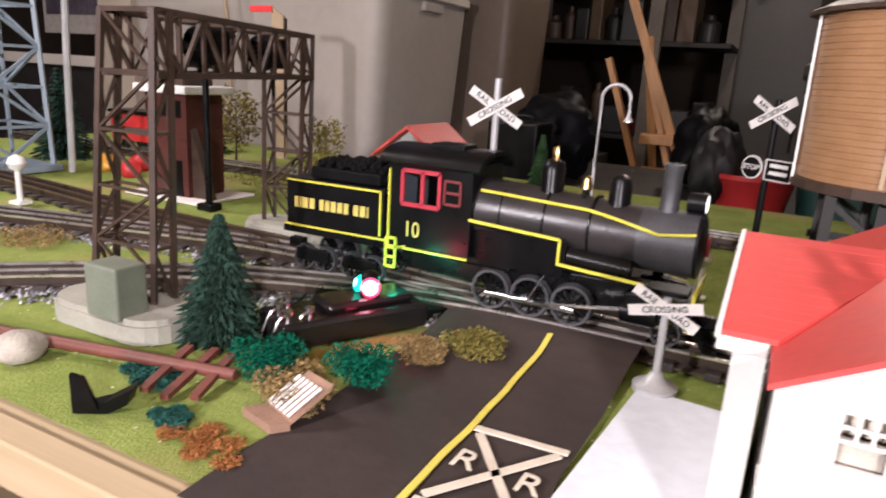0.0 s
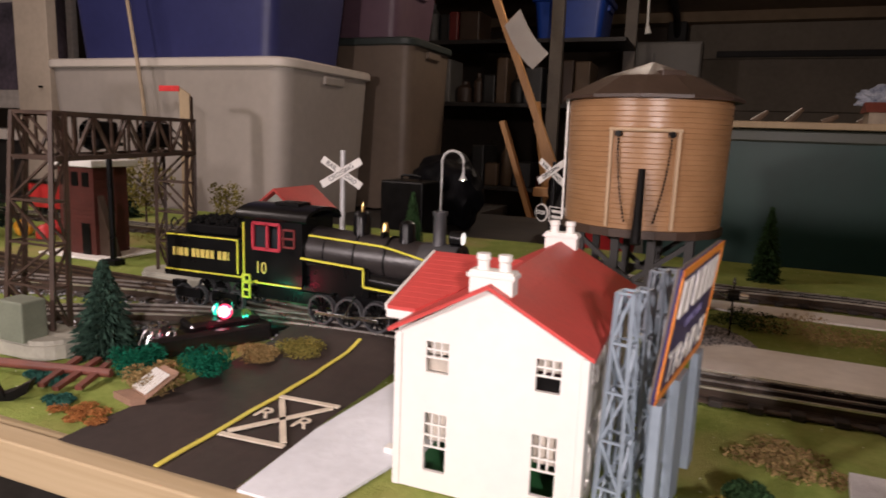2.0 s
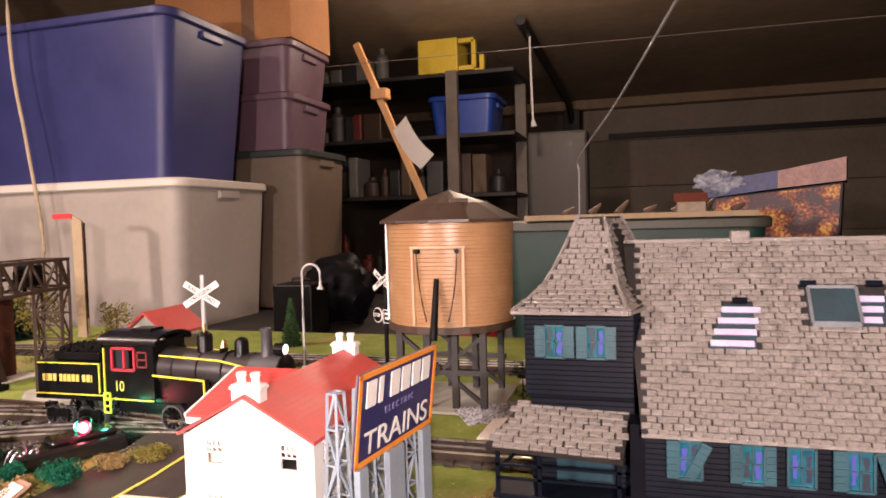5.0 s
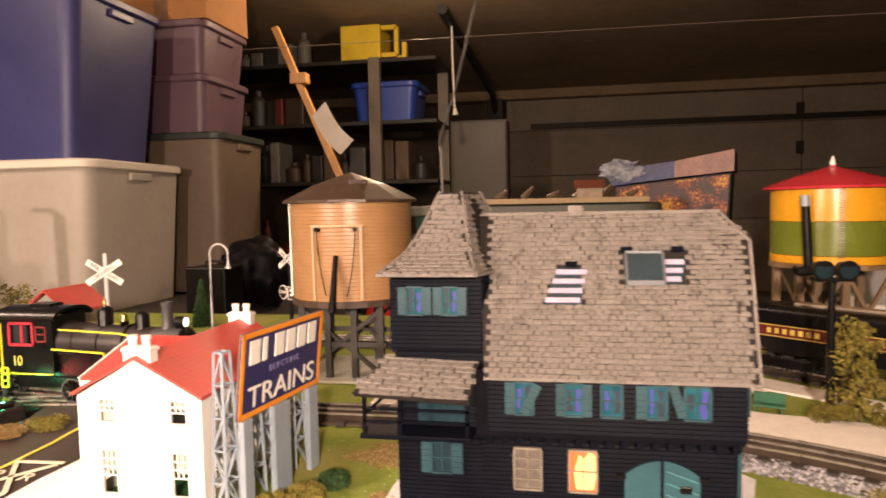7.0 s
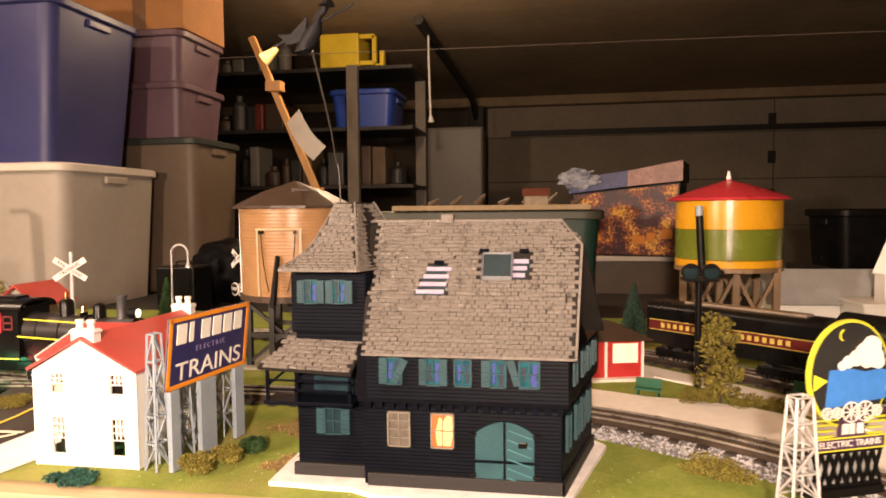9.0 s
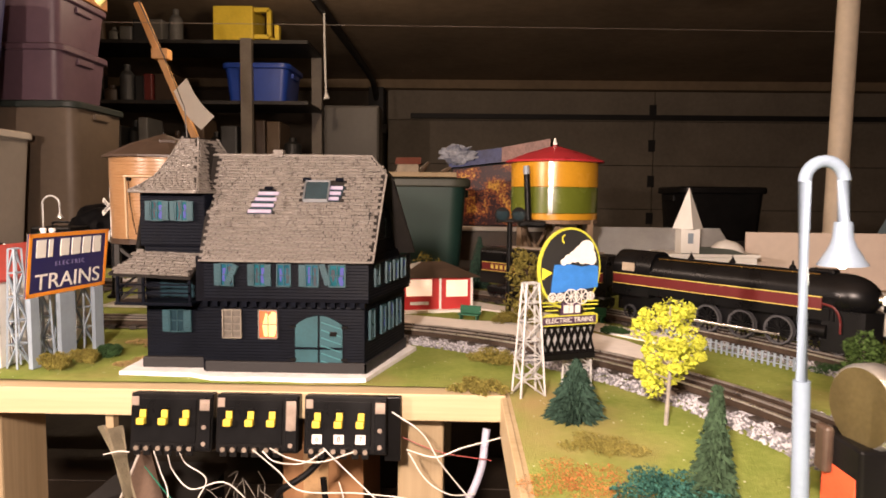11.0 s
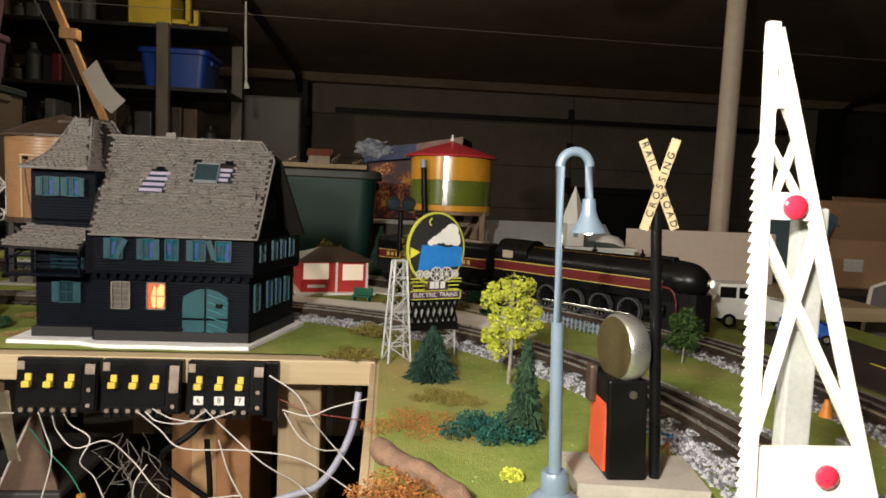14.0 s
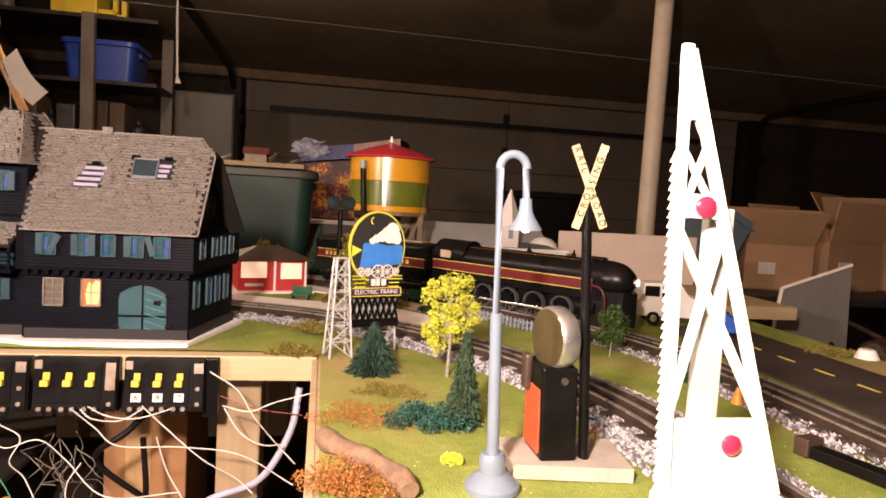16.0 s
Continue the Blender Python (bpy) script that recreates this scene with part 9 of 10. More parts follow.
# ---- flying figure on the tower wire, plain shape ----
def flyer():
    # robe, cape, hat and broom of a small hanging figurine
    b = tube(BM(), [(0.648, -0.16, 1.419), (0.606, -0.16, 1.394)], 0.0008, 8)
    lathe(b, [(0.0050, 1.389), (0.0062, 1.394), (0.0052, 1.402), (0.0034, 1.409), (0.0022, 1.412), (0.0032, 1.414), (0.0030, 1.418), (0.0050, 1.419), (0.0018, 1.424), (0.0005, 1.431)], 16, (0.628, -0.16, 0))
    for v in b.verts:
        v.co.x += (v.co.z - 1.40) * 0.55 + 0.003 * noise.noise(v.co * 190)
        v.co.y += 0.002 * noise.noise(v.co * 170 + Vector((5, 0, 0)))
        v.co.z += 0.002 * noise.noise(v.co * 150 + Vector((0, 7, 0)))
    prism(b, [(0.626, -0.162, 1.412), (0.614, -0.162, 1.401), (0.605, -0.162, 1.401), (0.612, -0.162, 1.394), (0.624, -0.162, 1.396)], (0, 0.002, 0))
    f = solo("flying_figure", b, mat("dull_black", (0.006, 0.006, 0.007), 0.5, spec=0.12, bump=0.3, scale=120), "black flying figure on a broom held by a wire", "figurine", smooth=True)
    part("broom_brush", cone(BM(), (0.604, -0.16, 1.3925), (0.594, -0.16, 1.3855), 0.0016, 0.0048, 10), mat("broom_straw", (0.60, 0.48, 0.18), 0.9, scale=200, var=0.4), f, "pale straw brush")


flyer()


# ---- control panel and wires under the edge ----
def controls():
    for i, x in enumerate((0.548, 0.644, 0.742)):
        m = Matrix.Translation((x, -0.0165, 0.933)) @ Matrix.Rotation(radians(-8), 4, "X")
        c = thing("switch_controller", "black three-lever switch controller with yellow levers", "control panel", m, "switch controllers")
        part("case", bx(0.0, 0.092, -0.022, 0.0, 0.0, 0.064, 0.002), BLACKP, c)
        part("plate", bx(0.004, 0.074, -0.0235, -0.022, 0.010, 0.058, 0.0006), BLACKM, c)
        part("joint_bar", bx(0.078, 0.091, -0.026, -0.022, 0.004, 0.060, 0.001), BLACKM, c)
        part("corner_plate", bx(0.002, 0.010, -0.0242, -0.0236, 0.050, 0.060, 0.0003), mat("tin_plate", (0.34, 0.27, 0.22), 0.4, 0.5, scale=60, var=0.3), c)
        part("corner_plate", bx(0.079, 0.090, -0.0268, -0.0262, 0.046 - 0.02 * (i == 1), 0.058, 0.0003), MATS["tin_plate"], c)
        for z in (0.010, 0.028, 0.052):
            part("screw", cone(BM(), (0.0845, -0.0282, z), (0.0845, -0.026, z), 0.0026, 0.0022, 10), MATS["tin_plate"], c)
        for k in range(3):
            lx = 0.015 + k * 0.024
            lv = thing("lever", "", "")
            lv.parent = c
            yl = mat("lever_yellow", (0.66, 0.50, 0.06), 0.45, scale=60, var=0.15)
            part("knob", bx(lx - 0.0048, lx + 0.0042, -0.031, -0.0235, 0.030, 0.0375, 0.0012), yl, lv, "yellow lever")
            part("slide", bx(lx - 0.0030, lx + 0.0042, -0.0265, -0.0235, 0.0376, 0.046, 0.0006), yl, lv)
            part("slot", bx(lx - 0.0045, lx + 0.0055, -0.0240, -0.0235, 0.027, 0.049), BLACKM, lv)
            if i == 2:
                part("tag", bx(lx - 0.0055, lx + 0.0055, -0.0242, -0.0235, 0.012, 0.022), SIGNW, lv)
                letter("687"[k], 0.009, INK, lv, Matrix.Translation((lx, -0.0246, 0.017)) @ Matrix.Rotation(radians(90), 4, "X"), "tag_number")
            for dx in (-0.0055, 0.0055):
                part("terminal", cone(BM(), (lx + dx, -0.0265, 0.004), (lx + dx, -0.022, 0.004), 0.0028, 0.0028, 8), mat("dull_terminal", (0.30, 0.24, 0.19), 0.4, 0.6), c)
                part("terminal_lug", bx(lx + dx - 0.004, lx + dx + 0.004, -0.0245, -0.022, -0.004, 0.007, 0.0006), BLACKP, c)
    br = bx(0.83, 0.848, -0.0265, -0.0165, 0.925, 0.998, 0.001)
    solo("end_bracket", br, BLACKP, "black end bracket of the control panel", "bracket")
    rnd = random.Random(77)
    wm = mat("white_wire", (0.66, 0.63, 0.58), 0.5, scale=40, var=0.1)
    def wire(*pts, y=-0.046, m=wm, r=0.00075):
        line = [(x, y + 0.006 * math.sin(k * 1.9 + x * 9), z) for k, (x, z) in enumerate(pts)]
        solo("loose_wire", tube(BM(), spline(line, 8), r, 6), m, "loose white wire hanging under the table edge" if m is wm else "green wire hanging under the table", "wire", group="loose wires", smooth=True)

    wire((0.582, 0.941), (0.584, 0.915), (0.593, 0.886), (0.584, 0.834))
    wire((0.597, 0.937), (0.598, 0.915), (0.62, 0.897), (0.658, 0.908), (0.683, 0.88), (0.729, 0.838), (0.811, 0.841))
    wire((0.61, 0.939), (0.613, 0.923), (0.637, 0.909), (0.628, 0.883), (0.639, 0.861), (0.652, 0.834))
    wire((0.689, 0.943), (0.714, 0.918), (0.743, 0.9), (0.81, 0.895), (0.879, 0.885), (0.942, 0.849))
    wire((0.707, 0.945), (0.728, 0.932), (0.763, 0.933), (0.799, 0.942))
    wire((0.765, 0.945), (0.792, 0.919), (0.836, 0.883), (0.873, 0.855), (0.895, 0.837))
    wire((0.768, 0.943), (0.742, 0.927), (0.714, 0.932), (0.7, 0.943))
    wire((0.782, 0.907), (0.795, 0.867), (0.817, 0.831), (0.818, 0.81))
    wire((0.84, 0.986), (0.873, 0.966), (0.892, 0.936), (0.915, 0.903), (0.944, 0.874))
    wire((0.856, 0.944), (0.888, 0.94), (0.917, 0.951), (0.96, 0.96))
    wire((0.858, 0.941), (0.878, 0.914), (0.904, 0.899), (0.931, 0.896))
    wire((0.555, 0.94), (0.538, 0.937), (0.521, 0.932))
    wire((0.701, 0.878), (0.684, 0.849), (0.69, 0.82), (0.71, 0.812))
    wire((0.559, 0.913), (0.577, 0.879), (0.602, 0.853), (0.623, 0.822), y=-0.02, m=mat("wire_green", (0.01, 0.20, 0.12), 0.5))
    solo("grey_cable", tube(BM(), spline([(0.945, 0.0, 0.955), (0.935, -0.012, 0.90), (0.90, -0.012, 0.84), (0.84, 0.0, 0.81), (0.78, 0.02, 0.76)], 8), 0.0045, 10), mat("cable_grey", (0.42, 0.42, 0.52), 0.5), "thick grey cable under the table", "cable", smooth=True)
    for pts in ([(0.80, 0.02, 0.96), (0.74, 0.0, 0.90), (0.70, 0.01, 0.86), (0.76, 0.02, 0.80)], [(0.75, 0.03, 0.88), (0.757, 0.02, 0.80), (0.74, 0.03, 0.72)]):
        solo("black_cable", tube(BM(), spline(pts, 8), 0.004, 8), BLACKP, "black power cable hanging under the table", "cable", smooth=True)
    solo("red_wire", tube(BM(), spline([(0.83, -0.01, 0.955), (0.89, -0.02, 0.935), (0.95, -0.018, 0.925)], 8), 0.0006, 6), mat("dull_red_wire", (0.30, 0.05, 0.04), 0.5), "thin red wire under the table edge", "wire", smooth=True)
    bxm = mat("brown_cardboard", (0.34, 0.17, 0.075), 0.8, scale=12, var=0.15)
    cb = thing("cardboard_box", "brown cardboard box on a shelf under the table", "cardboard box", pose(0.70, 0.16, 0.60))
    part("carton", bx(-0.035, 0.080, 0.0, 0.2, 0.0, 0.30, 0.002), bxm, cb)
    part("tape", bx(-0.005, 0.03, -0.001, 0.0, 0.0, 0.30), mat("tape_tan", (0.45, 0.28, 0.14), 0.35), cb)
    sf = thing("lower_shelf", "rough wooden shelf under the railway table", "shelf", pose(0, 0, 0))
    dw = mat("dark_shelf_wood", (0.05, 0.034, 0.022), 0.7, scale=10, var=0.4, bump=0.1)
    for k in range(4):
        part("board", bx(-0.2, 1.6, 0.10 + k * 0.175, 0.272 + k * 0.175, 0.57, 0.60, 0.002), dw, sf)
    thin = mat("thin_grey_wire", (0.22, 0.20, 0.17), 0.5)
    for k in range(11):
        x, z = rnd.uniform(0.640, 0.700), rnd.uniform(0.87, 0.905)
        pts = [(x, -0.015, z)]
        for q in range(4):
            pts.append((pts[-1][0] + rnd.uniform(-0.022, 0.026), -0.015 + rnd.uniform(-0.01, 0.03), pts[-1][2] - rnd.uniform(0.0, 0.030)))
        solo("thin_wire", tube(BM(), spline(pts, 6), 0.0004, 5), thin, "thin grey wire tangled under the table", "wire", group="thin wires", smooth=True)
    bb = thing("equipment_box", "black equipment box with grey lid under the table", "box", pose(0.44, 0.16, 0.60))
    part("body", bx(-0.10, 0.063, 0.0, 0.22, 0.0, 0.135, 0.004), BLACKP, bb)
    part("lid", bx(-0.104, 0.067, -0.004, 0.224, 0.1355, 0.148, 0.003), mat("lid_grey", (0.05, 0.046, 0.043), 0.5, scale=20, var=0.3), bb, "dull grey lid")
    lb = thing("leaning_board", "brown board with a pale edge leaning under the table", "board", Matrix.Translation((0.44, 0.165, 0.7485)) @ Matrix.Rotation(radians(-14), 4, "X"))
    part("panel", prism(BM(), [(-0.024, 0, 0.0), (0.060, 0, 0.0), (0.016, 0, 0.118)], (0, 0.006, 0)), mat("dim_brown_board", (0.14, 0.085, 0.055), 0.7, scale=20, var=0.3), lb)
    part("edge", beam(BM(), (-0.024, -0.001, 0.002), (0.015, -0.001, 0.119), 0.003), LIPBIN, lb, "pale edge")
    for k in range(14):
        x, w, d, hh = 0.600 + rnd.uniform(0, 0.12), rnd.uniform(0.02, 0.05), rnd.uniform(0.02, 0.05), rnd.uniform(0.03, 0.20)
        if k == 0:
            jb = thing("scrap_heap", "heap of black scraps and small parts under the table", "heap", pose(0, 0, 0.60))
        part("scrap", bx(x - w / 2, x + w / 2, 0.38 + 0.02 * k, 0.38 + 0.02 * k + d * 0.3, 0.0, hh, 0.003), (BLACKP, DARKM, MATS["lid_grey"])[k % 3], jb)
    part("orange_cap", cone(BM(), (0.555, 0.115, 0.0), (0.555, 0.115, 0.165), 0.012, 0.006, 12), ORANGEP, jb, "orange plastic cap")
    rg = thing("hanging_rag", "olive grey rag draped under the table edge", "rag", pose(0, 0, 0))
    bm = BM()
    gr = {}
    for i in range(9):
        for j in range(13):
            u, v = i / 8, j / 12
            gr[i, j] = bm.verts.new((0.494 + (0.030 - 0.014 * v) * u + 0.03 * v, -0.004 + 0.006 * math.sin(u * 9 + v * 3), 0.950 - 0.085 * v))
    for i in range(8):
        for j in range(12):
            bm.faces.new((gr[i, j], gr[i + 1, j], gr[i + 1, j + 1], gr[i, j + 1]))
    bmesh.ops.solidify(bm, geom=bm.faces[:], thickness=0.002)
    part("cloth", bm, mat("rag_cloth", (0.34, 0.29, 0.20), 0.95, scale=60, var=0.3, bump=0.4), rg, smooth=True)
    part("peg", bx(0.503, 0.512, -0.002, 0.010, 0.944, 0.966), LUMBER, rg)
    pw = thing("power_module", "small green circuit module under the table", "circuit board", pose(0.895, 0.02, 0.755, 0, 0, 10))
    part("board", bx(-0.04, 0.04, 0, 0.05, 0.0, 0.003), mat("pcb_green", (0.01, 0.09, 0.05), 0.4), pw)
    for k in range(5):
        part("terminal", bx(-0.036 + k * 0.015, -0.026 + k * 0.015, 0.004, 0.016, 0.003, 0.014, 0.001), BLACKP, pw)
    part("bracket", bx(-0.04, -0.03, 0.04, 0.06, -0.16, 0.0), LUMBER, pw)


controls()


# ---- things at the back of the room ----
def pull_string():
    pl = thing("pull_string", "white pull string with a small tassel hanging down", "string", pose(0.12, 3.0, 0))
    part("string", tube(BM(), [(0.0, 0, 2.269), (0.0, 0, 2.1), (0.008, 0, 1.78)], 0.006, 6), WHITEP, pl)
    part("tassel", cone(BM(), (0.008, 0, 1.79), (0.012, 0, 1.755), 0.008, 0.017, 10), WHITEP, pl)


def back_things():
    e = thing("wooden_easel", "honey-coloured wooden easel leaning behind the layout", "easel", pose(0, 2.57, 0))
    part("mast", beam(BM(), (-0.690, 0, 2.15), (-0.060, 0, 0.66), 0.030, 0.030), EASELW, e)
    part("leg", beam(BM(), (-0.490, -0.03, 1.31), (-0.215, -0.03, 0.55), 0.042, 0.022), EASELW, e)
    part("leg", beam(BM(), (-0.350, 0.02, 1.31), (-0.085, 0.02, 0.50), 0.042, 0.022), EASELW, e)
    part("tray", bx(-0.31, -0.075, -0.08, -0.02, 0.855, 0.90, 0.003), EASELW, e)
    part("slider", bx(-0.61, -0.53, -0.04, 0.02, 1.875, 1.925, 0.004), EASELW, e)
    part("mast_clamp", bx(-0.33, -0.20, -0.05, 0.03, 0.99, 1.03, 0.003), EASELW, e)
    part("back_leg", beam(BM(), (-0.36, 0.04, 1.40), (-0.18, 0.24, 0.0), 0.03, 0.02), EASELW, e)
    for x in (-0.22, -0.075):
        part("foot", bx(x - 0.018, x + 0.018, -0.05, 0.04, 0.0, 0.70, 0.002), EASELW, e)
    p = BM()
    rows = []
    for k in range(9):
        t = k / 8
        c = Vector((-0.475 + 0.135 * t, 2.52 - 0.02 * math.sin(t * 3), 1.745 - 0.185 * t - 0.02 * math.sin(t * 3.14)))
        rows.append([p.verts.new(c + Vector((-0.022, 0, -0.030))), p.verts.new(c + Vector((0.044, 0, 0.036)))])
    for a, b in zip(rows, rows[1:]):
        p.faces.new((a[0], a[1], b[1], b[0]))
    bmesh.ops.solidify(p, geom=p.faces[:], thickness=0.0015)
    solo("paper_sheet", p, mat("paper_white", (0.85, 0.83, 0.80), 0.8, scale=20, var=0.05), "curled white paper sheet clipped to the easel", "paper", smooth=True)
    # metal shelving with boxes
    before = set(scene.objects)
    s = thing("shelf_unit", "dark metal shelving unit full of clutter", "shelf unit", pose(0, 0, 0))
    for x, xb in ((-1.35, -1.35), (-0.27, 0.02)):
        part("upright", bx(x - 0.03, x + 0.03, 2.86, 2.90, 0.316, 2.05, 0.002), mat("upright_grey", (0.16, 0.135, 0.11), 0.6, scale=10, var=0.25), s)
        part("upright", bx(xb - 0.03, xb + 0.03, 3.26, 3.30, 0.316, 2.05, 0.002), MATS["upright_grey"], s)
    for z in (0.5, 1.0, 1.42, 1.73, 2.05):
        part("shelf_board", bx(-1.38, 0.05, 2.90, 3.28, z - 0.02, z, 0.002), DARKM, s)
    yb = thing("yellow_case", "bright yellow plastic case on the top shelf", "case", pose(-0.33, 2.93, 2.05))
    ym = mat("case_yellow", (0.72, 0.52, 0.05), 0.4, scale=10, var=0.15)
    part("box", bx(-0.13, 0.085, -0.02, 0.22, 0.0, 0.18, 0.006), ym, yb)
    b = BM()
    for pq in (((0.09, 0.02), (0.17, 0.02)), ((0.17, 0.02), (0.17, 0.16)), ((0.17, 0.16), (0.09, 0.16))):
        beam(b, (pq[0][0], 0, pq[0][1]), (pq[1][0], 0, pq[1][1]), 0.022, 0.03, up=(0, 1, 0))
    part("handle", b, ym, yb)
    part("latch", bx(0.20, 0.225, -0.02, 0.02, 0.0, 0.08, 0.004), ym, yb)
    part("latch_arm", bx(0.16, 0.21, 0.02, 0.05, 0.0, 0.02), ym, yb)
    bb = tote("blue_tote", -0.40, -0.06, 2.90, 3.22, 1.731, 1.93, mat("tote_blue", (0.012, 0.05, 0.30), 0.4, scale=5, var=0.2), MATS["tote_blue"], "bright blue plastic tote on the shelf", 0.1)
    rnd = random.Random(5)
    cols = [("clutter_black", (0.02, 0.02, 0.02)), ("clutter_red", (0.13, 0.018, 0.015)), ("clutter_grey", (0.05, 0.05, 0.05)), ("clutter_tan", (0.11, 0.072, 0.045)), ("clutter_white", (0.15, 0.145, 0.135)), ("clutter_brown", (0.05, 0.03, 0.02))]
    ms = [mat(n, c, 0.5, scale=12, var=0.3) for n, c in cols]
    for z in (1.0, 1.42, 1.73, 2.05):
        x = -1.30
        while x < -0.06:
            w = rnd.uniform(0.05, 0.12)
            if z > 1.7 and -0.60 < x + w and x < 0.05:
                break
            h = rnd.uniform(0.06, 0.24)
            k = rnd.choice((0, 0, 0, 1, 2, 3, 4, 5, 5))
            if rnd.random() < 0.6:
                ob = bx(0, w * 0.92, 0, rnd.uniform(0.12, 0.28), 0.0, h, 0.008)
                nm, lab = "storage_box", "dusty storage box on the back shelf"
            else:
                r = w * 0.44
                ob = lathe(BM(), [(r * 0.9, 0), (r, 0.01), (r, h * 0.7), (r * 0.7, h * 0.8), (r * 0.45, h * 0.84), (r * 0.45, h), (0.001, h)], 20, (r, r + 0.02, 0))
                nm, lab = "storage_jar", "dusty jar on the back shelf"
            solo(nm, ob, ms[k], lab, nm.split("_")[1], pose(x, 2.92 + rnd.uniform(0, 0.05), z))
            x += w
    cbn = thing("grey_cabinet", "plain dark grey cabinet against the back wall", "cabinet", pose(0.185, 3.40, 0))
    gm = mat("cabinet_grey", (0.10, 0.09, 0.078), 0.5, scale=4, var=0.15)
    part("body", bx(-0.185, 0.185, 0.012, 0.20, 0.316, 1.777, 0.006), gm, cbn)
    part("door", bx(-0.178, 0.178, 0.0, 0.012, 0.35, 1.765, 0.004), gm, cbn)
    part("handle", bx(0.145, 0.158, -0.02, 0.0, 0.95, 1.10, 0.003), DARKM, cbn)
    pull_string()
    # the whole back row stands a third further off than it was laid out
    for ob in set(scene.objects) - before:
        if ob.parent is None:
            ob.matrix_world = pose(0.75, -0.5, 1.27) @ Matrix.Scale(1.33, 4) @ pose(-0.75, 0.5, -1.27) @ ob.matrix_world
    bs = thing("tote_stand", "dark stand under a black tote", "stand", pose(2.07, 2.2, 0))
    part("top", bx(-0.24, 0.24, -0.02, 0.4, 1.00, 1.035, 0.003), DARKM, bs)
    for x in (-0.2, 0.2):
        part("leg", bx(x - 0.02, x + 0.02, 0.0, 0.04, 0.0, 1.0), DARKM, bs)
        part("leg", bx(x - 0.02, x + 0.02, 0.34, 0.38, 0.0, 1.0), DARKM, bs)
    tote("black_tote", 1.89, 2.25, 2.2, 2.55, 1.035, 1.273, BLACKP, BLACKP, "black plastic tote on a dark stand", 0.08)
    # printed carton on a stand
    st = thing("plant_stand", "tan wooden stand holding the printed carton", "stand", pose(1.08, 2.40, 0))
    part("top", bx(-0.24, 0.30, -0.18, 0.2, 1.065, 1.085, 0.003), LIPBIN, st)
    part("panel", bx(-0.20, 0.26, -0.14, 0.16, 0.0, 1.065, 0.004), MATS["clutter_tan"], st)
    pc = thing("printed_carton", "printed carton with fiery orange picture and blue top", "carton", Matrix.Translation((1.12, 2.36, 1.085)) @ Matrix.Rotation(radians(-16), 4, "Z"))
    prof = [(-0.185, 0.0), (0.20, 0.0), (0.215, 0.30), (-0.225, 0.26)]
    part("carton", prism(BM(), [(x, -0.12, z) for x, z in prof], (0, 0.26, 0)), BLACKP, pc)
    fire = mat("fire_print", (1.0, 0.58, 0.10), 0.45, col2=(0.05, 0.010, 0.014), scale=11, bump=0.0)
    rp = next(n for n in fire.node_tree.nodes if n.type == "VALTORGB").color_ramp
    rp.elements[0].position, rp.elements[1].position = 0.48, 0.62
    rp.elements.new(0.55).color = (0.42, 0.10, 0.03, 1)
    part("picture", prism(BM(), [(x * 0.97, -0.1225, 0.006 + z * 0.96) for x, z in prof], (0, 0.002, 0)), fire, pc, "fiery orange picture")
    for k, w in enumerate((0.05, 0.035, 0.045)):
        part("title_bar", bx(0.03 + k * 0.056, 0.03 + k * 0.056 + w, -0.126, -0.1225, 0.05 + 0.012 * k, 0.085 + 0.012 * k, 0.002), ORANGEP, pc)
    lid = thing("lid", "", "")
    lid.parent = pc
    sky = mat("lid_blue_print", (0.10, 0.14, 0.36), 0.45, col2=(0.02, 0.025, 0.10), scale=9, bump=0.0)
    pink = mat("lid_pink_print", (0.62, 0.36, 0.30), 0.45, col2=(0.22, 0.10, 0.09), scale=14, bump=0.0)
    part("left_flap", prism(BM(), [(-0.235, -0.13, 0.262), (0.01, -0.13, 0.288), (0.01, -0.13, 0.352), (-0.235, -0.13, 0.325)], (0, 0.28, 0)), sky, lid)
    part("right_flap", prism(BM(), [(0.0105, -0.13, 0.288), (0.225, -0.13, 0.306), (0.225, -0.13, 0.388), (0.0105, -0.13, 0.352)], (0, 0.004, 0)), pink, lid)
    part("lid_box", prism(BM(), [(0.0105, -0.1255, 0.288), (0.224, -0.1255, 0.306), (0.224, -0.1255, 0.386), (0.0105, -0.1255, 0.350)], (0, 0.275, 0)), BLACKP, lid)
    cr = BM()
    bmesh.ops.create_icosphere(cr, subdivisions=4, radius=1.0)
    for v in cr.verts:
        k = 1 + 0.5 * noise.noise(v.co * 2.5) + 0.35 * noise.noise(v.co * 7)
        v.co = Vector((-0.19 + v.co.x * 0.075 * k, -0.14 + v.co.y * 0.02 * k, 0.32 + v.co.z * 0.040 * k))
    part("foil_scrap", cr, mat("crumpled_print", (0.62, 0.66, 0.74), 0.5, col2=(0.05, 0.07, 0.14), scale=30, bump=0.2), pc, "crumpled silver foil")
    # boards and a toy house on the green tote
    solo("board_strip", bx(0.30, 0.90, 1.40, 1.58, 1.2805, 1.296, 0.002), LUMBER, "pale wooden boards lying on the green tote", "board")
    ty = thing("toy_cottage", "tiny faded cottage with a dull red roof on the boards", "model house", pose(0.74, 1.46, 1.296))
    part("wall", bx(-0.035, 0.035, -0.03, 0.03, 0.0, 0.028), mat("faded_cream", (0.30, 0.24, 0.17), 0.7, scale=60, var=0.3), ty)
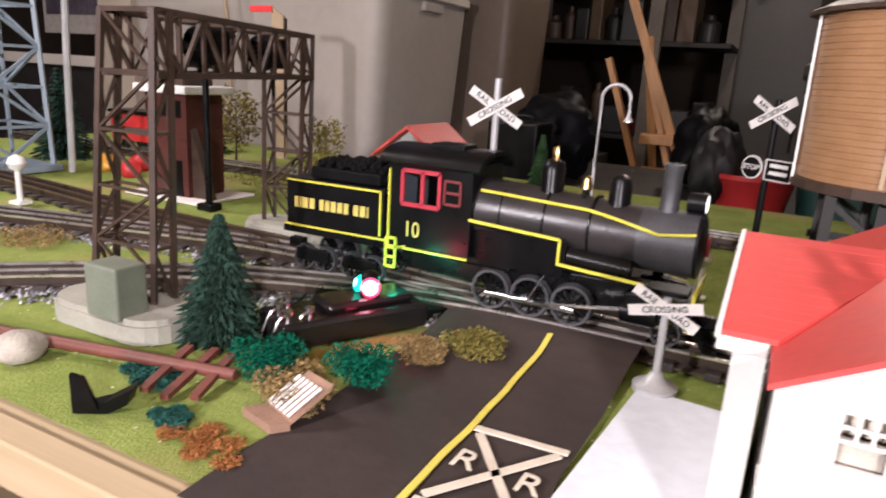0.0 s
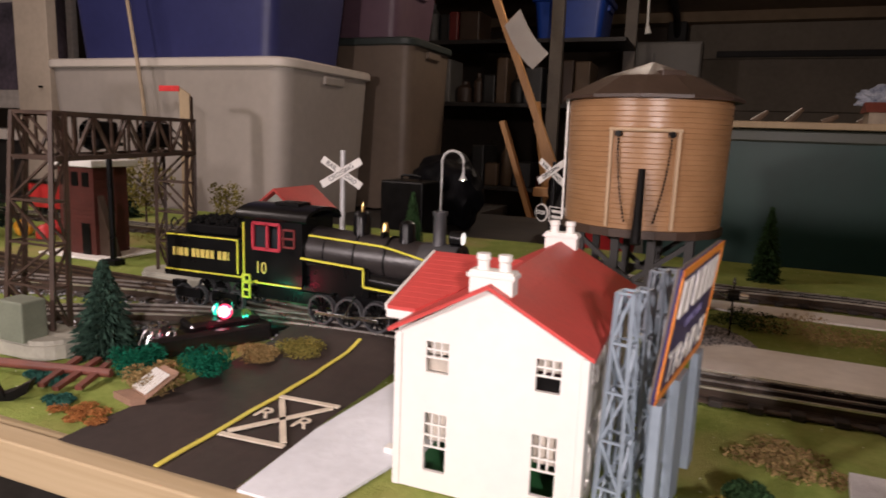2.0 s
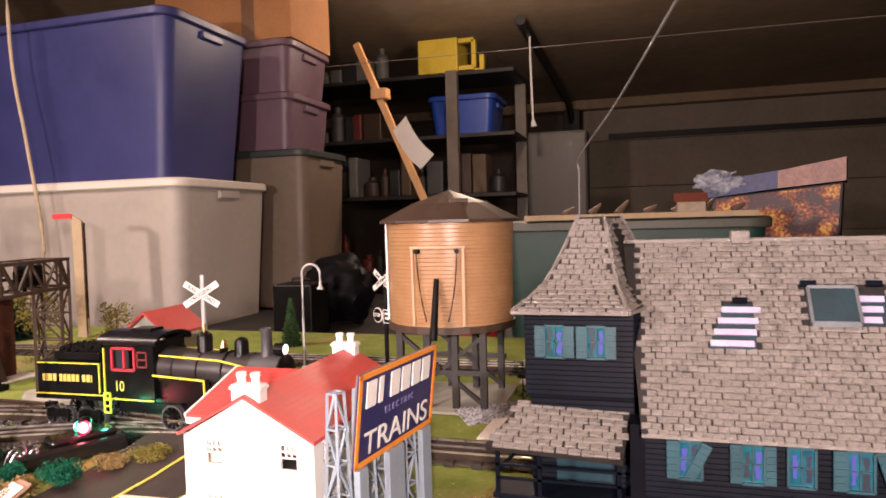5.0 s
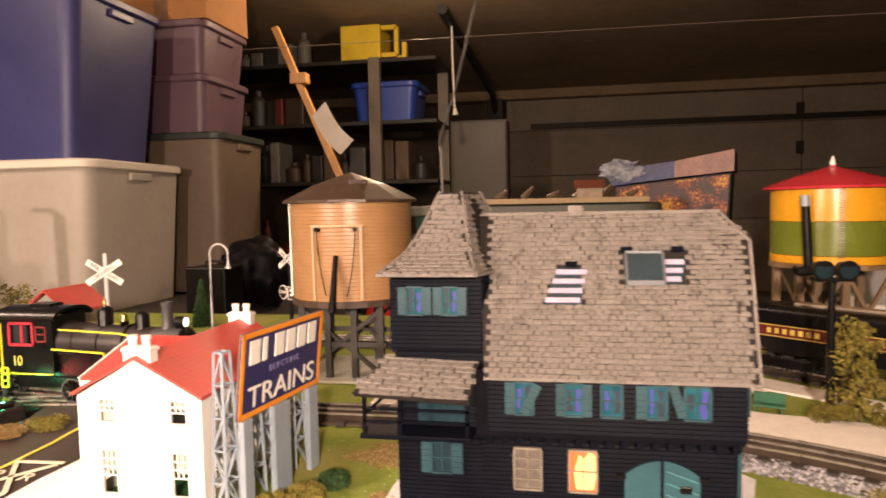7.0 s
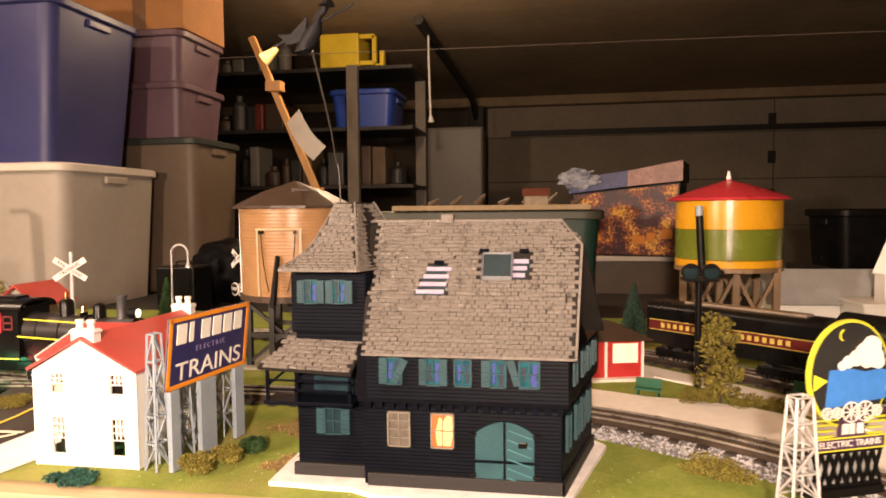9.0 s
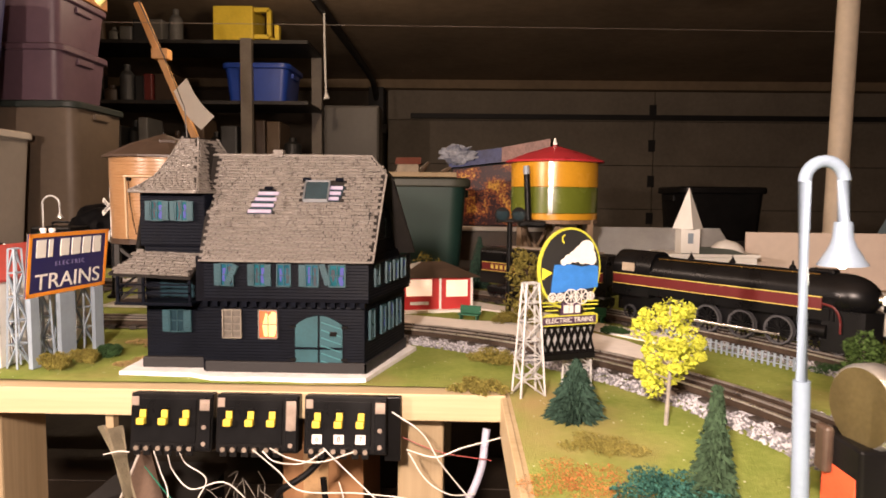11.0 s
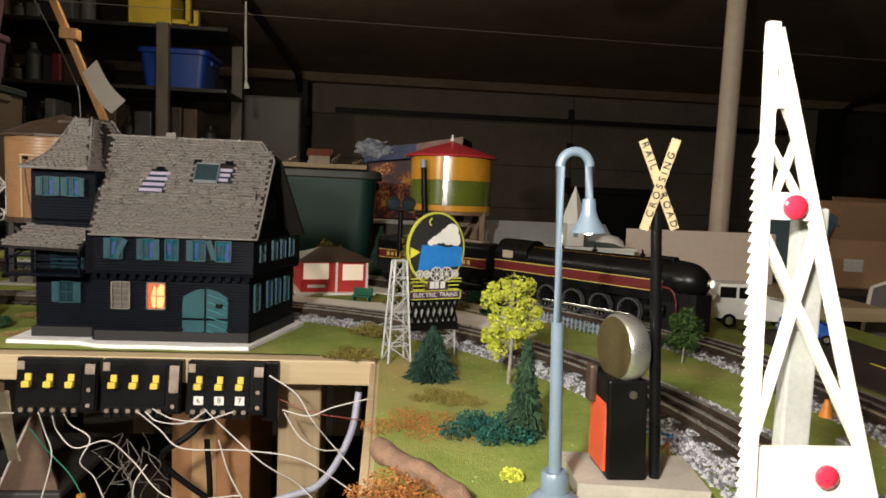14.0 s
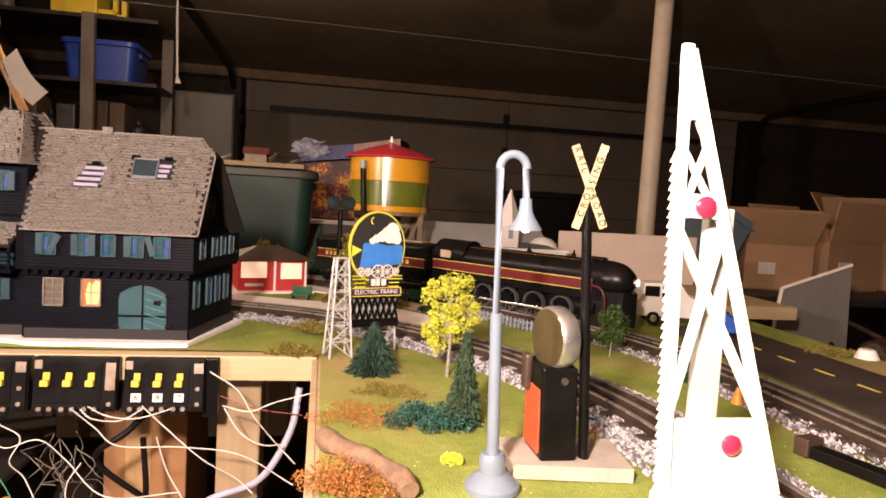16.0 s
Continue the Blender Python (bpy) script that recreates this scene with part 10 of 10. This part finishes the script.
    part("roof", prism(BM(), [(-0.042, -0.038, 0.026), (-0.042, 0.0, 0.050), (-0.042, 0.038, 0.026)], (0.084, 0, 0)), mat("faded_red", (0.17, 0.04, 0.025), 0.6, scale=60, var=0.3), ty)
    bt = BM()
    for k in range(7):
        cone(bt, (0.40 + k * 0.075, 1.50, 1.296), (0.40 + k * 0.075 + 0.03, 1.50, 1.296 + 0.02 + 0.008 * (k % 3)), 0.012, 0.004, 8)
    tagged(mesh_ob("odd_parts", bt, MATS["clutter_tan"]), "small odd parts scattered on the boards", "parts", kind="stuff")
    # dark bags and red tub behind the road
    def lump(name, x, y, z, sx, sy, sz, m, label, seed):
        b = BM()
        bmesh.ops.create_icosphere(b, subdivisions=4, radius=1.0)
        for v in b.verts:
            k = 1 + 0.22 * noise.noise(v.co * 2.2 + Vector((seed, 0, 0))) + 0.07 * noise.noise(v.co * 7 + Vector((0, seed, 0)))
            v.co = Vector((v.co.x * sx, v.co.y * sy, max(v.co.z, -0.8) * sz)) * k
        lo = min(v.co.z for v in b.verts)
        solo(name, b, m, label, "bag", pose(x, y, z - lo), smooth=True)
    bagm = mat("black_bag", (0.005, 0.005, 0.006), 0.5, scale=14, var=0.4, bump=0.5, spec=0.08)
    lump("black_bag", -0.40, 1.68, 0.94, 0.12, 0.12, 0.125, bagm, "shiny black bag slumped on the workbench", 1)
    lump("black_bag", 0.00, 1.76, 0.94, 0.085, 0.12, 0.115, bagm, "shiny black bag with pale straps", 4)
    lump("grey_bag", 0.06, 1.50, 0.94, 0.06, 0.08, 0.10, mat("bag_grey", (0.020, 0.019, 0.020), 0.6, scale=14, var=0.4, bump=0.4), "grey cloth bag on the workbench", 7)
    tub = thing("red_tub", "red plastic tub on the workbench", "tub", pose(0.135, 1.50, 0.94))
    part("tub", lathe(BM(), [(0.08, 0.0), (0.095, 0.075), (0.10, 0.080), (0.10, 0.090), (0.09, 0.090), (0.075, 0.01)], 28, caps=False), REDP, tub, smooth=True)
    part("base", lathe(BM(), [(0.08, 0.0), (0.08, 0.01), (0.001, 0.01)], 28), REDP, tub)
    bk = thing("black_case", "black equipment case standing behind the shed", "case", pose(-0.42, 1.38, 0.94))
    part("case", bx(-0.068, 0.066, 0.0, 0.12, 0.0, 0.165, 0.006), BLACKP, bk)
    part("handle", tube(BM(), spline([(-0.03, 0.06, 0.165), (-0.025, 0.06, 0.178), (0.025, 0.06, 0.178), (0.03, 0.06, 0.165)], 5), 0.004), BLACKP, bk)


back_things()


# ---- clutter beyond the right end ----
def right_clutter():
    ck = mat("box_kraft", (0.40, 0.24, 0.13), 0.8, scale=8, var=0.15)

    def carton(x, y, z, w, d, h, turn, flaps, label):
        c = thing("open_carton", label, "cardboard box", pose(x, y, z, 0, 0, turn), "open cartons")
        t = 0.006
        for nm, b in (("front", (0, w, 0, t, 0, h)), ("back", (0, w, d - t, d, 0, h)), ("side", (0, t, t, d - t, 0, h)), ("side", (w - t, w, t, d - t, 0, h)), ("bottom", (0, w, 0, d, 0, t))):
            part(nm, bx(*b), ck, c)
        part("flap", bx(0, w, -0.003, 0.003, 0, d * 0.5, 0, Matrix.Translation((0, 0, h)) @ Matrix.Rotation(radians(flaps[0]), 4, "X")), ck, c)
        part("flap", bx(0, w, -0.003, 0.003, 0, d * 0.5, 0, Matrix.Translation((0, d, h)) @ Matrix.Rotation(radians(-flaps[1]), 4, "X")), ck, c)
        part("flap", bx(-0.003, 0.003, 0, d, 0, w * 0.4, 0, Matrix.Translation((0, 0, h)) @ Matrix.Rotation(radians(-flaps[2]), 4, "Y")), ck, c)
        part("paper_label", bx(w * 0.2, w * 0.45, -0.002, 0.0, h * 0.35, h * 0.6), SIGNW, c)
        return c

    tb = thing("folding_table", "dim folding table holding cartons", "table", pose(0, 0, 0))
    part("top", bx(2.35, 3.9, 1.25, 2.0, 0.90, 0.93, 0.004), DARKM, tb)
    for x in (2.45, 3.8):
        for y in (1.3, 1.92):
            part("leg", bx(x - 0.02, x + 0.02, y - 0.02, y + 0.02, 0, 0.90), DARKM, tb)
    carton(2.58, 1.45, 0.93, 0.26, 0.30, 0.18, -12, (35, 20, 40), "open brown carton with raised flaps")
    carton(2.92, 1.42, 0.93, 0.32, 0.32, 0.20, 14, (10, 30, 25), "open brown carton with a white label")
    carton(3.35, 1.45, 0.93, 0.40, 0.34, 0.26, 30, (50, 30, 40), "large open brown carton")
    bl = mat("slate_blue_bin", (0.11, 0.17, 0.21), 0.5, scale=6, var=0.2)
    bn = thing("blue_grey_bin", "tilted slate blue plastic bin", "bin", Matrix.Translation((2.40, 1.42, 0.93)) @ Matrix.Rotation(radians(28), 4, "Y"))
    part("body", bx(-0.05, 0.05, 0, 0.3, 0.03, 0.30, 0.01), bl, bn)
    part("rim", bx(-0.06, 0.06, -0.01, 0.31, 0.28, 0.31, 0.006), bl, bn)
    pn = thing("plastic_sheet", "grey plastic sheet leaning behind the road", "sheet", Matrix.Translation((2.28, 0.72, 0.70)) @ Matrix.Rotation(radians(-22), 4, "Z") @ Matrix.Rotation(radians(-12), 4, "X"))
    part("panel", prism(BM(), [(-0.08, 0, 0.0), (0.10, 0, 0.0), (0.12, 0, 0.40), (-0.06, 0, 0.32), (-0.08, 0, 0.20)], (0, 0.012, 0)), mat("panel_grey", (0.13, 0.125, 0.115), 0.5, scale=6, var=0.2), pn)
    part("edge", beam(BM(), (-0.08, -0.002, 0.20), (-0.06, -0.002, 0.32), 0.008), LIPBIN, pn)
    part("edge", beam(BM(), (-0.06, -0.002, 0.32), (0.12, -0.002, 0.40), 0.008), LIPBIN, pn)
    part("stand_post", bx(-0.02, 0.02, 0.01, 0.05, -0.70, 0.05), DARKM, pn)
    dk = BM()
    rnd = random.Random(12)
    heap = thing("cable_heap", "dark heap of cables and scraps on a low bench", "heap", pose(0, 0, 0))
    part("bench", bx(1.95, 3.0, 0.15, 1.05, 0.64, 0.70, 0.004), DARKM, heap)
    for x in (2.0, 2.9):
        part("leg", bx(x, x + 0.05, 0.2, 0.25, 0, 0.64), DARKM, heap)
    for k in range(26):
        x, y = rnd.uniform(2.0, 2.7), rnd.uniform(0.25, 0.95)
        pts = [(x + rnd.uniform(-0.12, 0.12), y + rnd.uniform(-0.12, 0.12), 0.72 + rnd.uniform(0.0, 0.2)) for _ in range(5)]
        part("cable", tube(BM(), spline(pts, 6), rnd.choice((0.005, 0.008, 0.012)), 6), ms_dark[k % 3], heap)
    wc = thing("white_cup", "small white paper cup beyond the road", "cup", pose(1.80, 0.02, Z - 0.0))
    part("cup", lathe(BM(), [(0.018, 0.0), (0.012, 0.013), (0.011, 0.014), (0.001, 0.014)], 20), WHITEP, wc, smooth=True)
    solo("bent_wire_rod", tube(BM(), spline([(1.80, -0.02, Z), (1.83, -0.03, Z + 0.07), (1.90, -0.05, Z + 0.10), (1.96, -0.06, Z + 0.09)], 6), 0.003, 6), LIPBIN, "bent pale wire rod beyond the road", "wire", smooth=True)
    solo("blue_bin_low", bx(1.86, 2.02, -0.45, -0.12, 0.90, 0.985, 0.006), mat("deep_blue", (0.015, 0.02, 0.08), 0.5), "dark blue tray beside the table", "tray")
    tk = thing("tray_stand", "low dim stand beside the table", "stand", pose(0, 0, 0))
    part("top", bx(1.84, 2.4, -0.6, 0.1, 0.86, 0.90, 0.003), DARKM, tk)
    for x in (1.87, 2.35):
        part("leg", bx(x, x + 0.03, -0.55, -0.5, 0, 0.86), DARKM, tk)


ms_dark = [BLACKP, MATS["clutter_grey"], MATS["clutter_brown"]]
right_clutter()
